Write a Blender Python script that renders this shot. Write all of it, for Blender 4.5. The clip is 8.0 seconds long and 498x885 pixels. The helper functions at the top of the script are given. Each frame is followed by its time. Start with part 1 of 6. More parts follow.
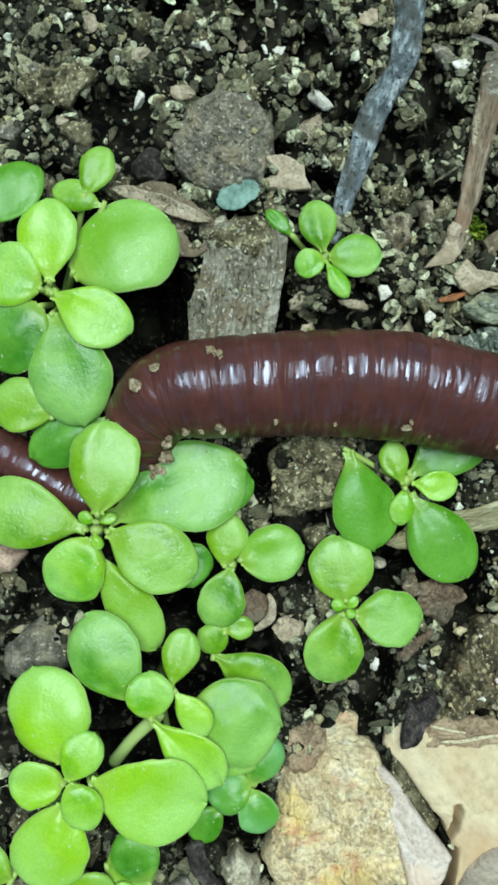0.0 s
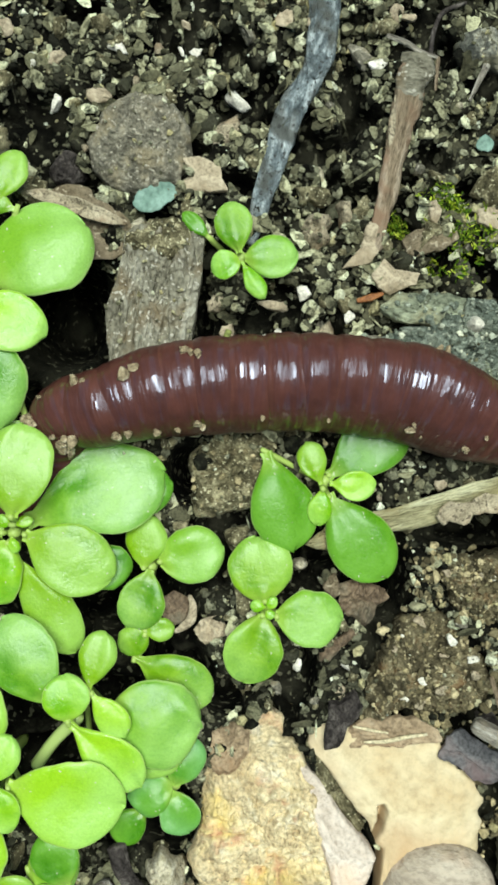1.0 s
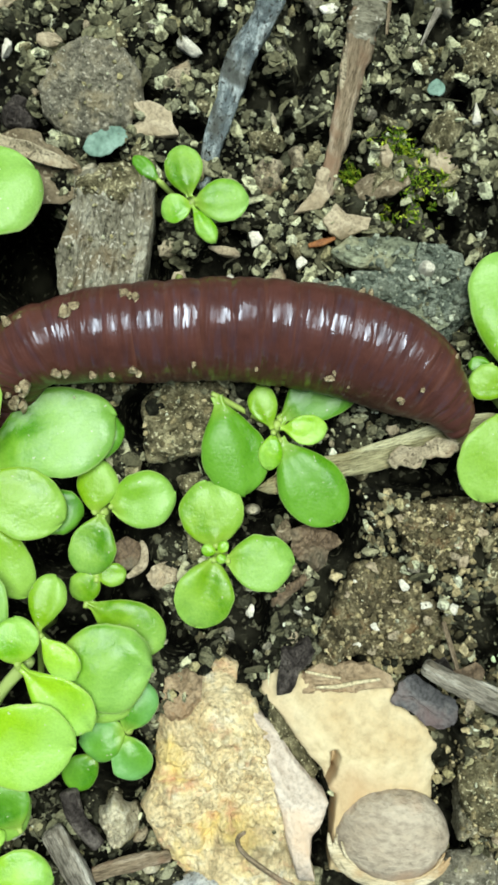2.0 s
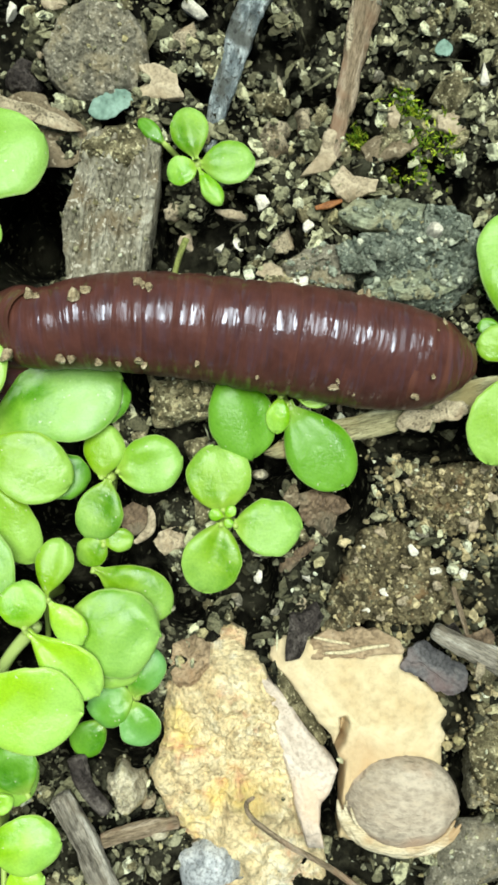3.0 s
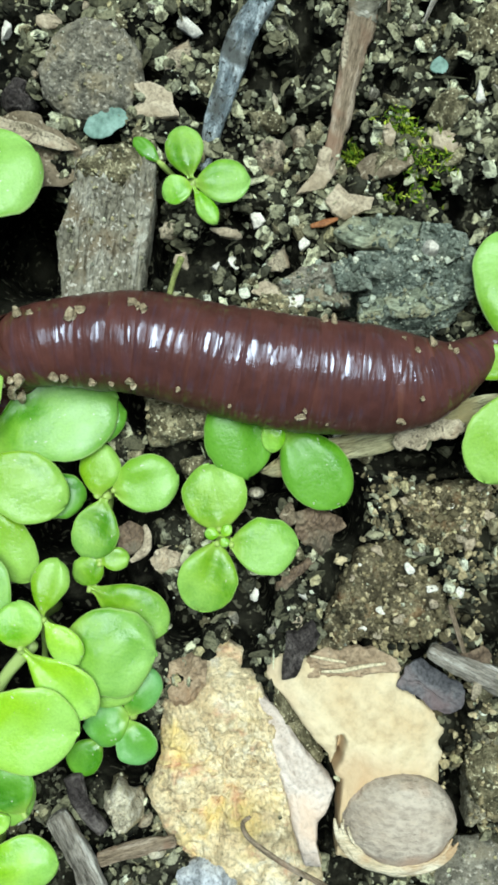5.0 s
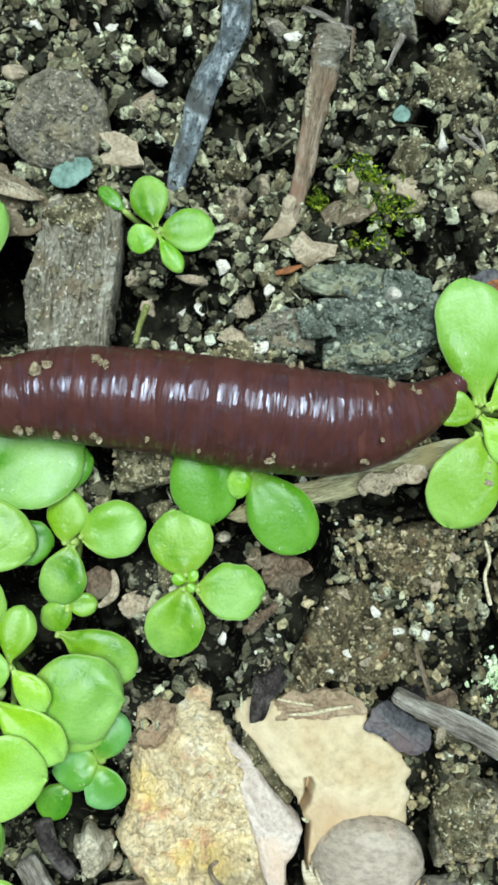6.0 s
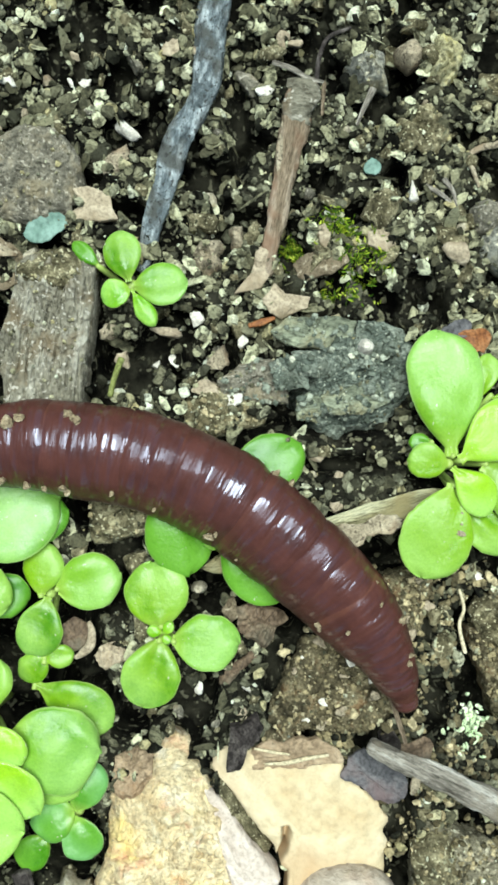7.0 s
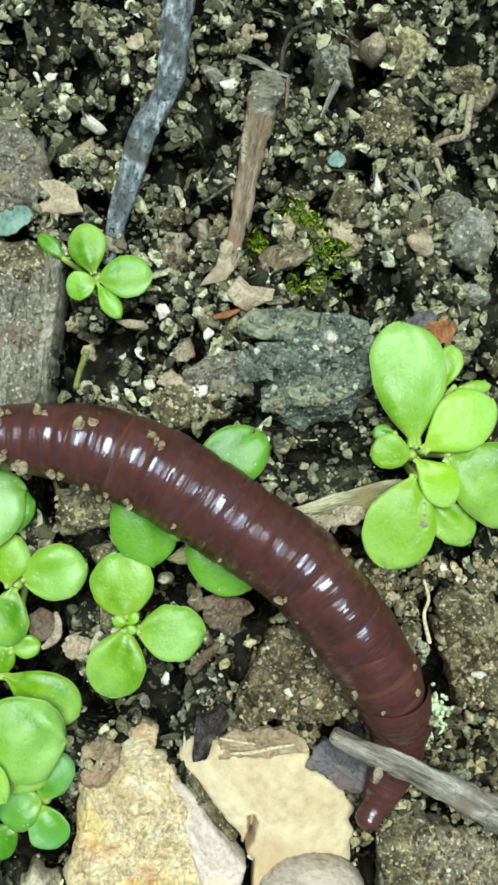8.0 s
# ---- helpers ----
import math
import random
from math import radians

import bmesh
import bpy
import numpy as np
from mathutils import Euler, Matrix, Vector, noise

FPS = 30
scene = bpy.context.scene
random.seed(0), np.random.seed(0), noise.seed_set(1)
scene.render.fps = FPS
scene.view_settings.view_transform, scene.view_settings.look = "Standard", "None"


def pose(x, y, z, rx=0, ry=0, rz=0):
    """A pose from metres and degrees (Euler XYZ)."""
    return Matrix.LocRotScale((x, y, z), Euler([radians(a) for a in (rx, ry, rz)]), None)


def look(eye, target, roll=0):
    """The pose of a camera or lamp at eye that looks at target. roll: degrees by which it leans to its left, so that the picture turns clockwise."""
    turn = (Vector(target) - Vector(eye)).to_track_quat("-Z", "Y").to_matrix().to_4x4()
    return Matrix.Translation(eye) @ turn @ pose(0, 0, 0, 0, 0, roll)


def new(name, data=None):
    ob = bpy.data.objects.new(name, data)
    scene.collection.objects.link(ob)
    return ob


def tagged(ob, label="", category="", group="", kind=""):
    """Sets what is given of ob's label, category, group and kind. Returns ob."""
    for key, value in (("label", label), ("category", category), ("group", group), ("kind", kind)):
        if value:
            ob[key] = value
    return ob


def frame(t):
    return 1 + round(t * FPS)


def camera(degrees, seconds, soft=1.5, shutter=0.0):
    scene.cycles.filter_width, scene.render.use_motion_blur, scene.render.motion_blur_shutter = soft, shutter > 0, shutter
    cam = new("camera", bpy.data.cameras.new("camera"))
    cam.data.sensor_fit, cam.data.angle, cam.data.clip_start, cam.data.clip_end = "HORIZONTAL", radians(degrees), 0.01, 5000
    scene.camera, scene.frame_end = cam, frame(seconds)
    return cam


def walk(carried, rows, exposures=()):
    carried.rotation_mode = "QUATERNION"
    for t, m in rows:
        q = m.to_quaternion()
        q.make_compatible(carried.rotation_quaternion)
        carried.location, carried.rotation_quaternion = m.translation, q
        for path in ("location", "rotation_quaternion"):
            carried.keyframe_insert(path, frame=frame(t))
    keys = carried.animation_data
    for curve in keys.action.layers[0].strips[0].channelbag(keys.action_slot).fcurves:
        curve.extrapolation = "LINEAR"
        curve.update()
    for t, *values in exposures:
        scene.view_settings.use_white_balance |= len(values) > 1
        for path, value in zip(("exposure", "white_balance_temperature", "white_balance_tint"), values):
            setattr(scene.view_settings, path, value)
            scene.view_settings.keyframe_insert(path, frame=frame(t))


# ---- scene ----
from mathutils.bvhtree import BVHTree

MM = 0.001
cam = camera(30, 8.0, soft=3.1)
PATH = [
    (0, -7.932, -16.553, 81.224, -0.367, -1.859, 0.980),
    (0.5, -4.584, -16.723, 81.154, -0.034, -2.213, 0.738),
    (1, -0.628, -16.508, 81.487, -0.229, -1.739, 0.471),
    (1.2, 0.528, -18.624, 81.432, -0.344, -1.854, 0.435),
    (1.5, 3.044, -20.645, 81.405, -0.492, -1.714, 0.470),
    (1.7, 3.473, -20.454, 81.626, -0.433, -1.966, 0.450),
    (2.8, 3.342, -23.907, 81.217, -0.536, -1.407, 0.128),
    (3, 3.661, -24.011, 81.119, -0.537, -1.318, 0.130),
    (3.5, 3.218, -23.346, 81.067, -0.476, -1.249, -0.013),
    (4, 3.496, -24.003, 80.841, -0.344, -1.172, -0.031),
    (4.2, 4.272, -23.424, 80.984, -0.545, -1.180, 0.001),
    (5.3, 4.454, -21.089, 81.080, -0.588, -1.050, -0.000),
    (5.5, 5.873, -19.043, 81.533, -0.326, -1.273, -0.209),
    (6, 6.979, -18.686, 81.754, -0.307, -1.336, -0.318),
    (6.3, 7.795, -16.716, 82.090, 0.048, -1.314, -0.465),
    (6.5, 8.746, -15.184, 82.300, -0.007, -1.203, -0.521),
    (7, 9.375, -14.609, 82.346, 0.014, -1.272, -0.757),
    (7.5, 11.081, -14.209, 82.662, 0.072, -1.136, -0.646),
    (8, 12.756, -15.318, 82.869, -0.052, -1.074, -0.838),
]
walk(cam, [(t, pose(x * MM, y * MM, z * MM, rx, ry, rz)) for t, x, y, z, rx, ry, rz in PATH],
     exposures=[(0.0, 0.25, 5700, -9), (0.5, 0.52, 6000, -5), (1.0, 0.48, 6400, -4), (1.5, 0.43, 6500, -7), (3.0, 0.62, 6700, -5), (3.5, 0.54, 7050, -7), (4.2, 0.39, 6400, -9), (5.5, 0.56, 5850, -3), (6.0, 0.42, 5800, -4), (6.5, 0.7, 6000, -2), (7.0, 0.69, 6100, -3), (7.5, 0.75, 6200, -1), (8.0, 0.49, 6100, -5)])

# ---- sky and sun: soft bright daylight from beyond the picture's top ----
SUN_ELEVATION, SUN_AZIMUTH = 78.0, 10.0
world = bpy.data.worlds.new("daylight")
scene.world = world
world.use_nodes = True
wn = world.node_tree.nodes
sky = wn.new("ShaderNodeTexSky")
sky.sky_type, sky.sun_disc = "NISHITA", False
sky.sun_elevation, sky.sun_rotation = radians(SUN_ELEVATION), radians(SUN_AZIMUTH)
wn["Background"].inputs["Strength"].default_value = 0.04
world.node_tree.links.new(sky.outputs["Color"], wn["Background"].inputs["Color"])
sun = new("sun", bpy.data.lights.new("sun", "SUN"))
sun.data.energy, sun.data.angle, sun.data.color = 4.0, radians(41), (0.97, 0.98, 1.0)
el, az = radians(SUN_ELEVATION), radians(SUN_AZIMUTH)
sun.matrix_world = look((math.sin(az) * math.cos(el), math.cos(az) * math.cos(el), math.sin(el)), (0, 0, 0))


# ---- materials ----
def nodes_of(name, rough=0.8, spec=0.3):
    mat = bpy.data.materials.new(name)
    mat.use_nodes = True
    tree = mat.node_tree
    bsdf = tree.nodes["Principled BSDF"]
    bsdf.inputs["Roughness"].default_value = rough
    bsdf.inputs["Specular IOR Level"].default_value = spec
    return mat, tree, bsdf


def noise_node(tree, coord, scale, detail=4.0, rough=0.6, stretch=None):
    n = tree.nodes.new("ShaderNodeTexNoise")
    n.inputs["Scale"].default_value, n.inputs["Detail"].default_value = scale, detail
    n.inputs["Roughness"].default_value = rough
    if stretch:
        m = tree.nodes.new("ShaderNodeMapping")
        m.inputs["Scale"].default_value = stretch
        tree.links.new(coord, m.inputs["Vector"])
        coord = m.outputs["Vector"]
    tree.links.new(coord, n.inputs["Vector"])
    return n


def ramp_node(tree, fac, stops):
    r = tree.nodes.new("ShaderNodeValToRGB")
    while len(r.color_ramp.elements) < len(stops):
        r.color_ramp.elements.new(0.5)
    for e, (p, c) in zip(r.color_ramp.elements, stops):
        e.position, e.color = p, (*c, 1)
    tree.links.new(fac, r.inputs["Fac"])
    return r


def mix_node(tree, fac, a, b, kind="MIX"):
    m = tree.nodes.new("ShaderNodeMix")
    m.data_type, m.blend_type = "RGBA", kind
    for value, socket in ((fac, m.inputs[0]), (a, m.inputs[6]), (b, m.inputs[7])):
        if isinstance(value, (int, float)):
            socket.default_value = value
        elif isinstance(value, tuple):
            socket.default_value = (*value, 1)
        else:
            tree.links.new(value, socket)
    return m.outputs[2]


def bump_node(tree, bsdf, height, distance, strength=1.0):
    b = tree.nodes.new("ShaderNodeBump")
    b.inputs["Distance"].default_value, b.inputs["Strength"].default_value = distance, strength
    tree.links.new(height, b.inputs["Height"])
    old = bsdf.inputs["Normal"].links
    if old:
        tree.links.new(old[0].from_socket, b.inputs["Normal"])
    tree.links.new(b.outputs["Normal"], bsdf.inputs["Normal"])


def stony(name, dark, mid, light, size=1.2, rough=0.85, bump=0.12, stretch=None, stain=None, speck=None, mottle=0.85, rust=None):
    """Mottled mineral or woody surface: patches of some millimetres, grain well below one, stains and pale specks."""
    mat, tree, bsdf = nodes_of(name, rough, 0.05 if rough > 0.84 else 0.25)
    co = tree.nodes.new("ShaderNodeTexCoord").outputs["Object"]
    patch = noise_node(tree, co, 1 / (size * 2.4 * MM), 5, 0.62, stretch)
    grain = noise_node(tree, co, 1 / (size * 0.32 * MM), 4, 0.7, stretch)
    col = ramp_node(tree, patch.outputs["Fac"], [(0.32, dark), (0.5, mid), (0.68, light)]).outputs["Color"]
    fine = ramp_node(tree, grain.outputs["Fac"], [(0.36, (0.45, 0.43, 0.41)), (0.52, (1, 1, 1)), (0.7, (1.25, 1.22, 1.16))])
    col = mix_node(tree, mottle, col, fine.outputs["Color"], "MULTIPLY")
    if stain:
        s = noise_node(tree, co, 1 / (size * 4.5 * MM), 3, 0.6)
        col = mix_node(tree, ramp_node(tree, s.outputs["Fac"], [(0.5, (0, 0, 0)), (0.64, (0.85,) * 3)]).outputs["Color"], col, stain)
    if rust:
        s = noise_node(tree, co, 1 / (size * 2.9 * MM), 4, 0.65, (1.0, 1.4, 1.0))
        col = mix_node(tree, ramp_node(tree, s.outputs["Fac"], [(0.54, (0, 0, 0)), (0.66, (0.8,) * 3)]).outputs["Color"], col, rust)
    if speck:
        v = noise_node(tree, co, 1 / (size * 0.55 * MM), 1, 0.4)
        col = mix_node(tree, ramp_node(tree, v.outputs["Fac"], [(0.63, (0, 0, 0)), (0.68, (0.9,) * 3)]).outputs["Color"], col, speck)
    tree.links.new(col, bsdf.inputs["Base Color"])
    bump_node(tree, bsdf, grain.outputs["Fac"], bump * MM)
    bump_node(tree, bsdf, patch.outputs["Fac"], bump * 3 * MM, 0.7)
    return mat


def grains(name, stops, rough=0.75, soiled=0.75):
    """Loose bits: each one takes its own colour, with a fine grain over it and moist soil clinging to it in patches."""
    mat, tree, bsdf = nodes_of(name, rough, 0.06)
    isle = tree.nodes.new("ShaderNodeNewGeometry").outputs["Random Per Island"]
    co = tree.nodes.new("ShaderNodeTexCoord").outputs["Object"]
    n = noise_node(tree, co, 1 / (0.25 * MM), 4, 0.65)
    fine = ramp_node(tree, n.outputs["Fac"], [(0.3, (0.4, 0.38, 0.35)), (0.55, (1, 1, 1)), (0.75, (1.2, 1.2, 1.15))])
    r = ramp_node(tree, isle, stops)
    dirt = noise_node(tree, co, 1 / (0.75 * MM), 3, 0.65)
    crust = ramp_node(tree, dirt.outputs["Fac"], [(0.5, (0, 0, 0)), (0.6, (soiled,) * 3)])
    col = mix_node(tree, 0.85, r.outputs["Color"], fine.outputs["Color"], "MULTIPLY")
    tree.links.new(mix_node(tree, crust.outputs["Color"], col, (0.03, 0.03, 0.018)), bsdf.inputs["Base Color"])
    bump_node(tree, bsdf, n.outputs["Fac"], 0.06 * MM)
    return mat


def leaf_material(name, deep, fresh, rim, rough=0.3, sheen_tone=(0.42, 0.66, 0.17)):
    """Fleshy leaf: own tint for each leaf, faint veins and blotches, sky sheen painted as pale patches, a pale thin
    edge and midrib, some light let through.
    """
    mat, tree, bsdf = nodes_of(name, rough, 0.46)
    uv = tree.nodes.new("ShaderNodeUVMap").outputs["UV"]
    co = tree.nodes.new("ShaderNodeTexCoord").outputs["Object"]
    sep = tree.nodes.new("ShaderNodeSeparateXYZ")
    tree.links.new(uv, sep.inputs[0])
    rnd = tree.nodes.new("ShaderNodeObjectInfo").outputs["Random"]
    blot = noise_node(tree, co, 1 / (2.4 * MM), 4, 0.62)
    dust = noise_node(tree, co, 1 / (0.42 * MM), 1, 0.4)
    cell = noise_node(tree, co, 1 / (0.22 * MM), 3, 0.6)
    add = tree.nodes.new("ShaderNodeMath")
    add.operation = "MULTIPLY_ADD"
    tree.links.new(rnd, add.inputs[0])
    add.inputs[1].default_value = 0.45
    tree.links.new(blot.outputs["Fac"], add.inputs[2])
    col = ramp_node(tree, add.outputs[0], [(0.46, deep), (0.8, fresh)]).outputs["Color"]
    # Reflected sky is painted into the base colour, paler towards the tip.
    sheen_noise = noise_node(tree, co, 1 / (5.5 * MM), 2, 0.5)
    out = tree.nodes.new("ShaderNodeMath")
    out.operation = "MULTIPLY_ADD"
    tree.links.new(sep.outputs["X"], out.inputs[0])
    out.inputs[1].default_value = 0.34
    tree.links.new(sheen_noise.outputs["Fac"], out.inputs[2])
    painted_sheen = ramp_node(tree, out.outputs[0], [(0.58, (0, 0, 0)), (0.86, (0.5,) * 3)])
    col = mix_node(tree, painted_sheen.outputs["Color"], col, sheen_tone)
    fine = ramp_node(tree, cell.outputs["Fac"], [(0.3, (0.88, 0.91, 0.86)), (0.62, (1.05, 1.04, 1.03))])
    col = mix_node(tree, 1.0, col, fine.outputs["Color"], "MULTIPLY")
    edge = ramp_node(tree, sep.outputs["Y"], [(0.0, (0.75,) * 3), (0.008, (0.55,) * 3), (0.026, (0, 0, 0)), (0.974, (0, 0, 0)), (0.992, (0.55,) * 3), (1.0, (0.75,) * 3)])
    col = mix_node(tree, edge.outputs["Color"], col, rim)
    base = ramp_node(tree, sep.outputs["X"], [(0.0, (0.7,) * 3), (0.25, (0, 0, 0))])
    col = mix_node(tree, base.outputs["Color"], col, (0.42, 0.57, 0.10))
    spot = ramp_node(tree, dust.outputs["Fac"], [(0.75, (0, 0, 0)), (0.775, (0.7,) * 3)])
    col = mix_node(tree, spot.outputs["Color"], col, (0.6, 0.62, 0.45))
    tree.links.new(col, bsdf.inputs["Base Color"])
    rr = ramp_node(tree, blot.outputs["Fac"], [(0.35, (rough - 0.08,) * 3), (0.65, (rough + 0.12,) * 3)])
    tree.links.new(rr.outputs["Color"], bsdf.inputs["Roughness"])
    bump_node(tree, bsdf, cell.outputs["Fac"], 0.016 * MM)
    bump_node(tree, bsdf, blot.outputs["Fac"], 0.26 * MM, 0.6)
    thin = tree.nodes.new("ShaderNodeBsdfTranslucent")
    tree.links.new(col, thin.inputs["Color"])
    both = tree.nodes.new("ShaderNodeMixShader")
    both.inputs[0].default_value = 0.22
    tree.links.new(bsdf.outputs[0], both.inputs[1])
    tree.links.new(thin.outputs[0], both.inputs[2])
    tree.links.new(both.outputs[0], tree.nodes["Material Output"].inputs["Surface"])
    return mat


def skin_material():
    """Wet worm skin: dark red-brown, paler in the furrows between the rings, finely wrinkled across, under a wet gloss
    tinted with the sky's blue.
    """
    mat, tree, bsdf = nodes_of("worm_skin", 0.36, 0.17)
    co = tree.nodes.new("ShaderNodeTexCoord").outputs["Object"]
    rnd = tree.nodes.new("ShaderNodeObjectInfo").outputs["Random"]
    sep = tree.nodes.new("ShaderNodeSeparateXYZ")
    tree.links.new(tree.nodes.new("ShaderNodeUVMap").outputs["UV"], sep.inputs[0])
    away = tree.nodes.new("ShaderNodeVectorMath")
    away.operation = "MULTIPLY_ADD"
    tree.links.new(rnd, away.inputs[0])
    away.inputs[1].default_value = (0.0, 0.31, 0.47)
    tree.links.new(co, away.inputs[2])
    co = away.outputs[0]
    blot = noise_node(tree, co, 1 / (2.2 * MM), 4, 0.6)
    wrink = noise_node(tree, co, 1 / (0.8 * MM), 1.5, 0.5, (1.5, 0.28, 0.28))
    pores = noise_node(tree, co, 1 / (0.2 * MM), 2, 0.6, (1.4, 0.8, 0.8))
    col = ramp_node(tree, blot.outputs["Fac"], [(0.3, (0.054, 0.0200, 0.0146)), (0.7, (0.087, 0.0322, 0.0238))]).outputs["Color"]
    tint = ramp_node(tree, rnd, [(0.0, (0.94, 0.94, 0.97)), (1.0, (1.07, 1.05, 1.02))])
    col = mix_node(tree, 1.0, col, tint.outputs["Color"], "MULTIPLY")
    furrow = ramp_node(tree, sep.outputs["X"], [(0.72, (0, 0, 0)), (0.92, (1, 1, 1))])
    much = ramp_node(tree, rnd, [(0.3, (0.02,) * 3), (0.7, (0.07,) * 3), (1.0, (0.17,) * 3)])
    col = mix_node(tree, mix_node(tree, 1.0, furrow.outputs["Color"], much.outputs["Color"], "MULTIPLY"), col, (0.23, 0.095, 0.05))
    tree.links.new(col, bsdf.inputs["Base Color"])
    # Blue of the reflected sky is put into the gloss tint, below too.
    bsdf.inputs["Specular Tint"].default_value = (0.70, 0.78, 1.0, 1)
    bump_node(tree, bsdf, pores.outputs["Fac"], 0.006 * MM, 0.8)
    bump_node(tree, bsdf, wrink.outputs["Fac"], 0.17 * MM, 0.9)
    bump_node(tree, bsdf, blot.outputs["Fac"], 0.2 * MM, 0.5)
    wet = tree.nodes.new("ShaderNodeBsdfGlossy")
    wet.inputs["Color"].default_value, wet.inputs["Roughness"].default_value = (0.78, 0.83, 1.0, 1), 0.09
    tree.links.new(bsdf.inputs["Normal"].links[0].from_socket, wet.inputs["Normal"])
    fres = tree.nodes.new("ShaderNodeFresnel")
    fres.inputs["IOR"].default_value = 1.9
    slow = noise_node(tree, co, 1 / (0.95 * MM), 1, 0.4, (1.9, 0.3, 0.3))
    # Gloss amount is masked to draw the highlight as slivers and dimmer patches.
    highlight_mask = ramp_node(tree, slow.outputs["Fac"], [(0.43, (0.035,) * 3), (0.51, (0.16,) * 3), (0.59, (0.34,) * 3), (0.66, (1.0,) * 3)])
    amount = tree.nodes.new("ShaderNodeMath")
    amount.operation = "MULTIPLY"
    least = tree.nodes.new("ShaderNodeMath")
    least.operation = "MINIMUM"
    tree.links.new(fres.outputs[0], least.inputs[0])
    least.inputs[1].default_value = 0.12
    tree.links.new(least.outputs[0], amount.inputs[0])
    lip = ramp_node(tree, sep.outputs["X"], [(0.05, (0, 0, 0)), (0.18, (1, 1, 1)), (0.3, (1, 1, 1)), (0.48, (0, 0, 0))])
    glint = ramp_node(tree, wrink.outputs["Fac"], [(0.46, (0.1,) * 3), (0.58, (0.8,) * 3)])
    tree.links.new(mix_node(tree, 1.0, highlight_mask.outputs["Color"], mix_node(tree, 1.0, lip.outputs["Color"], glint.outputs["Color"], "MULTIPLY"), "LIGHTEN"), amount.inputs[1])
    both = tree.nodes.new("ShaderNodeMixShader")
    tree.links.new(amount.outputs[0], both.inputs[0])
    tree.links.new(bsdf.outputs[0], both.inputs[1])
    tree.links.new(wet.outputs[0], both.inputs[2])
    tree.links.new(both.outputs[0], tree.nodes["Material Output"].inputs["Surface"])
    return mat


# Dark moist soil, taken near black to carry the shade between crumbs.
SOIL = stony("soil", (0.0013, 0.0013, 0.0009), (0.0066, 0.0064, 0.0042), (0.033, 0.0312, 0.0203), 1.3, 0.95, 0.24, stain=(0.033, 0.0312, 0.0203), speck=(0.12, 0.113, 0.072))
CRUMB = grains("soil_crumb", [(0.0, (0.005915, 0.005897, 0.004195)), (0.3, (0.01893, 0.01855, 0.01223)), (0.55, (0.08044, 0.07802, 0.04974)), (0.82, (0.1951, 0.1904, 0.1199)), (1.0, (0.3904, 0.3809, 0.2456))], 0.92)
GRIT = grains("grit", [(0.0, (0.09096, 0.08518, 0.05096)), (0.3, (0.1915, 0.1818, 0.1098)), (0.55, (0.3446, 0.3272, 0.196)), (0.7, (0.4117, 0.3584, 0.1764)), (0.88, (0.5553, 0.5454, 0.3626)), (1.0, (0.7276, 0.7479, 0.5684))], 0.88)
LITTER = grains("litter", [(0.0, (0.05626, 0.05237, 0.03087)), (0.35, (0.1632, 0.1547, 0.0893)), (0.7, (0.4051, 0.3898, 0.2315)), (1.0, (0.7201, 0.7308, 0.4741))], 0.85)
GREY_STONE = stony("grey_stone", (0.09343, 0.08603, 0.0624), (0.205, 0.1881, 0.138), (0.3341, 0.3079, 0.2294), 0.7, 0.9, 0.16, stain=(0.2523, 0.2109, 0.1283), speck=(0.4189, 0.3831, 0.2935))
SLATE = stony("slate", (0.0488, 0.06, 0.0468), (0.1769, 0.2038, 0.1584), (0.4392, 0.475, 0.372), 0.8, 0.9, 0.34, (0.732, 1.125, 0.96), stain=(0.1037, 0.115, 0.084), speck=(0.4026, 0.425, 0.324))
PALE_SLATE = stony("pale_slate", (0.0855, 0.09455, 0.06398), (0.247, 0.2679, 0.1788), (0.437, 0.4623, 0.3105), 1.1, 0.9, 0.32, (0.475, 0.9455, 0.7527), stain=(0.228, 0.2049, 0.1129))
BLUE_STONE = stony("blue_grey_stone", (0.1353, 0.1366, 0.112), (0.3201, 0.3125, 0.247), (0.5302, 0.5107, 0.398), 0.8, 0.88, 0.2, stain=(0.3201, 0.2789, 0.165), speck=(0.616, 0.5701, 0.407))
TAN_STONE = stony("tan_stone", (0.50, 0.375, 0.20), (0.69, 0.575, 0.345), (0.80, 0.75, 0.585), 1.5, 0.88, 0.34, stain=(0.70, 0.52, 0.17), mottle=0.7, rust=(0.56, 0.30, 0.17))
SMOOTH_TAN = stony("smooth_tan_stone", (0.47, 0.345, 0.18), (0.57, 0.47, 0.285), (0.63, 0.55, 0.375), 4.0, 0.85, 0.1, stain=(0.44, 0.29, 0.145), mottle=0.3)
STRIP = stony("peeled_bark", (0.1615, 0.145, 0.0738), (0.38, 0.35, 0.1927), (0.589, 0.565, 0.3526), 0.9, 0.88, 0.22, (0.285, 2, 1.64), stain=(0.285, 0.235, 0.1066))
STRAW = stony("straw", (0.42, 0.35, 0.2), (0.58, 0.5, 0.31), (0.68, 0.6, 0.4), 0.8, 0.7, 0.05)
GREEN_STEM = stony("olive_stem", (0.11, 0.125, 0.03), (0.2, 0.225, 0.06), (0.30, 0.32, 0.11), 0.7, 0.7, 0.08)
EARTH = grains("earth_grains", [(0.0, (0.06561, 0.05448, 0.02936)), (0.4, (0.1969, 0.1635, 0.08806)), (0.75, (0.3937, 0.3245, 0.1694)), (1.0, (0.6036, 0.5077, 0.2936))], 0.92, 0.5)
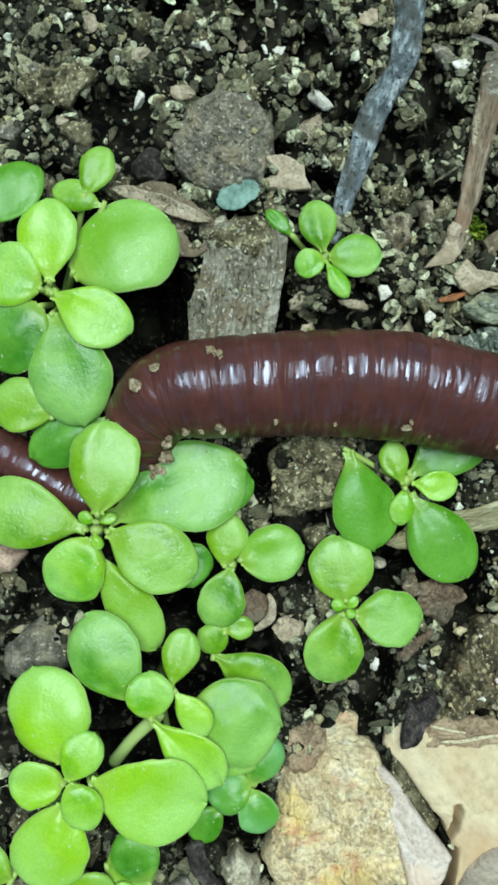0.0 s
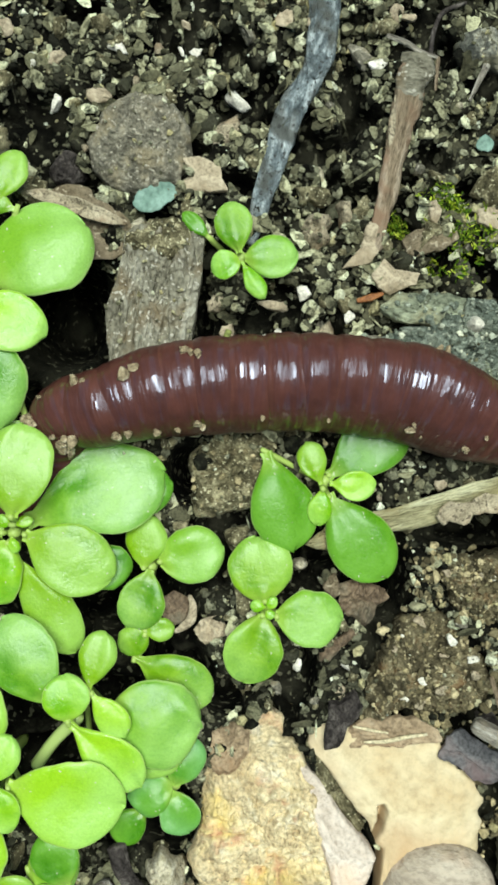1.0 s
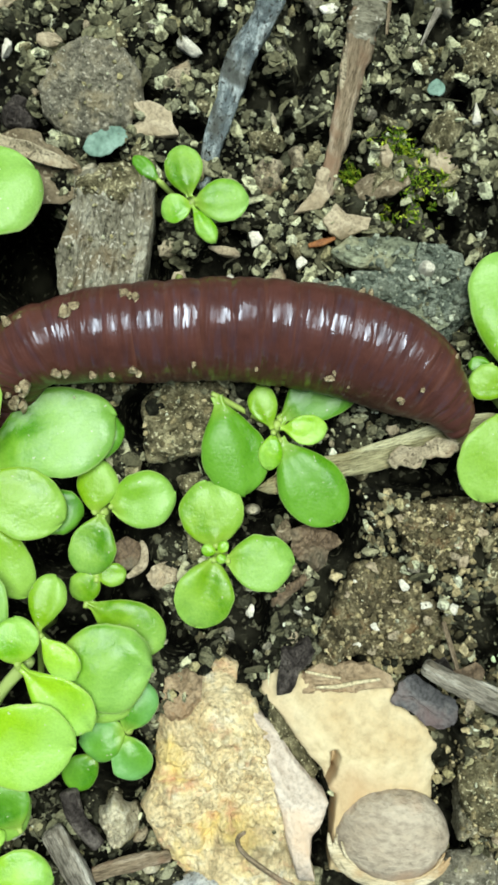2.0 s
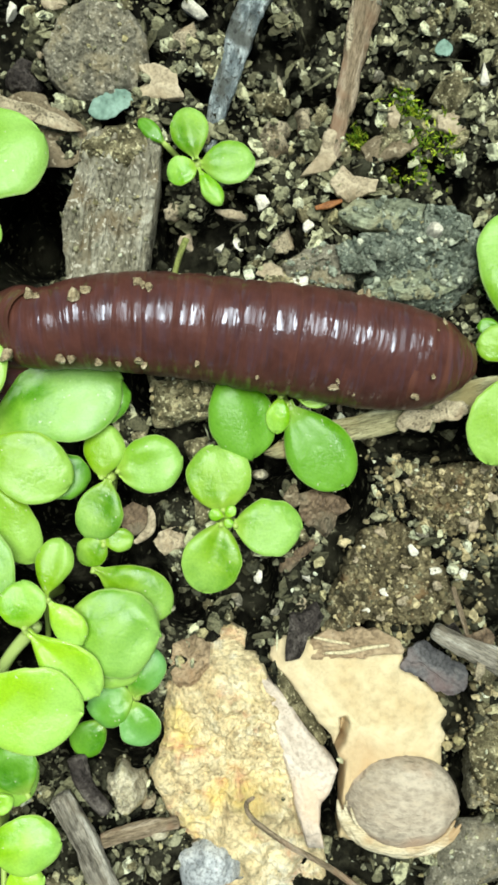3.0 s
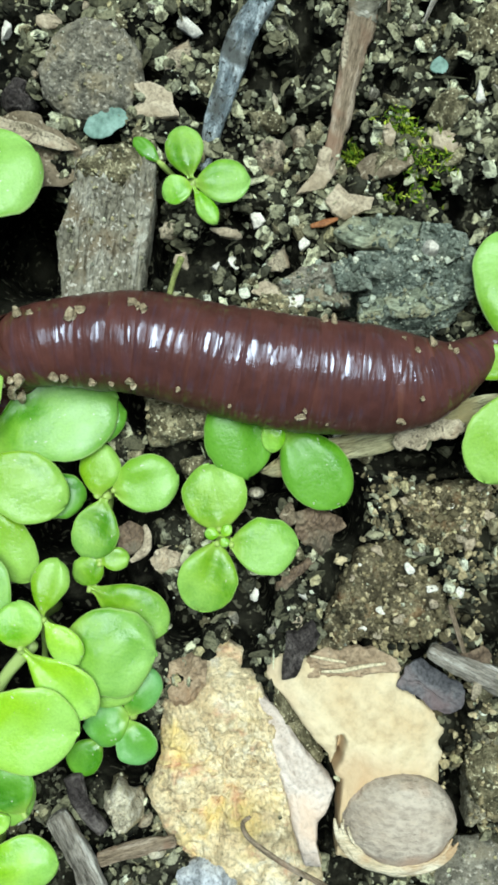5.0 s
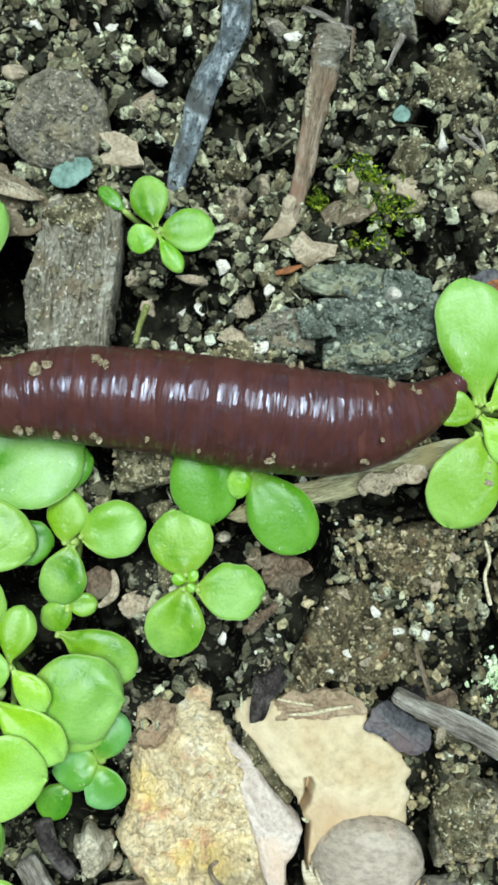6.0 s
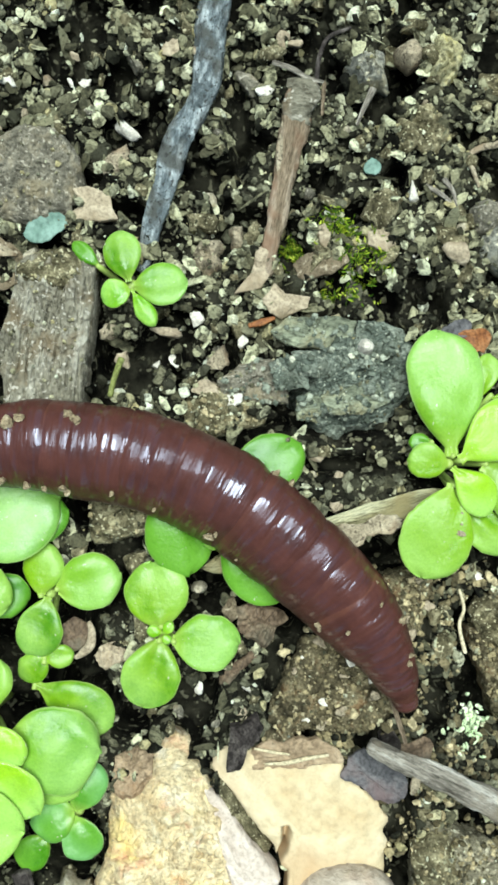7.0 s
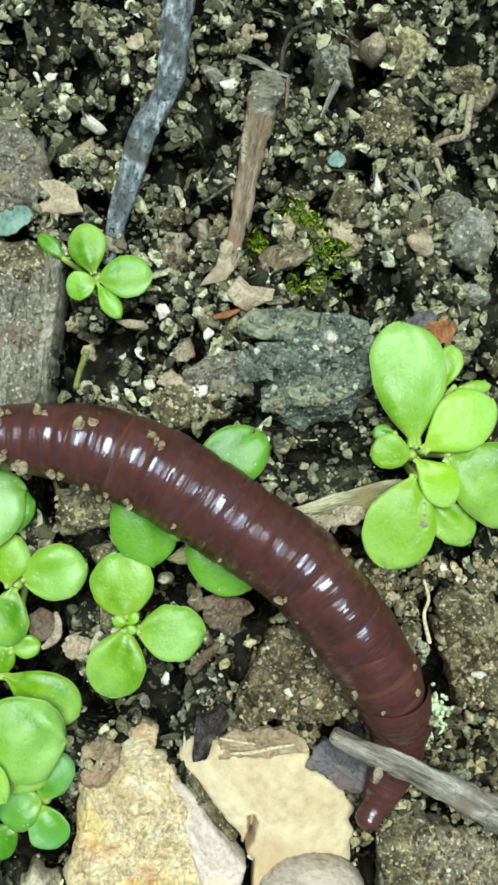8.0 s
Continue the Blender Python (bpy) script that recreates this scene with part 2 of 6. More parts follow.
SLATE_BITS = grains("slate_bits", [(0.0, (0.069, 0.0826, 0.0605)), (0.5, (0.1955, 0.2183, 0.165)), (0.85, (0.368, 0.3953, 0.297)), (1.0, (0.575, 0.5782, 0.429))], 0.9, 0.6)
GREY_TAN = stony("greyish_tan_stone", (0.47, 0.385, 0.30), (0.63, 0.54, 0.44), (0.74, 0.67, 0.57), 1.6, 0.9, 0.2, stain=(0.63, 0.47, 0.33), mottle=0.45)
PALE_STONE = stony("pale_stone", (0.292, 0.253, 0.166), (0.466, 0.418, 0.292), (0.603, 0.563, 0.437), 0.9, 0.85, 0.12, stain=(0.292, 0.243, 0.0972))
LICHEN_STONE = stony("lichen_crusted_stone", (0.1792, 0.1568, 0.066), (0.616, 0.5712, 0.33), (0.8512, 0.8176, 0.572), 0.7, 0.88, 0.3, stain=(0.56, 0.4928, 0.187))
PALE_BLUE = stony("pale_blue_stone", (0.26, 0.275, 0.28), (0.45, 0.465, 0.465), (0.66, 0.665, 0.64), 1.0, 0.86, 0.16)
WHITE_STONE = stony("whitish_stone", (0.5, 0.46, 0.36), (0.7, 0.66, 0.54), (0.8, 0.77, 0.66), 0.8, 0.8, 0.08, mottle=0.5)
FLAKE = stony("tan_flake", (0.24, 0.19, 0.12), (0.44, 0.365, 0.245), (0.58, 0.50, 0.36), 1.0, 0.85, 0.12, stain=(0.30, 0.235, 0.145), mottle=0.6)
PINK_STONE = stony("pinkish_stone", (0.3045, 0.2046, 0.1496), (0.4872, 0.341, 0.2464), (0.6394, 0.4939, 0.352), 1.2, 0.7, 0.06)
BARK = stony("grey_bark", (0.1018, 0.09238, 0.06381), (0.2417, 0.2244, 0.1623), (0.407, 0.3871, 0.3054), 0.8, 0.92, 0.26, (0.9328, 0.3519, 0.6381), stain=(0.1781, 0.1363, 0.07749), speck=(0.4918, 0.4575, 0.3646))
CLOD = stony("earth_clod", (0.042, 0.037, 0.0195), (0.195, 0.17, 0.094), (0.52, 0.465, 0.27), 0.6, 0.95, 0.3, speck=(0.76, 0.70, 0.44))
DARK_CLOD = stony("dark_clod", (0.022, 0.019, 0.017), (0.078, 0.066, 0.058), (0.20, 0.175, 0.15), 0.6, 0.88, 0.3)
TWIG_GREY = stony("grey_twig", (0.06149, 0.07486, 0.07665), (0.2196, 0.2591, 0.2617), (0.6734, 0.7342, 0.7137), 0.6, 0.5, 0.24, (0.8784, 1.871, 1.718), stain=(0.09516, 0.09501, 0.07665), speck=(0.04392, 0.04319, 0.037))
TWIG_BROWN = stony("brown_twig", (0.105, 0.08, 0.05), (0.26, 0.20, 0.13), (0.41, 0.34, 0.245), 0.8, 0.88, 0.18, (0.35, 2.0, 2.0), stain=(0.24, 0.15, 0.092))
TWIG_PALE = stony("pale_stick", (0.085, 0.074, 0.056), (0.40, 0.36, 0.285), (0.70, 0.665, 0.56), 0.8, 0.88, 0.28, (0.2, 2.6, 2.6), stain=(0.24, 0.2, 0.14))
HUSK = stony("dry_husk", (0.20, 0.165, 0.105), (0.385, 0.325, 0.212), (0.57, 0.495, 0.345), 0.7, 0.8, 0.16, stain=(0.225, 0.155, 0.085), speck=(0.12, 0.095, 0.062))
DEAD_LEAF = stony("dead_leaf", (0.07156, 0.04873, 0.02948), (0.1616, 0.1129, 0.06804), (0.2712, 0.2052, 0.1247), 1.0, 0.65, 0.12, stain=(0.1039, 0.08977, 0.05897))
BROWN_LEAF = stony("brown_dry_leaf", (0.101, 0.0782, 0.046), (0.202, 0.161, 0.101), (0.304, 0.253, 0.17), 0.8, 0.85, 0.14, stain=(0.12, 0.092, 0.0552), speck=(0.368, 0.313, 0.212))
CRUST = stony("earth_crust", (0.19, 0.135, 0.08), (0.36, 0.27, 0.165), (0.52, 0.42, 0.28), 1.3, 0.9, 0.22, stain=(0.30, 0.195, 0.105), mottle=0.55)
DARK_LEAF = stony("dark_dead_leaf", (0.05625, 0.055, 0.05544), (0.1125, 0.1074, 0.1056), (0.2, 0.1898, 0.1782), 1.1, 0.7, 0.06, stain=(0.125, 0.08512, 0.0792))
ORANGE_LEAF = stony("orange_dead_leaf", (0.16, 0.055, 0.018), (0.26, 0.105, 0.034), (0.34, 0.17, 0.07), 0.9, 0.65, 0.05)
MUD = stony("packed_mud", (0.0297, 0.02527, 0.01495), (0.1553, 0.1303, 0.0741), (0.3645, 0.3125, 0.1794), 0.9, 0.88, 0.32, speck=(0.459, 0.399, 0.2405), rust=(0.2025, 0.1197, 0.0546))
PALE_MUD = stony("pale_packed_mud", (0.075, 0.0682, 0.0432), (0.2937, 0.2654, 0.174), (0.525, 0.4774, 0.324), 1.0, 0.88, 0.3, stain=(0.1625, 0.1451, 0.09), speck=(0.625, 0.5704, 0.396))
NUT = stony("nut_shell", (0.342, 0.2752, 0.1968), (0.423, 0.3526, 0.2624), (0.495, 0.4214, 0.3198), 2.0, 0.8, 0.26, (0.72, 1.29, 0.82), stain=(0.45, 0.3053, 0.2009), mottle=0.5)
HUSK_RIM = stony("torn_nut_husk", (0.42, 0.33, 0.19), (0.64, 0.545, 0.36), (0.76, 0.68, 0.49), 0.9, 0.85, 0.2, (0.3, 1.6, 1.6), stain=(0.46, 0.30, 0.15), mottle=0.6)
LICHEN = stony("lichen", (0.4368, 0.5687, 0.3025), (0.7056, 0.8536, 0.495), (0.896, 0.88, 0.6875), 0.5, 0.9, 0.08)
MOSS = grains("moss", [(0.0, (0.035, 0.08, 0.008)), (0.5, (0.12, 0.20, 0.014)), (0.85, (0.34, 0.42, 0.03)), (1.0, (0.50, 0.56, 0.08))], 0.6, 0.0)
MINT = stony("pale_leaf_scrap", (0.10, 0.17, 0.125), (0.175, 0.27, 0.21), (0.26, 0.37, 0.30), 1.0, 0.6, 0.04, mottle=0.4)
GREEN = leaf_material("fleshy_leaf", (0.088, 0.25, 0.004), (0.23, 0.42, 0.010), (0.52, 0.72, 0.18))
YOUNG = leaf_material("young_leaf", (0.175, 0.415, 0.006), (0.335, 0.585, 0.016), (0.60, 0.76, 0.22), 0.3, (0.44, 0.70, 0.22))
# Darker copy of the green leaf; shade is put into its colour.
SHADY = leaf_material("shady_leaf", (0.06, 0.21, 0.005), (0.125, 0.32, 0.012), (0.40, 0.60, 0.15), 0.3, (0.20, 0.43, 0.05))
BLUISH = leaf_material("waxy_bud", (0.07, 0.235, 0.013), (0.14, 0.35, 0.032), (0.48, 0.66, 0.26), 0.32, (0.23, 0.48, 0.20))
FROSTED = leaf_material("frosted_leaf", (0.0968, 0.2754, 0.01), (0.22, 0.432, 0.026), (0.55, 0.756, 0.24), 0.34, (0.418, 0.6696, 0.2))
STEM = leaf_material("stem", (0.22, 0.34, 0.08), (0.40, 0.50, 0.17), (0.45, 0.55, 0.2), 0.45)
PALE_STEM = leaf_material("pale_stem", (0.42, 0.50, 0.24), (0.58, 0.62, 0.38), (0.6, 0.65, 0.4), 0.4)
STUCK = stony("stuck_grit", (0.12, 0.085, 0.045), (0.36, 0.285, 0.165), (0.66, 0.58, 0.40), 0.5, 0.6, 0.12)
SKIN = skin_material()


# ---- building helpers, in millimetres ----
def lattice(ix, iy, iz, seed):
    h = (ix * 374761393 + iy * 668265263 + iz * 2147483647 + seed * 1274126177) & 0xFFFFFFFF
    h = ((h ^ (h >> 13)) * 1274126177) & 0xFFFFFFFF
    return ((h ^ (h >> 16)) & 0xFFFF) / 65535.0


def value_noise(p, seed=0):
    """Smooth noise in -1..1 at the rows of p."""
    p = np.asarray(p, float)
    i = np.floor(p).astype(np.int64)
    f = p - i
    f = f * f * (3 - 2 * f)
    out = 0
    for dx in (0, 1):
        for dy in (0, 1):
            for dz in (0, 1):
                w = abs(1 - dx - f[:, 0]) * abs(1 - dy - f[:, 1]) * abs(1 - dz - f[:, 2])
                out = out + w * lattice(i[:, 0] + dx, i[:, 1] + dy, i[:, 2] + dz, seed)
    return out * 2 - 1


def rough_noise(p, seed=0, octaves=4, gain=0.55):
    p, out, a = np.asarray(p, float), 0, 1.0
    for k in range(octaves):
        out, a, p = out + a * value_noise(p, seed + 17 * k), a * gain, p * 2.03 + 11.3
    return out


def mesh_of(name, verts, faces, mat, smooth=True, uv=None):
    me = bpy.data.meshes.new(name)
    me.from_pydata((np.asarray(verts, float) * MM).tolist(), [], [tuple(int(i) for i in f) for f in faces])
    me.materials.append(mat)
    if smooth:
        me.polygons.foreach_set("use_smooth", [True] * len(me.polygons))
    if uv is not None:
        layer = me.uv_layers.new(name="UVMap")
        loops = np.empty(len(me.loops), np.int32)
        me.loops.foreach_get("vertex_index", loops)
        layer.data.foreach_set("uv", np.asarray(uv, float)[loops].ravel())
    me.update()
    return me


def part(name, mesh, parent, label="", at=(0, 0, 0)):
    ob = new(name, mesh)
    ob.parent, ob.location = parent, [v * MM for v in at]
    return tagged(ob, label)


def thing(name, mesh, at, label, category, group="", kind="", turn=0.0):
    ob = new(name, mesh)
    ob.location = [v * MM for v in at]
    ob.rotation_euler = (0, 0, radians(turn))
    return tagged(ob, label, category, group, kind)


def grid_faces(nu, nv, wrap=False):
    """Quads over nu rows of nv points."""
    i, j = np.meshgrid(np.arange(nu - 1), np.arange(nv if wrap else nv - 1), indexing="ij")
    a = i * nv + j
    b = i * nv + (j + 1) % nv
    return np.stack([a, b, b + nv, a + nv], -1).reshape(-1, 4)


# ---- the ground ----
SOIL_LEVEL = -1.3
PITS = [  # x, y, half width, half length, depth
    (-14.38, -4.80, 3.92, 4.92, 14.0),
    (-4.16, -19.57, 1.31, 2.26, 8.0),
    (-2.11, -5.03, 0.65, 3.11, 6.0),
    (20.62, -24.94, 4.27, 1.51, 6.0),
    (-5.53, -51.01, 2.51, 3.01, 9.0),
    (0.21, -40.29, 1.76, 1.51, 4.0),
    (25.58, -56.54, 1.00, 4.77, 6.0),
    (12.72, -56.93, 0.80, 4.77, 5.0),
    (-17.60, -41.71, 2.26, 2.01, 4.5),
    (-2.44, -37.84, 1.76, 2.26, 5.0),
    (15.22, -29.84, 1.50, 4.00, 6.0),
    (13.20, -35.40, 1.05, 3.40, 5.0),
    (7.30, -36.70, 0.95, 1.70, 5.0),
    (31.61, -37.73, 1.71, 3.11, 9.0),
    (30.81, -32.85, 0.70, 3.01, 6.0),
    (14.46, -30.77, 1.20, 2.26, 7.0),
    (19.62, -16.82, 4.02, 0.80, 4.0),
    (-12.19, -22.94, 5.02, 2.01, 1.0),
    (10.74, 14.06, 1.10, 5.52, 4.0),
    (24.82, 6.60, 2.01, 3.01, -0.8),
    (24.22, -34.26, 4.52, 3.01, -0.5),
    (17.16, -36.98, 6.02, 4.02, -0.7),
    (17.54, -36.18, 4.02, 4.02, -0.6),
    (10.96, -51.38, 12.55, 9.04, -0.2),
    (-21.38, -6.19, 7.53, 9.54, 7.0),
    (-14.59, -28.46, 9.54, 5.02, 8.0),
    (-15.86, -41.95, 8.53, 5.52, 8.0),
    (-6.53, -33.37, 4.02, 5.52, 6.5),
    (-11.53, -32.42, 3.01, 3.01, 7.0),
    (-2.10, -28.30, 2.01, 2.01, 5.0),
    (7.42, -25.67, 2.51, 3.01, 5.0),
    (7.90, -24.15, 3.01, 4.52, 1.2),
    (30.61, -18.01, 5.52, 9.04, 1.5),
    (11.23, 19.71, 2.01, 2.51, 2.5),
    (20.79, 11.23, 2.01, 1.51, 2.5),
    (26.01, 18.33, 1.10, 2.01, 3.0),
    (4.34, 0.70, 1.51, 3.01, 2.5),
    (34.24, 19.81, 2.01, 3.01, 3.0),
    (-24.50, -20.00, 6.50, 4.50, 2.6),
    (6.00, -57.00, 44.00, 17.00, 1.3),
    (12.00, -51.50, 1.30, 4.00, 4.0),
    (9.30, -47.30, 1.00, 2.60, 4.0),
    (13.20, -58.50, 1.20, 3.50, 5.0),
]

OUTLINES = {  # corners of the larger stones and patches, which press the loose soil down
    'tan_stone': [(3.6, -41.1), (5.4, -42.2), (6.9, -44.3), (8.2, -47.6), (9.0, -51.8), (10.2, -54.9), (10.8, -58.6), (12.6, -61.4), (14.0, -72.0), (2.0, -72.0), (0.8, -61.4), (-1.9, -57.6), (-3.4, -54.7), (-2.3, -51.2), (-2.0, -46.5), (0.2, -44.8), (1.7, -42.8)],
    'flat_tan_stone': [(7.4, -42.7), (7.5, -44.3), (9.7, -46.7), (11.4, -49.3), (13.1, -51.7), (14.2, -53.3), (13.9, -56.4), (14.0, -58.4), (13.8, -60.3), (15.5, -61.7), (18.5, -62.0), (22.6, -60.6), (23.3, -55.0), (23.4, -51.5), (23.4, -49.0), (22.2, -46.6), (19.7, -45.2), (19.1, -43.2), (17.5, -42.5), (15.0, -42.8), (12.5, -43.2), (11.2, -42.0), (9.5, -42.0)],
    'bark_flake': [(-4.2, 8.2), (-3.3, 6.7), (-4.7, 5.9), (-3.8, 5.4), (-1.9, 5.2), (-0.1, 5.4), (-0.7, 6.5), (-0.9, 7.6), (-2.7, 8.3)],
    'grey_stone_chip': [(6.2, -45.0), (8.6, -47.2), (10.6, -50.2), (12.5, -52.7), (13.5, -53.8), (13.0, -55.4), (12.0, -57.0), (11.9, -58.8), (12.4, -61.0), (10.9, -61.2), (10.0, -58.2), (9.2, -54.7), (8.2, -51.2), (7.3, -47.7)],
    'round_stone': [(-12.7, 9.6), (-11.2, 12.3), (-8.3, 14.0), (-5.4, 13.6), (-3.5, 11.3), (-3.3, 8.4), (-4.7, 5.9), (-7.7, 4.9), (-10.6, 5.7), (-12.1, 7.1)],
    'bark_chunk': [(-9.2, 1.5), (-8.0, 2.2), (-4.4, 2.5), (-2.1, 1.4), (-2.4, -1.8), (-3.0, -6.2), (-3.6, -10.4), (-3.8, -13.0), (-10.7, -13.1), (-10.5, -10.1), (-10.8, -5.3), (-9.7, -1.8)],
    'slate_rock': [(12.8, -8.6), (15.2, -5.9), (18.4, -4.0), (22.4, -3.6), (25.4, -4.4), (26.9, -6.9), (25.8, -10.4), (24.3, -12.4), (21.8, -14.3), (18.2, -14.8), (15.8, -13.6), (13.2, -11.4)],
    'slate_ledge': [(8.6, -9.1), (12.4, -6.9), (14.7, -7.2), (14.8, -11.2), (11.3, -11.1), (9.0, -10.6)],
    'packed_earth': [(15.5, -32.9), (19.0, -31.4), (23.1, -34.9), (24.6, -39.4), (21.1, -41.4), (15.0, -40.9), (13.0, -42.9), (11.8, -41.5), (13.5, -37.9), (14.5, -34.7)],
    'packed_earth_2': [(18.6, -27.8), (21.0, -26.6), (27.6, -26.4), (27.6, -32.9), (23.4, -33.3), (20.0, -31.4)],
    'packed_earth_3': [(31.5, -32.4), (37.7, -31.0), (37.6, -40.2), (33.4, -40.6), (32.4, -36.5)],
    'packed_earth_4': [(26.7, -49.5), (30.3, -50.6), (37.6, -52.8), (37.5, -58.0), (26.1, -57.7)],
}


def within(x, y, corners):
    """Which of the places lie inside an outline."""
    inside = np.zeros(len(x), bool)
    for (x0, y0), (x1, y1) in zip(corners, corners[1:] + corners[:1]):
        if y0 != y1:
            inside ^= ((y0 > y) != (y1 > y)) & (x < (x1 - x0) * (y - y0) / (y1 - y0) + x0)
    return inside


def built_over(x, y):
    out = np.zeros(len(x), bool)
    for corners in OUTLINES.values():
        out |= within(x, y, corners)
    return out


def soil_gap(x, y):
    """0 on firm soil, 1 in the clefts between lumps."""
    p = np.stack([x, y, 0 * x], -1)
    gap = np.clip((value_noise(p / 3.1 + 40, 14) + 0.5 * value_noise(p / 1.2, 15) - 0.12) / 0.4, 0, 1)
    return gap * gap * (3 - 2 * gap)


def hollow(x, y):
    """True inside the deep hollows, where no grit lies."""
    deep = np.zeros(len(x), bool)
    for px, py, rx, ry, d in PITS:
        if d >= 3:
            deep |= ((x - px) / rx) ** 2 + ((y - py) / ry) ** 2 < (1.3 if d > 6 else 0.9)
    return deep


def soil_height(x, y):
    """Height of the soil at places in millimetres: crumbly, with hollows."""
    x, y = np.atleast_1d(np.asarray(x, float)), np.atleast_1d(np.asarray(y, float))
    p = np.stack([x, y, 0 * x], -1)
    fade = np.clip(1.3 - np.hypot(x - 3, y + 19) / 90.0, 0, 1)
    z = SOIL_LEVEL + fade * (0.55 * rough_noise(p / 6.0, 3, 2) + 0.62 * rough_noise(p / 2.1, 5, 3) + 0.25 * np.abs(value_noise(p / 0.62, 9)))
    z = z - fade * 4.4 * soil_gap(x, y)
    for px, py, rx, ry, d in PITS:
        q = ((x - px) / rx) ** 2 + ((y - py) / ry) ** 2
        z = z - d * np.exp(-q ** 2)
    return z - 2.2 * built_over(x, y)


def ground_at(x, y):
    return float(soil_height(x, y)[0] + 2.2 * built_over(np.array([x]), np.array([y]))[0])


def build_ground():
    fine_x, fine_y = np.arange(-36.0, 44.01, 0.3), np.arange(-72.0, 34.01, 0.3)
    far = 0.4 * 1.32 ** np.arange(0, 42)
    far = np.cumsum(far)
    xs = np.concatenate([fine_x[0] - far[::-1], fine_x, fine_x[-1] + far])
    ys = np.concatenate([fine_y[0] - far[::-1], fine_y, fine_y[-1] + far])
    gx, gy = np.meshgrid(xs, ys, indexing="ij")
    z = soil_height(gx.ravel(), gy.ravel())
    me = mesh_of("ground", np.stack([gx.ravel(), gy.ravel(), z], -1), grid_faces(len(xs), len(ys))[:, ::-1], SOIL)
    tagged(new("ground", me), "dark crumbly garden soil, moist and uneven, darkened further for shaded clefts", "soil", kind="structure")


build_ground()


# ---- loose bits as one mesh ----
def pebble_shape(seed, fine=False, level=0):
    bm = bmesh.new()
    bmesh.ops.create_icosphere(bm, subdivisions=level or (2 if fine else 1), radius=1.0)
    v = np.array([w.co[:] for w in bm.verts])
    f = np.array([[w.index for w in q.verts] for q in bm.faces])
    bm.free()
    rs = np.random.RandomState(seed)
    v = v * (1 + 0.34 * value_noise(v * 1.1 + seed * 7.7, seed)[:, None] + 0.16 * value_noise(v * 2.9 + seed * 3.1, seed + 1)[:, None])
    for _ in range(6):
        n = rs.normal(size=3)
        n /= np.linalg.norm(n)
        d = v @ n
        v = v - np.outer(np.maximum(d - rs.uniform(0.4, 0.75), 0), n)
    if level > 2:
        v = v * (1 + 0.13 * rough_noise(v * 2.6 + seed, seed + 2, 2)[:, None] + 0.09 * rough_noise(v * 7.0 + seed, seed + 3, 2)[:, None])
    return v * rs.uniform(0.6, 1.25, 3), f


def turns(rs, n):
    q = rs.normal(size=(n, 4))
    q /= np.linalg.norm(q, axis=1)[:, None]
    w, x, y, z = q.T
    return np.stack([1 - 2 * (y * y + z * z), 2 * (x * y - z * w), 2 * (x * z + y * w), 2 * (x * y + z * w), 1 - 2 * (x * x + z * z), 2 * (y * z - x * w),
                     2 * (x * z - y * w), 2 * (y * z + x * w), 1 - 2 * (x * x + y * y)], -1).reshape(n, 3, 3)


def scatter(name, count, low, high, mat, label, category, seed, fine=False, box=(-34, 40, -70, 32), sink=0.2, patchy=0.0, power=2.2, stretch=(1, 1, 1), level=0):
    rs = np.random.RandomState(seed)
    x, y = rs.uniform(box[0], box[1], count), rs.uniform(box[2], box[3], count)
    if patchy:
        keep = value_noise(np.stack([x, y, 0 * x], -1) / 5.0, seed) + rs.uniform(-1, 1, count) * 0.6 > patchy - 0.6
        x, y = x[keep], y[keep]
    # Bits stay out of clefts and hollows, so bare dark soil reads as shade.
    keep = (soil_gap(x, y) < rs.uniform(0.25, 1.1, len(x))) & ~hollow(x, y) & ~built_over(x, y)
    x, y = x[keep], y[keep]
    n = len(x)
    size = low + (high - low) * rs.uniform(0, 1, n) ** power
    z = soil_height(x, y) + size * (0.35 - sink)
    rot = turns(rs, n)
    if stretch[2] < 0.5:
        lie = rs.uniform(0, 2 * np.pi, n)
        c, d, o, e = np.cos(lie), np.sin(lie), np.zeros(n), np.ones(n)
        tip = np.stack([e, o, rs.normal(0, 0.5, n), o, e, rs.normal(0, 0.5, n), rs.normal(0, 0.7, n), rs.normal(0, 0.7, n), e], -1).reshape(n, 3, 3)
        rot = tip @ np.stack([c, -d, o, d, c, o, o, o, e], -1).reshape(n, 3, 3)
    shapes = [pebble_shape(seed * 10 + k, fine, level) for k in range(12)]
    which = rs.randint(0, 12, n)
    verts, faces, base = [], [], 0
    for k, (v, f) in enumerate(shapes):
        m = np.nonzero(which == k)[0]
        vv = np.einsum("nij,vj->nvi", rot[m], v * stretch) * size[m, None, None] + np.stack([x[m], y[m], z[m]], -1)[:, None, :]
        ff = f[None] + (base + np.arange(len(m)) * len(v))[:, None, None]
        verts.append(vv.reshape(-1, 3)), faces.append(ff.reshape(-1, 3))
        base += len(m) * len(v)
    ob = new(name, mesh_of(name, np.concatenate(verts), np.concatenate(faces), mat, smooth=level > 2))
    return tagged(ob, label, category, kind="stuff")


scatter("soil_crumbs", 20000, 0.18, 0.72, CRUMB, "small dark crumbs of moist soil", "soil crumbs", 21)
scatter("soil_clods", 560, 0.5, 1.5, CLOD, "rough brown lumps of soil", "soil lumps", 27, level=3, sink=0.25)
scatter("coarse_soil_crumbs", 380, 0.5, 1.1, CRUMB, "coarse dark brown crumbs of soil", "soil crumbs", 22, fine=True, sink=0.4)
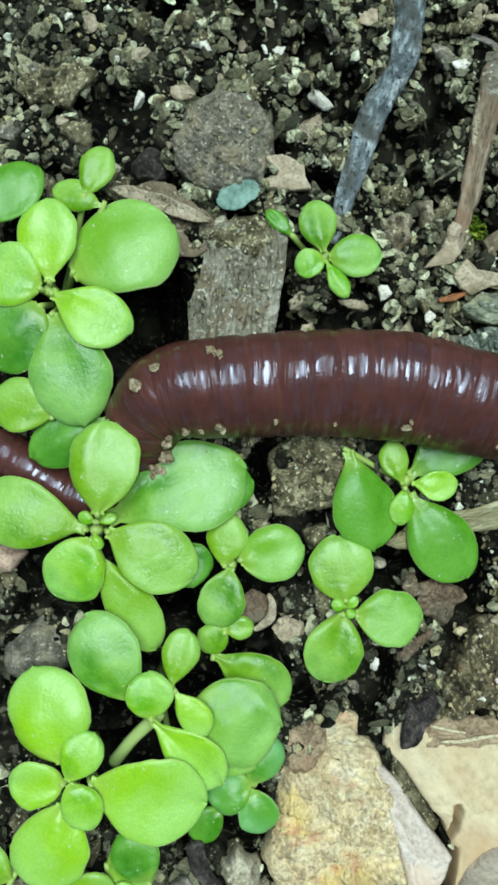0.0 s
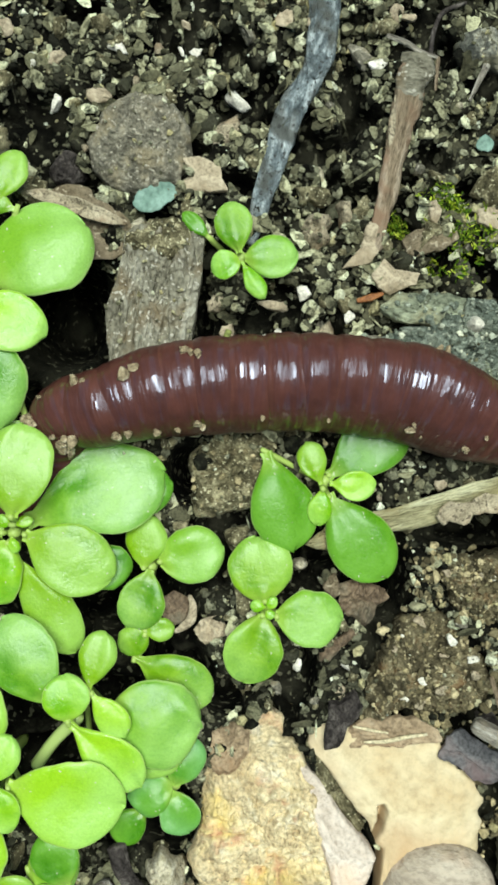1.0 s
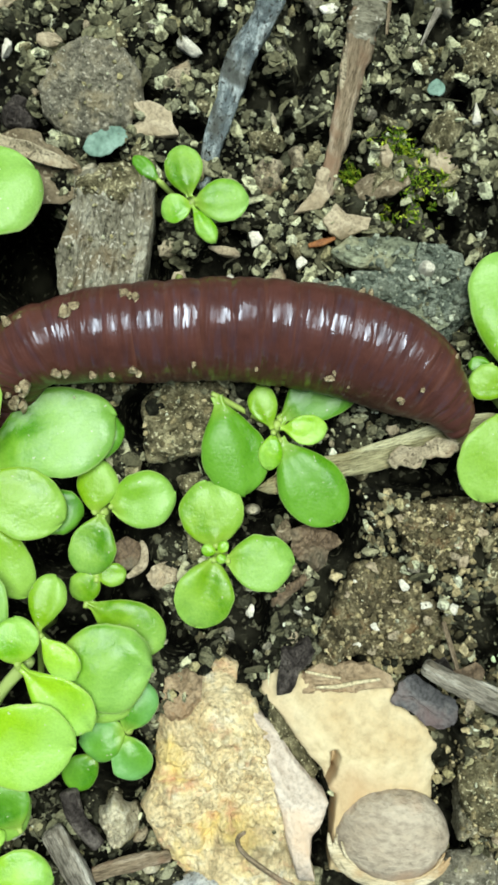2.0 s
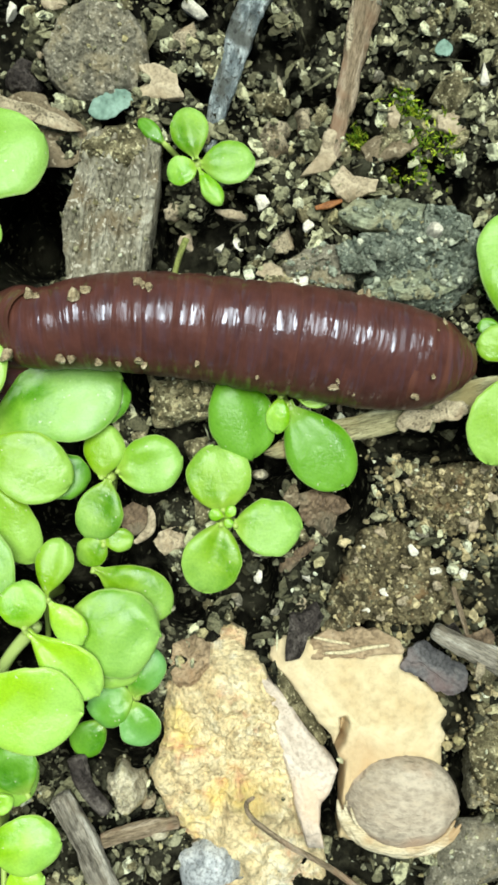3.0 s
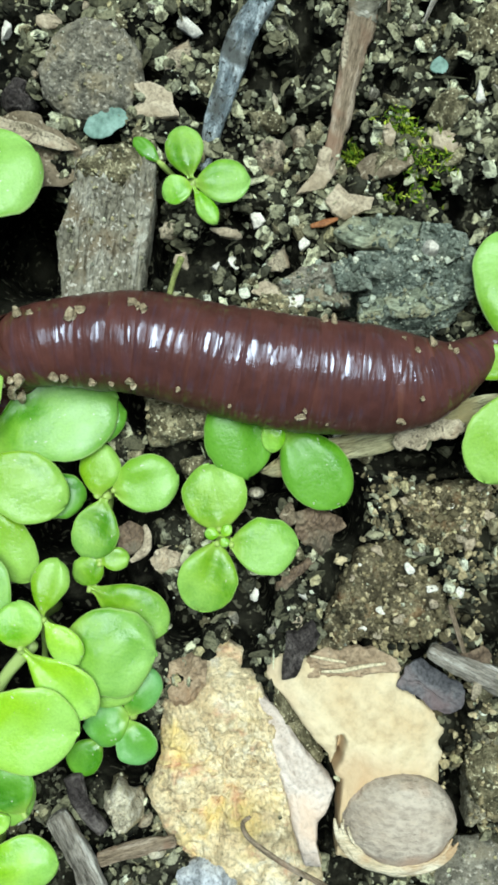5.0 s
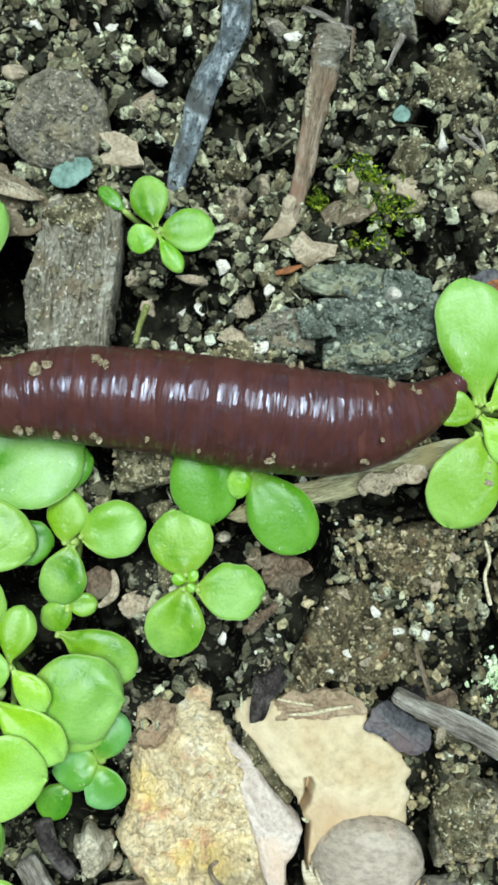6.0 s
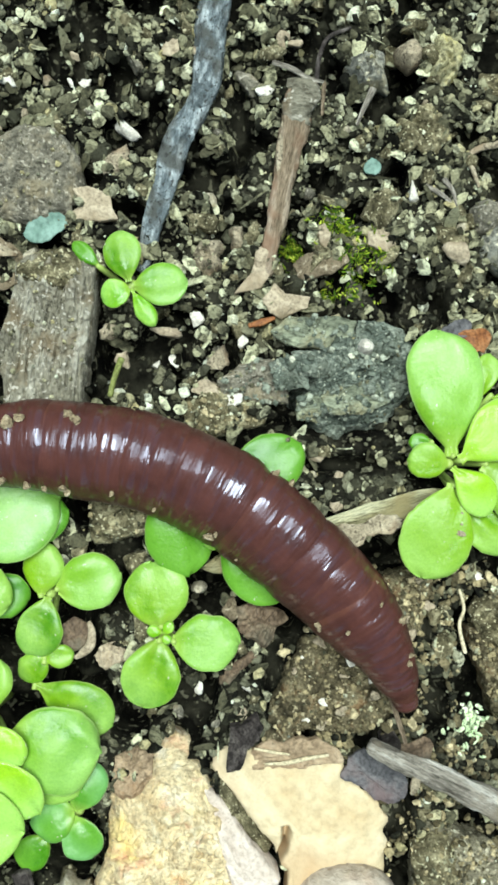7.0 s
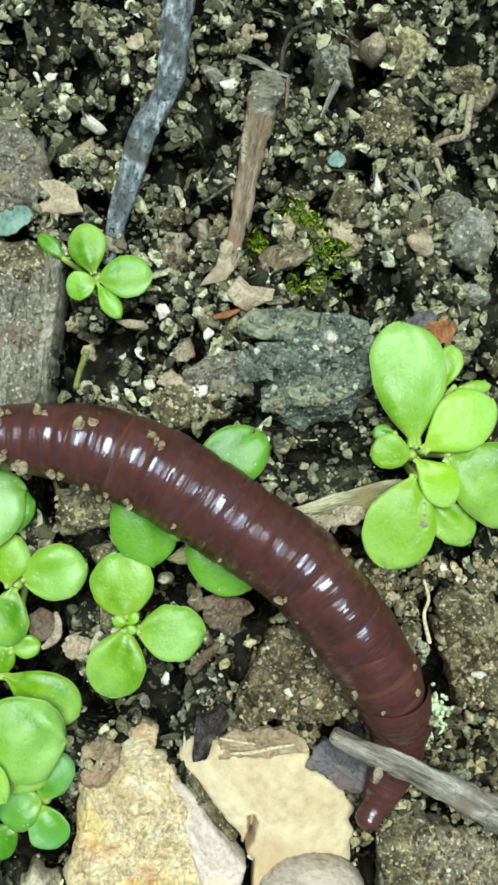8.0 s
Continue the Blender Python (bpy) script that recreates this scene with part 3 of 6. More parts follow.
scatter("grit", 9000, 0.1, 0.28, GRIT, "fine pale tan sand grains on the soil", "grit", 23, patchy=0.0)
scatter("coarse_grit", 6200, 0.2, 0.8, GRIT, "coarse tan grit strewn over the soil", "grit", 24, fine=True, patchy=0.1, power=2.3)
scatter("pale_flakes", 1900, 0.28, 0.9, LITTER, "pale angular flakes of bark and stone on dark soil", "flakes", 28, level=2, box=(-16, 40, -14, 32), stretch=(1.2, 0.9, 0.42), sink=0.0, power=1.6)
scatter("litter", 2800, 0.3, 0.9, LITTER, "torn brown flakes of bark and dry leaf litter", "litter", 25, fine=True, stretch=(1.5, 0.8, 0.28), sink=0.0)
scatter("fibres", 260, 0.7, 1.9, LITTER, "short tan straw and root fibres", "fibres", 26, stretch=(1.6, 0.09, 0.09), sink=-0.1)
scatter("loose_earth", 3600, 0.16, 0.62, EARTH, "loose brown crumbs round the packed earth", "soil crumbs", 29, fine=True, box=(14, 38, -60, -26), sink=0.1, power=1.9)


# ---- stones, clods, chips ----
def settle(ob, host, label):
    """Makes a piece a part of the thing that it is grown on."""
    if host:
        ob.parent, ob.matrix_basis = host, host.matrix_basis.inverted() @ ob.matrix_basis
        tagged(ob, label)
    return ob


def facet_radius(theta, facets, soft=26.0):
    """Outline of a stone cut by facets, each an outward angle in degrees and a distance."""
    r = 0
    for ang, dist in facets:
        c = np.maximum(np.cos(theta - math.radians(ang)), 0.02)
        r = r + (dist / c) ** -soft
    return r ** (-1 / soft)


def slab(name, at, facets, height, mat, label, category, seed, ragged=0.08, lumps=0.25, flat=3.0, steps=0.0, sink=0.6, tilt=(0, 0), group="", nt=110, nr=30, base=None, grain=0.13, soft=26.0, host=None):
    """A stone or chip: facetted outline, domed or flat top with lumps and ledges, sides that go down into the soil."""
    theta = np.linspace(0, 2 * np.pi, nt, endpoint=False)
    mean = np.mean([d for _, d in facets])
    edge = facet_radius(theta, facets, soft)
    ring = np.stack([np.cos(theta), np.sin(theta), 0 * theta], -1)
    rim = ring * edge[:, None]
    edge = edge + ragged * mean * (0.9 * rough_noise(rim / (mean * 0.75) + seed * 3.1, seed, 3, 0.6) + 0.25 * value_noise(rim / 0.6 + seed, seed + 5))
    rs = np.random.RandomState(seed + 300)
    planes = [(rs.uniform(0, 2 * np.pi), rs.uniform(0.15, 0.6) * mean, rs.uniform(0.3, 0.9) * min(1.0, height / mean)) for _ in range(6)]
    z0 = max(ground_at(*at), SOIL_LEVEL - 0.3) if base is None else base
    rho = np.concatenate([np.linspace(0, 0.8, nr - 12), np.linspace(0.84, 1, 12)])
    rows = []
    for q in rho:
        xy = ring[:, :2] * (edge * q)[:, None]
        p = np.concatenate([xy, np.zeros((nt, 1))], 1)
        bumps = lumps * (rough_noise(p / (mean * 0.55) + seed, seed + 1, 3) * mean * 0.16 + rough_noise(p / (mean * 0.12) + seed, seed + 2, 3) * mean * 0.05)
        if grain:
            bumps = bumps + grain * rough_noise(p / 0.35, seed + 4, 2)
        z = height * max(0.0, 1 - q ** flat) ** (1 / 2.2) + bumps * (1 - 0.5 * q)
        for ang, off, fall in planes:
            z = z - fall * np.maximum(xy[:, 0] * math.cos(ang) + xy[:, 1] * math.sin(ang) - off + 0.12 * mean * value_noise(p / (mean * 0.4), seed + 9), 0)
        if steps:
            k = (z + 0.25 * rough_noise(p / (mean * 0.3), seed + 3, 2)) / steps
            z = (np.floor(k) + np.clip((k - np.floor(k)) * 3 - 1, 0, 1)) * steps
        z = z + xy[:, 0] * math.tan(math.radians(tilt[0])) + xy[:, 1] * math.tan(math.radians(tilt[1]))
        rows.append(np.concatenate([xy, z[:, None]], 1))
    low = rows[-1].copy()
    low[:, :2] *= 0.97
    low[:, 2] = -sink - 0.4
    rows.append(low)
    v = np.concatenate(rows)
    faces = grid_faces(len(rows), nt, True)
    me = mesh_of(name, v, faces, mat)
    here = np.array((at[0], at[1], z0 - sink * 0.2))
    TOPS.setdefault(name, []).append((v + here, faces))
    return settle(thing(name, me, here, label, category, group), host, label)


TOPS = {}


def polygon_radius(theta, corners):
    """Distance from the origin to the outline through the corners, in each direction."""
    c = np.asarray(corners, float)
    d, out = np.stack([np.cos(theta), np.sin(theta)], -1), np.zeros(len(theta))
    for a, b in zip(c, np.roll(c, -1, axis=0)):
        e = b - a
        den = d[:, 0] * e[1] - d[:, 1] * e[0]
        den = np.where(np.abs(den) < 1e-9, 1e-9, den)
        r, f = (a[0] * e[1] - a[1] * e[0]) / den, (a[0] * d[:, 1] - a[1] * d[:, 0]) / den
        out = np.where((r > 0) & (f >= -1e-6) & (f <= 1 + 1e-6), np.maximum(out, r), out)
    return out


def rock(name, corners, top, mat, label, category, seed, depth=3.5, bevel=0.5, relief=0.4, coarse=2.4, chips=6, slope=0.25, steps=0.0, grain=0.1, ragged=0.25, ridges=None, cracks=(), tilt=(0, 0), host=None, nt=240, nr=64):
    """A broken piece of stone, bark or packed earth: corners of its outline, a worn top with chips, ledges, ridges and cracks."""
    c = np.array(corners, float)
    mid = c.mean(axis=0)
    theta = np.linspace(0, 2 * np.pi, nt, endpoint=False)
    ring = np.stack([np.cos(theta), np.sin(theta)], -1)
    edge = polygon_radius(theta, c - mid)
    rim = np.concatenate([ring * edge[:, None], np.zeros((nt, 1))], 1)
    edge = edge + ragged * (rough_noise(rim / 2.3 + seed * 3.1, seed, 4, 0.6) + 0.35 * value_noise(rim / 0.7 + seed, seed + 5) * value_noise(rim / 2.9, seed + 6))
    rs = np.random.RandomState(seed)
    planes = [(rs.uniform(0, 2 * np.pi), rs.uniform(0.25, 0.75) * edge.mean(), rs.uniform(0.4, 1.0) * slope) for _ in range(chips)]
    rows = []
    for q in np.concatenate([np.linspace(0, 0.86, nr - 14), np.linspace(0.885, 1, 14)]):
        xy = ring * (edge * q)[:, None]
        p = np.concatenate([xy, np.zeros((nt, 1))], 1)
        z = relief * rough_noise(p / coarse + seed, seed + 1, 4, 0.55)
        for ang, off, fall in planes:
            z = z - fall * np.maximum(xy[:, 0] * math.cos(ang) + xy[:, 1] * math.sin(ang) - off + 0.3 * value_noise(p / 1.1, seed + 9), 0)
        if ridges:
            turn, high, across, along = ridges
            ca, sa = math.cos(math.radians(turn)), math.sin(math.radians(turn))
            g = np.stack([(xy[:, 0] * ca + xy[:, 1] * sa) / along, (xy[:, 1] * ca - xy[:, 0] * sa) / across, 0 * xy[:, 0]], -1)
            z = z - high * np.clip(1 - np.abs(rough_noise(g + seed, seed + 7, 3, 0.6)) * 2.6, 0, 1)
        if steps:
            k = (z + 0.2 * rough_noise(p / 1.3, seed + 3, 3)) / steps
            z = (np.floor(k) + np.clip((k - np.floor(k)) * 4 - 1.5, 0, 1)) * steps
        z = z + grain * rough_noise(p / 0.34, seed + 4, 3) - bevel * np.exp(-(edge * (1 - q)) / 0.35)
        for x0, y0, x1, y1, wide, deep in cracks:
            a, e = np.array((x0, y0)) - mid, np.array((x1 - x0, y1 - y0))
            w = xy + 0.3 * np.stack([value_noise(p / 0.9 + 3, seed + 11), value_noise(p / 0.9 + 8, seed + 12)], -1)
            f = np.clip(((w - a) @ e) / (e @ e), 0, 1)
            z = z - deep * np.exp(-(np.linalg.norm(w - a - f[:, None] * e, axis=1) / wide) ** 2)
        z = z + xy[:, 0] * math.tan(math.radians(tilt[0])) + xy[:, 1] * math.tan(math.radians(tilt[1]))
        rows.append(np.concatenate([xy, z[:, None]], 1))
    low = rows[-1].copy()
    low[:, :2] *= 0.96
    low[:, 2] -= depth
    v, faces = np.concatenate([*rows, low]), grid_faces(len(rows) + 1, nt, True)[:, ::-1]
    here = np.array((*mid, top))
    TOPS.setdefault(name, []).append((v + here, faces))
    return settle(thing(name, mesh_of(name, v, faces, mat), here, label, category), host, label)


def set_in_stones(patch, v, faces, count, seed):
    """Small stones pressed into a patch of packed earth."""
    rs = np.random.RandomState(seed)
    tree = BVHTree.FromPolygons([tuple(q) for q in v], [tuple(int(i) for i in q) for q in faces])
    low, high = v.min(axis=0), v.max(axis=0)
    for k in range(count):
        x, y = rs.uniform(low[0] + 0.8, high[0] - 0.8), rs.uniform(low[1] + 0.8, high[1] - 0.8)
        place = tree.ray_cast((x, y, 30.0), (0, 0, -1))[0]
        if place is None:
            continue
        size = rs.uniform(0.25, 0.55)
        q, f = pebble_shape(seed * 5 + k, level=3)
        mesh = mesh_of("stone", q * (1.1, 0.9, 0.7) * size, f, (FLAKE, WHITE_STONE, HUSK)[k % 3])
        part("stone", mesh, patch, ("tan", "pale", "brown")[k % 3] + " stone set in the earth", np.array((x, y, place.z)) - np.array(patch.location) / MM)


def sprinkle(name, hosts, mat, label, category, seed, low=0.1, high=0.36):
    """Loose grains lying on top of stones, joined: hosts are names with counts."""
    rs = np.random.RandomState(seed)
    shapes = [pebble_shape(seed * 9 + k) for k in range(8)]
    verts, faces, base = [], [], 0
    for v, f, count in [(*top, count) for host, count in hosts for top in TOPS[host]]:
        tree = BVHTree.FromPolygons([tuple(q) for q in v], [tuple(int(i) for i in q) for q in f])
        for _ in range(count):
            x, y = rs.uniform(v[:, 0].min(), v[:, 0].max()), rs.uniform(v[:, 1].min(), v[:, 1].max())
            place = tree.ray_cast((x, y, 30.0), (0, 0, -1))[0]
            if place is None:
                continue
            size = low + (high - low) * rs.uniform() ** 2.5
            q, g = shapes[rs.randint(8)]
            verts.append((q * size) @ turns(rs, 1)[0].T + (x, y, place.z + size * 0.3)), faces.append(g + base)
            base += len(q)
    tagged(new(name, mesh_of(name, np.concatenate(verts), np.concatenate(faces), mat, smooth=False)), label, category, kind="stuff")


def sheet(name, at, length, width, turn, mat, label, category, seed, curl=0.8, lift=0.6, thick=0.25, ragged=0.18, tilt=0.0, point=1.0, group="", host=None):
    """A dry leaf or bark flake: thin, curled, with torn edges; it has two sides and thickness."""
    nu, nv = 26, 16
    u, v = np.meshgrid(np.linspace(-1, 1, nu), np.linspace(-1, 1, nv), indexing="ij")
    half = np.sqrt(np.maximum(1 - np.abs(u) ** (2.2 * point + 0.6), 0.0)) * 0.94 + 0.06
    half = half * (1 + ragged * rough_noise(np.stack([u * 3, np.sign(v) * 5, 0 * u], -1).reshape(-1, 3) + seed, seed, 3).reshape(u.shape))
    x, y = u * length / 2 * (1 + 0.06 * np.sin(v * 5 + seed)), v * half * width / 2
    p = np.stack([x, y, 0 * x], -1).reshape(-1, 3)
    z = curl * (y / (width / 2)) ** 2 + 0.4 * curl * (x / (length / 2)) ** 2 * np.sin(seed) + 0.22 * rough_noise(p / 1.6 + seed, seed, 3).reshape(u.shape)
    z = z + x * math.tan(math.radians(tilt))
    t = thick * (1 - 0.8 * np.abs(v) ** 6)
    top, bot = np.stack([x, y, z + t], -1).reshape(-1, 3), np.stack([x, y, z - t * 0.2], -1).reshape(-1, 3)
    f = grid_faces(nu, nv)
    n = nu * nv
    rim = list(range(nv)) + [k * nv + nv - 1 for k in range(1, nu)] + [n - 1 - k for k in range(1, nv)] + [k * nv for k in range(nu - 2, 0, -1)]
    wall = [(a, b, b + n, a + n) for a, b in zip(rim, rim[1:] + rim[:1])]
    me = mesh_of(name, np.concatenate([top, bot]), [*f[:, ::-1].tolist(), *(f + n).tolist(), *wall], mat)
    return settle(thing(name, me, (at[0], at[1], max(ground_at(*at), SOIL_LEVEL) + lift), label, category, group, turn=turn), host, label)


def smooth_line(points, n):
    """n points on a smooth curve through the given ones, evenly by length."""
    p = np.asarray(points, float)
    t = np.r_[0, np.cumsum(np.linalg.norm(np.diff(p, axis=0), axis=1))]
    q = np.concatenate([[2 * p[0] - p[1]], p, [2 * p[-1] - p[-2]]])
    out = []
    for s in np.linspace(0, t[-1], n * 4):
        k = min(int(np.searchsorted(t, s, side="right")) - 1, len(p) - 2)
        f = (s - t[k]) / max(t[k + 1] - t[k], 1e-9)
        a, b, c, d = q[k], q[k + 1], q[k + 2], q[k + 3]
        out.append(0.5 * (2 * b + (c - a) * f + (2 * a - 5 * b + 4 * c - d) * f ** 2 + (3 * b - a - 3 * c + d) * f ** 3))
    out = np.array(out)
    t = np.r_[0, np.cumsum(np.linalg.norm(np.diff(out, axis=0), axis=1))]
    return np.stack([np.interp(np.linspace(0, t[-1], n), t, out[:, k]) for k in range(out.shape[1])], -1)


def tube(points, radii, seed=0, sides=14, n=40, lumpy=0.12, flat=1.0, ridge=0.0):
    """Verts and faces of a round, slightly knotty stick with closed ends."""
    line = smooth_line(points, n)
    rad = np.interp(np.linspace(0, 1, n), np.linspace(0, 1, len(radii)), radii)
    run = np.r_[0, np.cumsum(np.linalg.norm(np.diff(line, axis=0), axis=1))]
    tan = np.gradient(line, axis=0)
    tan /= np.linalg.norm(tan, axis=1)[:, None]
    side = np.cross(tan, (0, 0, 1.0))
    side /= np.linalg.norm(side, axis=1)[:, None] + 1e-9
    up = np.cross(side, tan)
    th = np.linspace(0, 2 * np.pi, sides, endpoint=False)
    ring = np.stack([np.cos(th), np.sin(th)], -1)
    rows = []
    for k in range(n):
        q = np.concatenate([ring * 0.9, np.full((sides, 1), run[k] * 0.75)], 1)
        r = rad[k] * (1 + lumpy * rough_noise(q + seed * 5.3, seed, 3))
        if ridge:
            r = r + ridge * rad[k] * rough_noise(q * (4.0, 4.0, 0.2) + seed * 2.9, seed + 21, 2)
        if k in (0, n - 1):
            r = r * 0.72
        rows.append(line[k] + side[k] * (ring[:, 0] * r)[:, None] + up[k] * (ring[:, 1] * r * flat)[:, None])
    v = np.concatenate([np.concatenate(rows), line[:1] - tan[:1] * rad[0] * 0.15, line[-1:] + tan[-1:] * rad[-1] * 0.15])
    f = grid_faces(n, sides, True).tolist()
    a, b = n * sides, n * sides + 1
    f += [(a, (k + 1) % sides, k) for k in range(sides)] + [(b, (n - 1) * sides + k, (n - 1) * sides + (k + 1) % sides) for k in range(sides)]
    return v, f


def stick(name, points, radii, mat, label, category, seed, heights=0.0, lumpy=0.14, flat=0.8, sides=20, n=56, group="", level=True, host=None, ridge=0.1):
    """A twig lying on the soil; heights lift its points above where they rest."""
    hs = heights if isinstance(heights, (list, tuple)) else [heights] * len(points)
    rr = np.interp(np.linspace(0, 1, len(points)), np.linspace(0, 1, len(radii)), radii)
    pts = [(x, y, (SOIL_LEVEL if level else ground_at(x, y)) + r * flat * 0.75 + h) for (x, y), r, h in zip(points, rr, hs)]
    o = np.mean(pts, axis=0)
    lie = math.atan2(pts[-1][1] - pts[0][1], pts[-1][0] - pts[0][0])
    c, d = math.cos(lie), math.sin(lie)
    v, f = tube((np.array(pts) - o) @ np.array([(c, -d, 0), (d, c, 0), (0, 0, 1)]), radii, seed, sides, n, lumpy, flat, ridge)
    return settle(thing(name, mesh_of(name, v, f, mat), o, label, category, group, turn=math.degrees(lie)), host, label)


def nut(at, a, b, turn):
    """A round nut lying in the soil: ridged shell, with a torn fibrous husk round its lower side."""
    bm = bmesh.new()
    bmesh.ops.create_icosphere(bm, subdivisions=5, radius=1.0)
    v = np.array([w.co[:] for w in bm.verts])
    f = [[w.index for w in q.verts] for q in bm.faces]
    bm.free()
    v = v * (1 + 0.035 * rough_noise(v * 2.4, 31, 4) + 0.012 * np.abs(value_noise(v * (3, 14, 3), 33)))[:, None] * (a, b, 3.2)
    root = new("nut")
    root.location, root.rotation_euler = (at[0] * MM, at[1] * MM, (SOIL_LEVEL - 0.5) * MM), (0, 0, radians(turn))
    tagged(root, "round brown nut with a fibrous husk rim, half sunk in soil", "nut")
    shell = part("shell", mesh_of("shell", v, f, NUT), root)
    for k, (d, z, r) in enumerate([(1.0, 0.75, 0.26), (1.04, 0.9, 0.42), (1.09, 0.75, 0.5), (1.15, 0.5, 0.55), (0.95, 1.2, 0.16), (1.08, -0.4, 1.0)]):
        pts = [(a * d * math.cos(q), b * d * math.sin(q), z + 0.25 * math.sin(q * 3 + k)) for q in np.linspace(math.pi * (1.03 + 0.03 * (k % 3)), math.pi * (1.9 - 0.04 * (k % 2)), 12)]
        tv, tf = tube(pts, [0.12, r, r, r, 0.1], k, 10, 40, 0.2, 0.7)
        part("husk_fibre", mesh_of("husk_fibre", tv, tf, HUSK_RIM), shell, "pale torn husk fibre")


def lichen(at):
    """A frilly pale green lichen tuft: many small lobes on a short base."""
    rs = np.random.RandomState(77)
    verts, faces, base = [], [], 0
    for k in range(170):
        v, f = pebble_shape(700 + k % 9, True)
        q = v * rs.uniform(0.22, 0.55) * (1.0, 0.75, 0.4)
        q = q @ turns(rs, 1)[0].T + (rs.normal() * 0.72, rs.normal() * 1.3, rs.uniform(0.0, 1.8))
        verts.append(q), faces.append(f + base)
        base += len(v)
    me = mesh_of("lichen", np.concatenate(verts), np.concatenate(faces), LICHEN)
    thing("lichen", me, (at[0], at[1], ground_at(*at) + 0.1), "frilly pale green lichen tuft on the soil", "lichen")


def moss(at, a, b, count, seed):
    """A moss tuft: thin upright strands set with short narrow leaves."""
    rs = np.random.RandomState(seed)
    verts, faces, base = [], [], 0
    for _ in range(count):
        r, q = math.sqrt(rs.uniform()), rs.uniform(0, 2 * math.pi)
        foot = np.array([a * r * math.cos(q), b * r * math.sin(q), 0.0])
        foot[2] = ground_at(at[0] + foot[0], at[1] + foot[1]) - SOIL_LEVEL
        lean = np.array([rs.normal() * 0.9, rs.normal() * 0.9, rs.uniform(0.5, 1.5)])
        for k in range(7):
            p = foot + lean * k / 7
            d = np.array([rs.normal(), rs.normal(), 0.5 + 0.5 * rs.uniform()])
            d = d / np.linalg.norm(d) * rs.uniform(0.4, 0.85)
            s = np.cross(d, (rs.normal(), rs.normal(), rs.normal()))
            s = s / np.linalg.norm(s) * 0.1
            n = np.cross(s, d) * 0.16 / np.linalg.norm(d)
            quad = [p - s * 0.5, p + d * 0.5 - s, p + d, p + d * 0.5 + s, p + s * 0.5, p + d * 0.45 + n * 4]
            verts += quad
            faces += [(base, base + 1, base + 5), (base + 1, base + 2, base + 5), (base + 2, base + 3, base + 5), (base + 3, base + 4, base + 5), (base + 4, base, base + 5), (base, base + 4, base + 3, base + 2, base + 1)]
            base += 6
    me = mesh_of("moss", verts, faces, MOSS, smooth=False)
    thing("moss", me, (at[0], at[1], SOIL_LEVEL), "yellow-green tuft of moss on the soil", "moss", "moss tufts", "stuff")


def strew_pebbles(count=170):
    """Pebbles large enough to pick up one by one."""
    rs = np.random.RandomState(5)
    kinds = [(PALE_STONE, "pale tan pebble on dark soil"), (HUSK, "ochre-brown pebble on dark soil"), (GREY_STONE, "grey pebble on dark soil"), (CLOD, "brown crumb of earth on dark soil")]
    shapes = [[mesh_of("pebble", pebble_shape(900 + k, True)[0], pebble_shape(900 + k, True)[1], m) for k in range(6)] for m, _ in kinds]
    for _ in range(count):
        x, y, r = rs.uniform(-31, 37), rs.uniform(-66, 28), 0.5 + 0.75 * rs.uniform() ** 2
        k = rs.choice(4, p=[0.3, 0.25, 0.2, 0.25])
        if hollow(np.array([x]), np.array([y]))[0] or built_over(np.array([x]), np.array([y]))[0]:
            continue
        ob = new("pebble", shapes[k][rs.randint(6)])
        ob.location = (x * MM, y * MM, (ground_at(x, y) + r * 0.25) * MM)
        ob.rotation_euler = (rs.uniform(0, 6), rs.uniform(0, 6), rs.uniform(0, 6))
        ob.scale = (r, r * rs.uniform(0.8, 1.1), r * rs.uniform(0.6, 1.0))
        tagged(ob, kinds[k][1], "pebble", "pebbles on the soil")


def pebbles_at(places, mat, label, seed):
    """Single angular bits placed to fit the camera's view: x, y, half size."""
    rs = np.random.RandomState(seed)
    for k, (x, y, r) in enumerate(places):
        v, f = pebble_shape(1200 + seed * 40 + k, level=3)
        v = v * (1.15, 0.9, 0.62) * r
        ob = new("pebble", mesh_of("pebble", v, f, mat))
        ob.location = (x * MM, y * MM, (max(ground_at(x, y), SOIL_LEVEL - 0.7) + r * 0.25) * MM)
        ob.rotation_euler = (rs.uniform(-0.4, 0.4), rs.uniform(-0.4, 0.4), rs.uniform(0, 6.3))
        tagged(ob, label, "pebble", "pebbles on the soil")


# top of the scene: stone, bark, twigs
rock('round_stone', OUTLINES['round_stone'], 0.3, GREY_STONE, 'round flat grey-brown stone with pale specks', 'stone', 4, bevel=0.9, relief=0.5, coarse=2.4, chips=8, slope=0.3, grain=0.2, ragged=0.1, steps=0.16, nt=240, nr=80)
slab('soil_ball', (-14.42, 7.37), [(340, 1.71), (300, 1.65), (262, 1.64), (223, 1.70), (181, 1.73), (140, 1.68), (101, 1.64), (63, 1.67), (22, 1.72)], 1.6, DARK_CLOD, 'small round dark brown ball of soil', 'soil clod', 5, ragged=0.12, flat=2.2, lumps=1.6, grain=0.22)
sheet('leaf_scrap', (-6.6, 4.75), 3.9, 2.5, 21, MINT, 'pale bluish-green scrap of leaf under the round stone', 'leaf scrap', 6, lift=0.9, curl=0.2, thick=0.2)
rock('bark_flake', OUTLINES['bark_flake'], -0.3, FLAKE, 'flat angular tan flake of bark on the soil', 'bark flake', 7, depth=1.2, bevel=0.15, relief=0.14, coarse=1.8, chips=3, slope=0.15, grain=0.05, ragged=0.12, nt=120, nr=30)
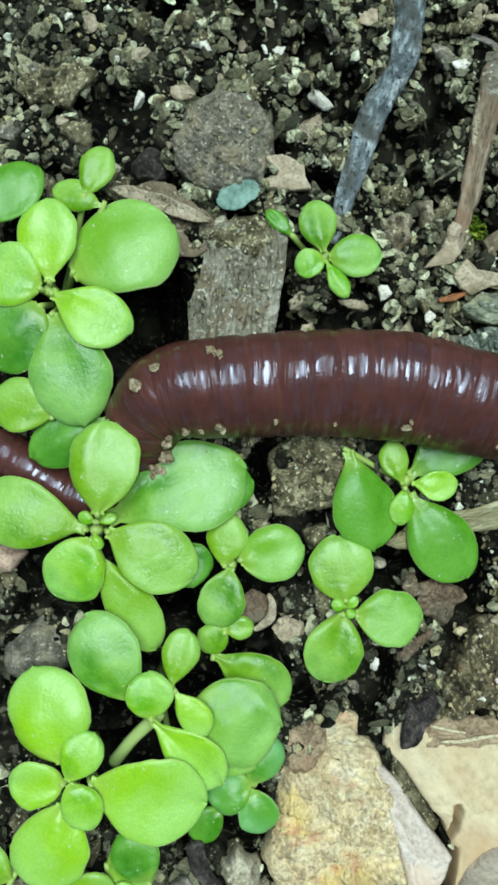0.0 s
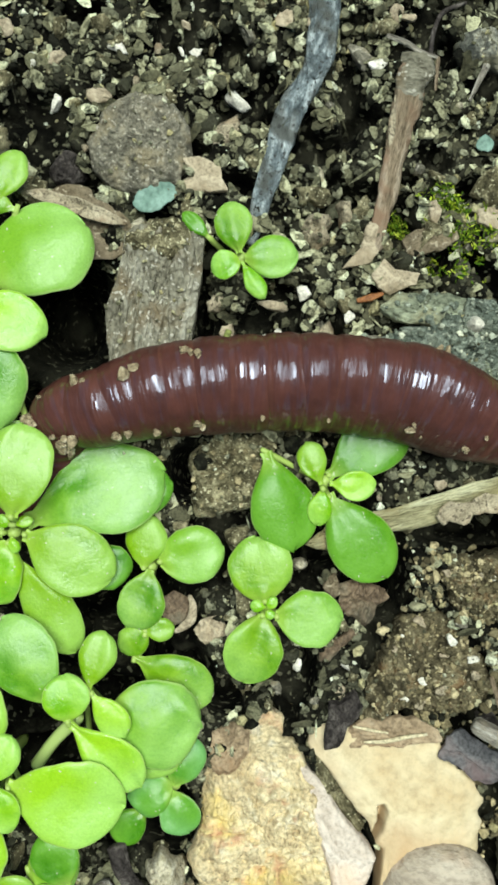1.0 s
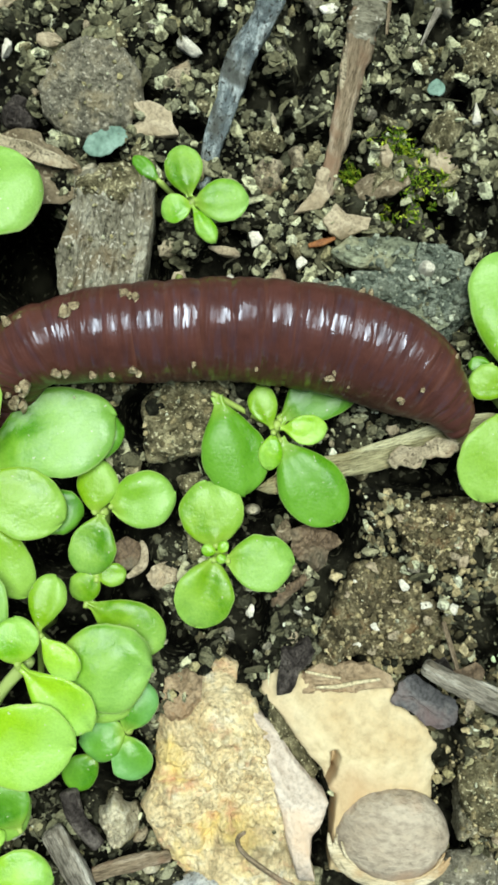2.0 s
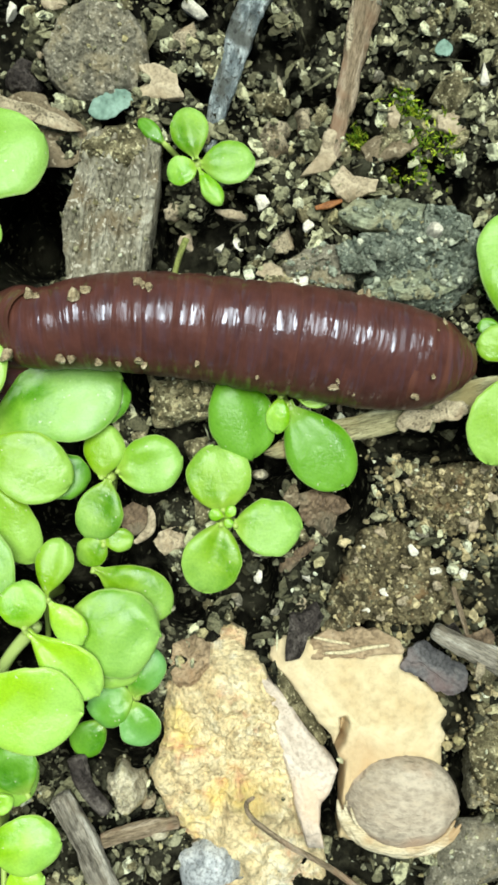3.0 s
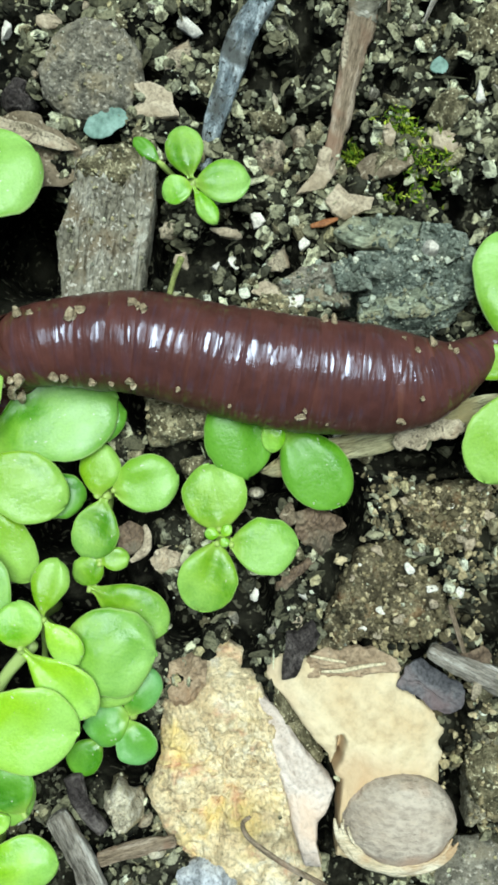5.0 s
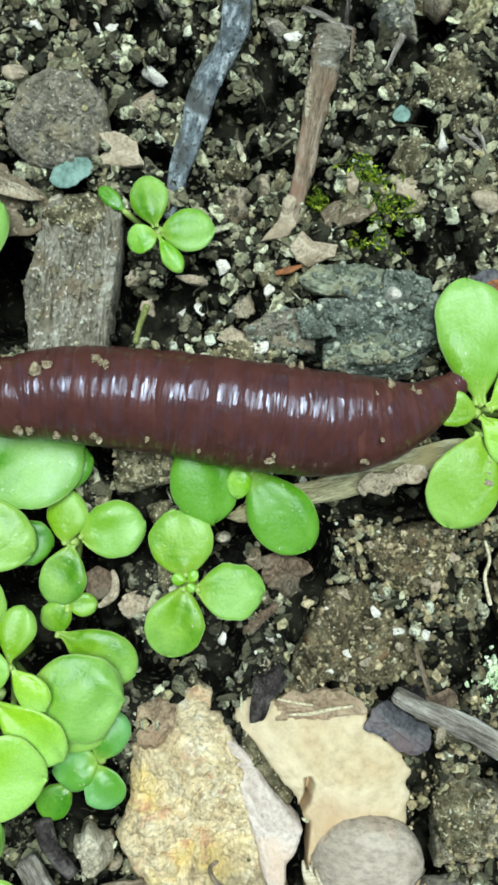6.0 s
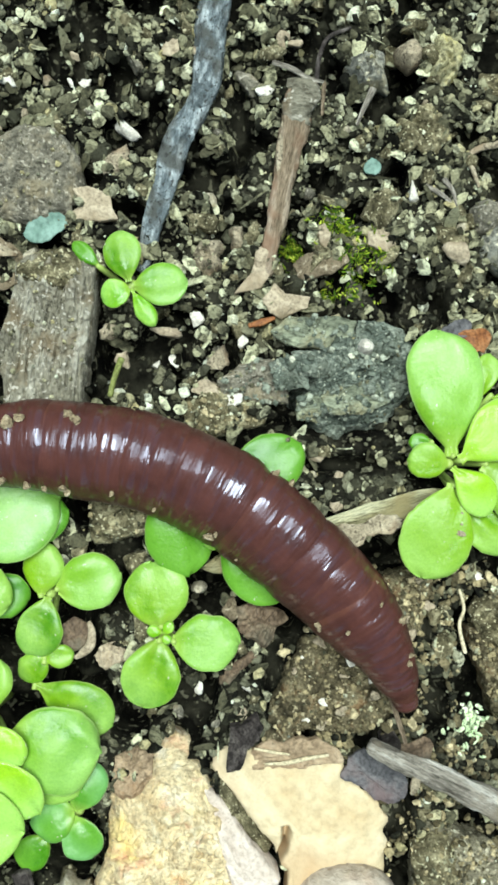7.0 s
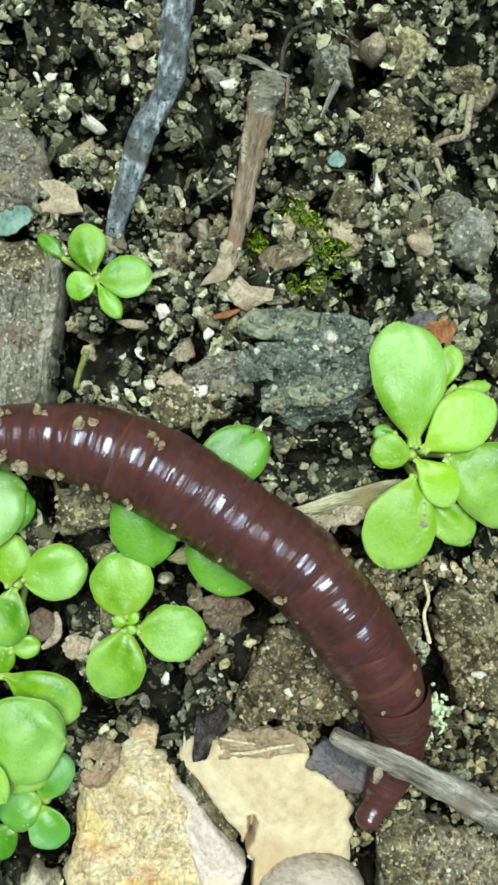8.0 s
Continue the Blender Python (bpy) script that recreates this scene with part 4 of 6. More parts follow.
chunk = rock('bark_chunk', OUTLINES['bark_chunk'], 0.5, BARK, 'grey-brown chunk of old bark with lengthwise cracks and pale flecks', 'bark chunk', 8, depth=6.0, bevel=0.35, relief=0.32, coarse=2.2, chips=5, slope=0.15, grain=0.11, ragged=0.14, ridges=(80, 0.5, 0.75, 4.5), steps=0.22, nt=260, nr=90)
rock('bark_lump', [(-9.2, 1.6), (-8.0, 2.4), (-4.4, 2.7), (-2.2, 1.5), (-2.6, -0.4), (-5.0, -0.9), (-7.6, -0.2), (-9.3, 0.3)], 1.0, CLOD, 'brown crumbly lump on top of the bark chunk', '', 9, depth=1.5, relief=0.5, coarse=1.6, chips=7, slope=0.4, grain=0.16, ragged=0.3, host=chunk, nt=160, nr=44)
sheet('curled_dry_leaf', (-12.69, 2.17), 8.68, 5.27, -23, BROWN_LEAF, 'curled brown dry leaf behind the seedling', 'dry leaf', 10, lift=0.5, curl=1.0)
sheet('dry_leaf_edge', (-13.27, 3.43), 8.74, 1.31, -18, HUSK, 'pale rolled edge of a dry leaf', 'dry leaf', 11, lift=1.6, curl=0.4)
slab('pale_chip', (-8.22, 1.85), [(339, 0.67), (313, 1.06), (233, 1.53), (185, 0.79), (167, 0.64), (149, 0.79), (101, 1.52), (21, 1.06), (355, 0.67)], 1.4, PALE_STONE, 'small pale angular chip beside the bark', 'chip', 12, ragged=0.15)
grey_twig = stick('blue_grey_twig', [(9.00, 31.90), (8.70, 24.20), (8.30, 22.20), (8.10, 19.20), (7.80, 16.90), (6.70, 14.80), (5.15, 12.20), (4.20, 8.70), (3.20, 5.70), (2.30, 2.20), (1.75, 0.80)], [1.3, 1.36, 1.4, 1.4, 1.35, 1.1, 1.12, 1.05, 1.0, 0.78, 0.5], TWIG_GREY, 'weathered blue-grey twig lying on the soil', 'twig', 13, heights=[0.3, 0.3, 0.3, 0.4, 0.5, 0.4, 0.4, 0.3, 0.3, 0.0, -0.2], flat=0.7, lumpy=0.13, ridge=0.22, n=110, sides=28)
stick('knot', [(8.15, 17.47), (7.57, 16.27), (6.50, 15.15)], [0.75, 1.31, 0.85], TWIG_GREY, 'swollen knot at the bend', '', 14, host=grey_twig, heights=[0.5, 0.6, 0.4], flat=0.7, lumpy=0.22)
stick('peeling_bark', [(5.66, 11.82), (4.86, 9.08), (3.87, 6.09)], [0.06, 0.34, 0.06], DARK_CLOD, 'dark patch of bark left on the wood', '', 15, host=grey_twig, heights=[0.95, 0.95, 0.8], flat=0.5, lumpy=0.3)
flat_stick = stick('brown_stick', [(16.24, 17.09), (15.58, 13.22), (14.50, 8.20), (13.43, 3.43), (12.88, 0.31)], [1.4, 1.25, 0.92, 0.85, 0.72], TWIG_BROWN, 'flat reddish-brown stick with a blunt pale end', 'stick', 16, heights=0.3, flat=0.5, lumpy=0.22, ridge=0.2)
stick('blunt_end', [(16.35, 17.59), (16.18, 15.98), (15.74, 13.72)], [1.4, 1.68, 1.05], BARK, 'pale blunt broken end', '', 17, host=flat_stick, heights=0.5, flat=0.5, lumpy=0.3)
stick('side_splinter', [(15.00, 14.99), (14.46, 11.97), (14.00, 7.95)], [0.2, 0.4, 0.15], HUSK, 'pale lengthwise splinter', '', 18, host=flat_stick, heights=0.8, flat=0.6, lumpy=0.2)
slab('tan_lump', (7.58, 2.12), [(132, 1.44), (69, 1.81), (5, 1.59), (304, 1.65), (239, 1.77), (173, 1.49)], 1.6, HUSK, 'tan crumbly lump of earth', 'soil clod', 19, ragged=0.25, lumps=2.0, grain=0.3)
slab('curled_tan_chip', (10.42, 3.76), [(100, 1.34), (4, 0.64), (298, 1.25), (189, 0.65)], 1.2, HUSK, 'narrow curled tan chip of husk', 'chip', 20, ragged=0.14)
rock('pale_flake', [(17.7, 4.5), (18.2, 4.9), (18.7, 3.9), (18.3, 2.5), (17.8, 3.1)], 0.1, FLAKE, 'upright pale flake of husk in the moss', 'husk', 171, depth=1.3, bevel=0.15, relief=0.2, chips=3, ragged=0.15, nt=90, nr=30)
rock('tan_husk', [(12.1, 2.8), (13.1, 3.2), (13.5, 0.5), (12.5, -0.9), (9.9, -1.3), (11.6, 0.5)], -0.1, FLAKE, 'torn tan strip of husk', 'husk', 21, depth=1.1, bevel=0.16, relief=0.22, coarse=1.5, chips=4, slope=0.3, grain=0.05, ragged=0.2, nt=120, nr=34)
rock('grey_husk', [(12.6, -1.9), (13.7, -0.4), (14.6, -1.3), (16.9, -1.7), (16.6, -2.7), (14.3, -3.7), (13.1, -3.2)], 0.1, FLAKE, 'curled pale husk of bark above the slate', 'husk', 22, depth=1.1, bevel=0.16, relief=0.22, coarse=1.5, chips=4, slope=0.3, grain=0.05, ragged=0.2, nt=120, nr=34)
rock('brown_dry_leaf', [(15.3, 1.4), (16.7, 2.3), (20.1, 2.7), (20.4, 1.5), (18.8, 0.4), (16.7, -0.2), (15.6, -0.0)], -0.2, BROWN_LEAF, 'flat brown dry leaf in the moss', 'dry leaf', 23, depth=1.1, bevel=0.16, relief=0.22, coarse=1.5, chips=4, slope=0.3, grain=0.05, ragged=0.2, nt=120, nr=34)
rock('tan_pebble', [(22.1, 4.2), (23.7, 4.5), (24.8, 3.0), (23.7, 2.3), (22.2, 3.0)], -0.2, FLAKE, 'smooth pale tan pebble beside the moss', 'pebble', 24, depth=1.1, bevel=0.16, relief=0.22, coarse=1.5, chips=4, slope=0.3, grain=0.05, ragged=0.2, nt=120, nr=34)
slate = rock('slate_rock', OUTLINES['slate_rock'], 0.3, SLATE, 'dark greenish-grey layered rock half sunk in soil', 'rock', 25, bevel=0.8, relief=0.9, coarse=1.9, chips=14, slope=0.75, steps=0.34, grain=0.09, ragged=0.3, ridges=(12, 0.3, 1.1, 3.4), nt=300, nr=100)
for plate_corners, plate_top, plate_mat, plate_seed in [
    ([(13.0, -4.8), (15.0, -3.6), (18.5, -3.5), (20.9, -4.0), (20.4, -5.6), (17.5, -6.5), (14.6, -6.1)], 1.3, PALE_SLATE, 160),
    ([(14.9, -6.6), (17.5, -6.5), (20.1, -5.6), (20.7, -7.6), (18.5, -9.2), (15.5, -8.8)], 1.1, SLATE, 161),
    ([(21.1, -4.1), (23.4, -4.0), (24.6, -6.6), (22.7, -7.7), (20.7, -6.9)], 0.8, SLATE, 162),
    ([(17.6, -10.5), (20.3, -9.4), (22.8, -9.7), (23.7, -11.1), (21.3, -12.4), (18.3, -12.2)], 0.8, PALE_SLATE, 163),
    ([(13.0, -7.6), (15.1, -6.8), (16.9, -7.8), (16.4, -9.8), (13.7, -10.0)], 0.9, SLATE, 164),
    ([(22.9, -8.3), (25.2, -7.6), (26.0, -9.6), (24.3, -11.3), (22.6, -10.5)], 0.5, SLATE, 165),
    ([(15.3, -10.7), (17.3, -9.8), (17.9, -11.3), (17.3, -13.0), (15.6, -12.6)], 0.5, PALE_SLATE, 166),
]:
    rock('plate', plate_corners, plate_top, plate_mat, 'flat broken plate of the rock', '', plate_seed, depth=1.6, bevel=0.3, relief=0.3, coarse=1.3, chips=6, slope=0.35, grain=0.08, ragged=0.22, steps=0.22, host=slate, nt=130, nr=40)
rock('slate_ledge', OUTLINES['slate_ledge'], -0.2, GREY_STONE, 'paler brown-grey ledge at the edge of the slate rock', 'rock', 26, bevel=0.5, relief=0.4, chips=6, slope=0.35, steps=0.25, ragged=0.3)
slab('brown_clod', (8.54, -11.53), [(113, 2.27), (82, 2.62), (355, 4.10), (283, 2.26), (247, 2.87), (179, 3.68)], 1.2, CLOD, 'reddish-brown crumbly soil clod', 'soil clod', 27, ragged=0.14, lumps=0.9)
slab('white_pebble', (21.63, -6.33), [(341, 0.79), (302, 0.84), (258, 0.87), (216, 0.81), (179, 0.78), (142, 0.81), (100, 0.86), (56, 0.84), (17, 0.79)], 3.0, WHITE_STONE, 'small whitish pebble on the slate rock', 'pebble', 28, ragged=0.1)
slab('grey_clod', (22.18, 19.13), [(121, 2.36), (58, 2.15), (6, 1.95), (257, 2.02), (234, 1.67), (192, 1.85)], 2.0, BLUE_STONE, 'porous grey clod of earth', 'soil clod', 29, ragged=0.26, lumps=2.4, grain=0.42, nt=160, nr=50)
slab('ochre_pebble', (26.34, 20.22), [(113, 1.26), (51, 1.45), (333, 1.22), (294, 1.23), (229, 1.24), (179, 1.36)], 1.6, HUSK, 'ochre-brown pebble on the soil', 'pebble', 30, ragged=0.08)
slab('lichen_stone', (29.60, 19.26), [(153, 2.00), (90, 3.23), (7, 2.08), (327, 1.46), (331, 1.38), (255, 3.09), (183, 1.82)], 2.2, LICHEN_STONE, 'pale yellowish stone crusted with lichen', 'stone', 31, ragged=0.2, lumps=2.4, grain=0.42, nt=160, nr=50)
slab('grey_rock', (34.80, 3.31), [(116, 3.63), (54, 2.53), (6, 2.85), (279, 3.32), (233, 2.58), (183, 2.63)], 2.2, BLUE_STONE, 'angular blue-grey stone in soil', 'stone', 32, ragged=0.1, lumps=1.4, grain=0.22)
slab('grey_lump', (33.13, 5.57), [(119, 1.62), (60, 1.53), (345, 1.68), (281, 1.58), (201, 1.71)], 2.0, GREY_STONE, 'grey crumbly lump of earth', 'soil clod', 33, ragged=0.1, lumps=0.8)
slab('dark_pebble', (35.18, -2.27), [(318, 1.52), (278, 1.12), (252, 1.04), (221, 1.29), (168, 1.65), (115, 1.29), (84, 1.04), (58, 1.12), (18, 1.52)], 1.2, BLUE_STONE, 'flat dark grey pebble on soil', 'pebble', 34, ragged=0.06)
sheet('orange_leaf', (31.40, -5.82), 3.53, 2.11, 16, ORANGE_LEAF, 'orange-brown dead leaf beside the seedling', 'dry leaf', 35, lift=0.6, curl=0.5)
sheet('grey_leaf', (29.90, -4.89), 3.07, 1.71, 29, DARK_LEAF, 'dull grey-violet scrap of dead leaf', 'dry leaf', 36, lift=0.7, curl=0.3)
sheet('mint_scrap', (22.54, 9.78), 1.59, 1.31, 18, MINT, 'tiny pale mint-green leaf scrap', 'leaf scrap', 37, lift=0.9, curl=0.1, thick=0.15)
slab('olive_clod', (25.88, 12.94), [(144, 1.53), (76, 1.37), (15, 1.51), (301, 1.47), (224, 1.52)], 1.0, CLOD, 'olive-brown clod of packed soil', 'soil clod', 38, ragged=0.12, lumps=0.8)
slab('brown_flake', (23.59, 6.58), [(147, 1.41), (111, 1.31), (18, 2.01), (325, 1.34), (236, 2.11)], 0.9, CLOD, 'flat brown flake of soil', 'soil clod', 39, ragged=0.15, lumps=0.7)
slab('crumbly_clod', (34.22, -31.13), [(127, 2.52), (80, 2.47), (18, 2.86), (305, 2.65), (251, 2.55), (190, 2.76)], 1.0, CLOD, 'brown crumbly clod of loose earth', 'soil clod', 40, ragged=0.2, lumps=1.8, grain=0.35)
slab('crumbly_clod', (36.01, -37.19), [(107, 2.31), (41, 2.27), (325, 2.36), (247, 2.30), (182, 2.26)], 1.0, CLOD, 'brown crumbly clod of loose earth', 'soil clod', 41, ragged=0.2, lumps=1.8, grain=0.35)
slab('crumbly_clod', (27.54, 13.53), [(100, 2.25), (38, 2.43), (318, 2.31), (265, 2.16), (187, 2.65)], 0.8, CLOD, 'low olive-brown crumbly clod of earth', 'soil clod', 43, ragged=0.22, lumps=1.8, grain=0.35)
slab('crumbly_clod', (35.10, 16.81), [(102, 2.11), (36, 2.31), (308, 2.20), (251, 2.04), (179, 2.41)], 0.8, CLOD, 'low brown crumbly clod of earth', 'soil clod', 44, ragged=0.22, lumps=1.8, grain=0.35)
slab('crumbly_clod', (-22.73, 14.38), [(110, 2.37), (52, 2.72), (322, 2.62), (264, 2.32), (197, 2.97)], 0.7, CLOD, 'low grey-brown crumbly clod of earth', 'soil clod', 45, ragged=0.22, lumps=1.8, grain=0.35)

# roots and stems
stick('root', [(17.66, 17.58), (17.95, 19.75), (18.83, 21.50), (20.86, 22.40)], [0.23, 0.2, 0.2, 0.15], DARK_CLOD, 'thin dark curved root', 'root', 47, heights=0.7, lumpy=0.05, sides=8)
stick('root', [(13.76, 19.27), (15.51, 18.61), (16.76, 17.89), (18.37, 17.38)], [0.23, 0.28, 0.23, 0.18], TWIG_PALE, 'thin grey root fibre', 'root', 48, heights=0.8, lumpy=0.05, sides=8)
stick('root', [(18.37, 17.48), (18.24, 15.97), (18.12, 14.46)], [0.18, 0.18, 0.13], TWIG_BROWN, 'thin brown root fibre', 'root', 49, heights=0.8, lumpy=0.05, sides=8)
stick('root', [(22.80, 16.94), (22.02, 15.44), (21.24, 13.68)], [0.35, 0.25, 0.15], TWIG_PALE, 'short grey root piece', 'root', 50, heights=0.6, lumpy=0.1, sides=8)
stick('root', [(34.84, 15.59), (34.51, 13.57), (34.13, 12.01), (32.35, 11.57), (31.42, 10.72), (32.20, 8.03)], [0.35, 0.33, 0.33, 0.3, 0.25, 0.13], HUSK, 'bent tan root on the soil', 'root', 51, heights=0.5, lumpy=0.06, sides=10)
stick('root', [(27.23, 8.23), (28.49, 7.56), (29.64, 6.69)], [0.23, 0.23, 0.18], TWIG_PALE, 'short pale rootlet on soil', 'root', 52, heights=0.7, lumpy=0.06, sides=8)
stick('root', [(29.01, 8.82), (29.86, 7.55), (30.13, 5.78)], [0.25, 0.2, 0.13], TWIG_PALE, 'short grey rootlet on soil', 'root', 53, heights=0.6, lumpy=0.06, sides=8)
stick('root', [(26.05, 3.80), (26.64, 2.53), (26.22, 1.78)], [0.23, 0.23, 0.15], TWIG_PALE, 'tiny grey rootlet on soil', 'root', 54, heights=0.5, lumpy=0.06, sides=8)
stick('root', [(29.92, -28.00), (30.31, -29.77), (29.89, -31.27), (30.37, -33.79)], [0.13, 0.16, 0.17, 0.2], STRAW, 'pale wavy rootlet on soil', 'root', 55, heights=0.6, lumpy=0.06, sides=8)
stick('grass_stem', [(0.02, -6.94), (-0.63, -8.66), (-1.08, -10.39)], [0.3, 0.24, 0.26], GREEN_STEM, 'short olive-brown stem stub', 'stem', 56, heights=0.9, lumpy=0.05, sides=8)
stick('reddish_needle', [(11.30, -4.20), (12.41, -3.91), (13.68, -3.52)], [0.2, 0.33, 0.15], ORANGE_LEAF, 'reddish-brown needle beside the slate', 'plant needle', 57, heights=0.8, flat=0.5, sides=8)
stick('stem', [(23.53, -37.47), (24.18, -39.46), (24.88, -41.69)], [0.23, 0.25, 0.2], TWIG_BROWN, 'thin dry tan stem', 'stem', 58, heights=0.9, lumpy=0.05, sides=8)
stick('straw', [(12.3, -43.4), (14.2, -43.3), (16.1, -42.9), (18.0, -42.7)], [0.12, 0.2, 0.2, 0.14], STRAW, 'pale straw stem lying on the flat stone', 'stem', 59, heights=[0.5, 0.55, 0.6, 0.5], lumpy=0.06, sides=8)
stick('straw', [(11.3, -42.0), (12.9, -42.3), (14.5, -42.6)], [0.1, 0.15, 0.1], STRAW, 'thin pale straw stem lying by the stones', 'stem', 60, heights=[0.5, 0.55, 0.5], lumpy=0.06, sides=8)

# middle: clods and bark under the worm
slab('brown_earth_clod', (1.19, -19.03), [(137, 4.33), (91, 3.54), (56, 4.21), (338, 3.65), (321, 3.55), (276, 4.05), (190, 4.72)], 1.5, CLOD, 'crumbly brown earth clod under the worm', 'soil clod', 61, ragged=0.1, flat=4.0, lumps=1.5, grain=0.3, nt=180, nr=60)
slab('small_clod', (1.20, -25.34), [(107, 0.97), (17, 1.24), (295, 0.97), (202, 1.24)], 1.4, CLOD, 'tan earth clod by the seedling', 'soil clod', 62, ragged=0.12, lumps=0.7)
sheet('bark_strip', (18.70, -22.49), 23.31, 2.61, 15, STRIP, 'long pale peeling bark strip across the soil', 'bark strip', 63, lift=1.1, curl=0.5, thick=0.45, point=4.0, ragged=0.24)
sheet('bark_curl', (21.40, -22.33), 6.39, 1.71, 14, HUSK, 'yellowish torn sliver of bark', 'bark strip', 64, lift=1.7, curl=0.3, thick=0.25, ragged=0.4, point=2.5)
rock('purple_dead_leaf', [(9.8, -29.3), (11.6, -28.6), (13.1, -29.2), (14.3, -29.8), (14.7, -30.6), (13.7, -31.4), (13.1, -32.5), (12.4, -33.3), (11.3, -32.8), (10.1, -31.4)], -0.5, DEAD_LEAF, 'dull purplish-brown dead leaf on the soil', 'dry leaf', 65, depth=0.7, bevel=0.2, relief=0.5, coarse=1.5, chips=6, slope=0.4, grain=0.06, ragged=0.25, ridges=(60, 0.25, 0.9, 3.0), tilt=(-6, 4), nt=160, nr=44)
rock('grey_dead_leaf', [(8.4, -29.7), (9.0, -28.7), (9.7, -28.4), (10.1, -30.1), (9.2, -31.1)], -0.4, BROWN_LEAF, 'dark grey-brown curled dead leaf on soil', 'dry leaf', 66, depth=0.8, bevel=0.15, relief=0.4, coarse=1.2, chips=4, slope=0.4, grain=0.05, ragged=0.2, tilt=(12, 0), nt=110, nr=30)
rock('brown_leaf_tail', [(8.4, -35.1), (9.7, -34.2), (11.7, -33.0), (11.8, -33.8), (10.5, -34.9), (9.0, -36.4), (8.4, -36.2)], -0.7, DEAD_LEAF, 'narrow dark brown dead leaf on soil', 'dry leaf', 67, depth=0.7, bevel=0.15, relief=0.4, coarse=1.2, chips=5, slope=0.3, grain=0.05, ragged=0.25, nt=120, nr=30)
slab('white_chip', (6.53, -27.67), [(330, 0.68), (290, 0.50), (264, 0.46), (234, 0.57), (180, 0.74), (127, 0.57), (97, 0.46), (71, 0.50), (31, 0.68)], 1.6, PALE_STONE, 'small white chip beside the seedling', 'chip', 68, ragged=0.1)
rock('brown_curled_leaf', [(-5.9, -30.9), (-4.7, -30.2), (-3.4, -30.7), (-3.2, -31.9), (-3.8, -32.9), (-5.4, -33.3)], -0.9, DEAD_LEAF, 'dark brown hollow of a dry leaf on soil', 'dry leaf', 69, depth=0.6, bevel=0.1, relief=0.35, coarse=1.2, chips=3, grain=0.05, ragged=0.15, nt=110, nr=30)
stick('husk_curl', [(-3.3, -30.4), (-3.0, -31.2), (-3.1, -32.3), (-3.8, -33.1), (-4.6, -33.6)], [0.18, 0.34, 0.42, 0.34, 0.2], FLAKE, 'pale tan torn curl of husk beside the seedling', 'husk', 169, heights=[0.3, 0.7, 0.8, 0.6, 0.3], flat=0.6, lumpy=0.25, sides=12, n=36)
rock('tan_clod', [(-3.2, -33.6), (-2.3, -32.7), (-0.9, -32.5), (0.0, -33.0), (-0.2, -34.0), (-1.8, -34.6)], -0.7, FLAKE, 'flat tan crumbling flake of earth', 'soil clod', 70, depth=0.9, bevel=0.2, relief=0.45, coarse=1.0, chips=5, slope=0.3, grain=0.12, ragged=0.25, nt=120, nr=32)

# below: tan stones, nut, sticks
rock('tan_stone', OUTLINES['tan_stone'], -0.8, TAN_STONE, 'rough yellowish-tan stone with rusty stains', 'stone', 60, bevel=0.7, relief=0.75, coarse=1.7, chips=14, slope=0.25, grain=0.17, ragged=0.3, steps=0.28, cracks=[(-2.0, -52.3, 3.0, -51.3, 0.14, 0.5), (3.0, -51.3, 6.5, -49.3, 0.12, 0.4), (-0.5, -55.8, 4.4, -56.4, 0.15, 0.4), (4.4, -56.4, 8.0, -58.9, 0.12, 0.4), (1.0, -46.5, 3.5, -50.0, 0.12, 0.4)], nt=300, nr=100)
rock('flat_tan_stone', OUTLINES['flat_tan_stone'], -1.2, SMOOTH_TAN, 'smooth flat sandy-tan stone, cracked at one side', 'stone', 61, bevel=0.45, relief=0.2, coarse=4.0, chips=5, slope=0.12, grain=0.045, ragged=0.4, cracks=[(14.1, -49.4, 13.8, -51.4, 0.26, 1.9), (13.8, -51.4, 13.0, -53.0, 0.3, 2.0)], nt=300, nr=80)
rock('grey_stone_chip', OUTLINES['grey_stone_chip'], -0.5, GREY_TAN, 'pale greyish slab split from the tan stone', 'stone', 74, bevel=0.5, relief=0.25, chips=3, slope=0.15, grain=0.05, ragged=0.16)
rock('earth_seam', [(6.6, -43.9), (7.6, -44.0), (9.6, -46.6), (11.5, -49.4), (13.0, -51.9), (12.4, -52.7), (10.5, -50.2), (8.5, -47.2)], -1.9, CLOD, 'olive-brown earth filling the crack between the stones', 'soil', 75, depth=2.0, bevel=0.3, relief=0.4, coarse=1.0, chips=4, ragged=0.2, nt=140, nr=36)
rock('earth_crust', [(10.5, -44.4), (11.2, -42.8), (12.6, -41.5), (14.9, -41.1), (17.1, -41.6), (18.7, -42.4), (19.2, -43.5), (17.7, -43.6), (15.8, -43.9), (13.9, -43.7), (12.3, -44.4), (11.4, -44.2)], -0.8, CRUST, 'thin brown earth crust over the edge of the flat stone', 'soil', 73, depth=1.2, bevel=0.15, relief=0.35, coarse=1.6, chips=6, slope=0.15, grain=0.1, ragged=0.4, nt=180, nr=40)

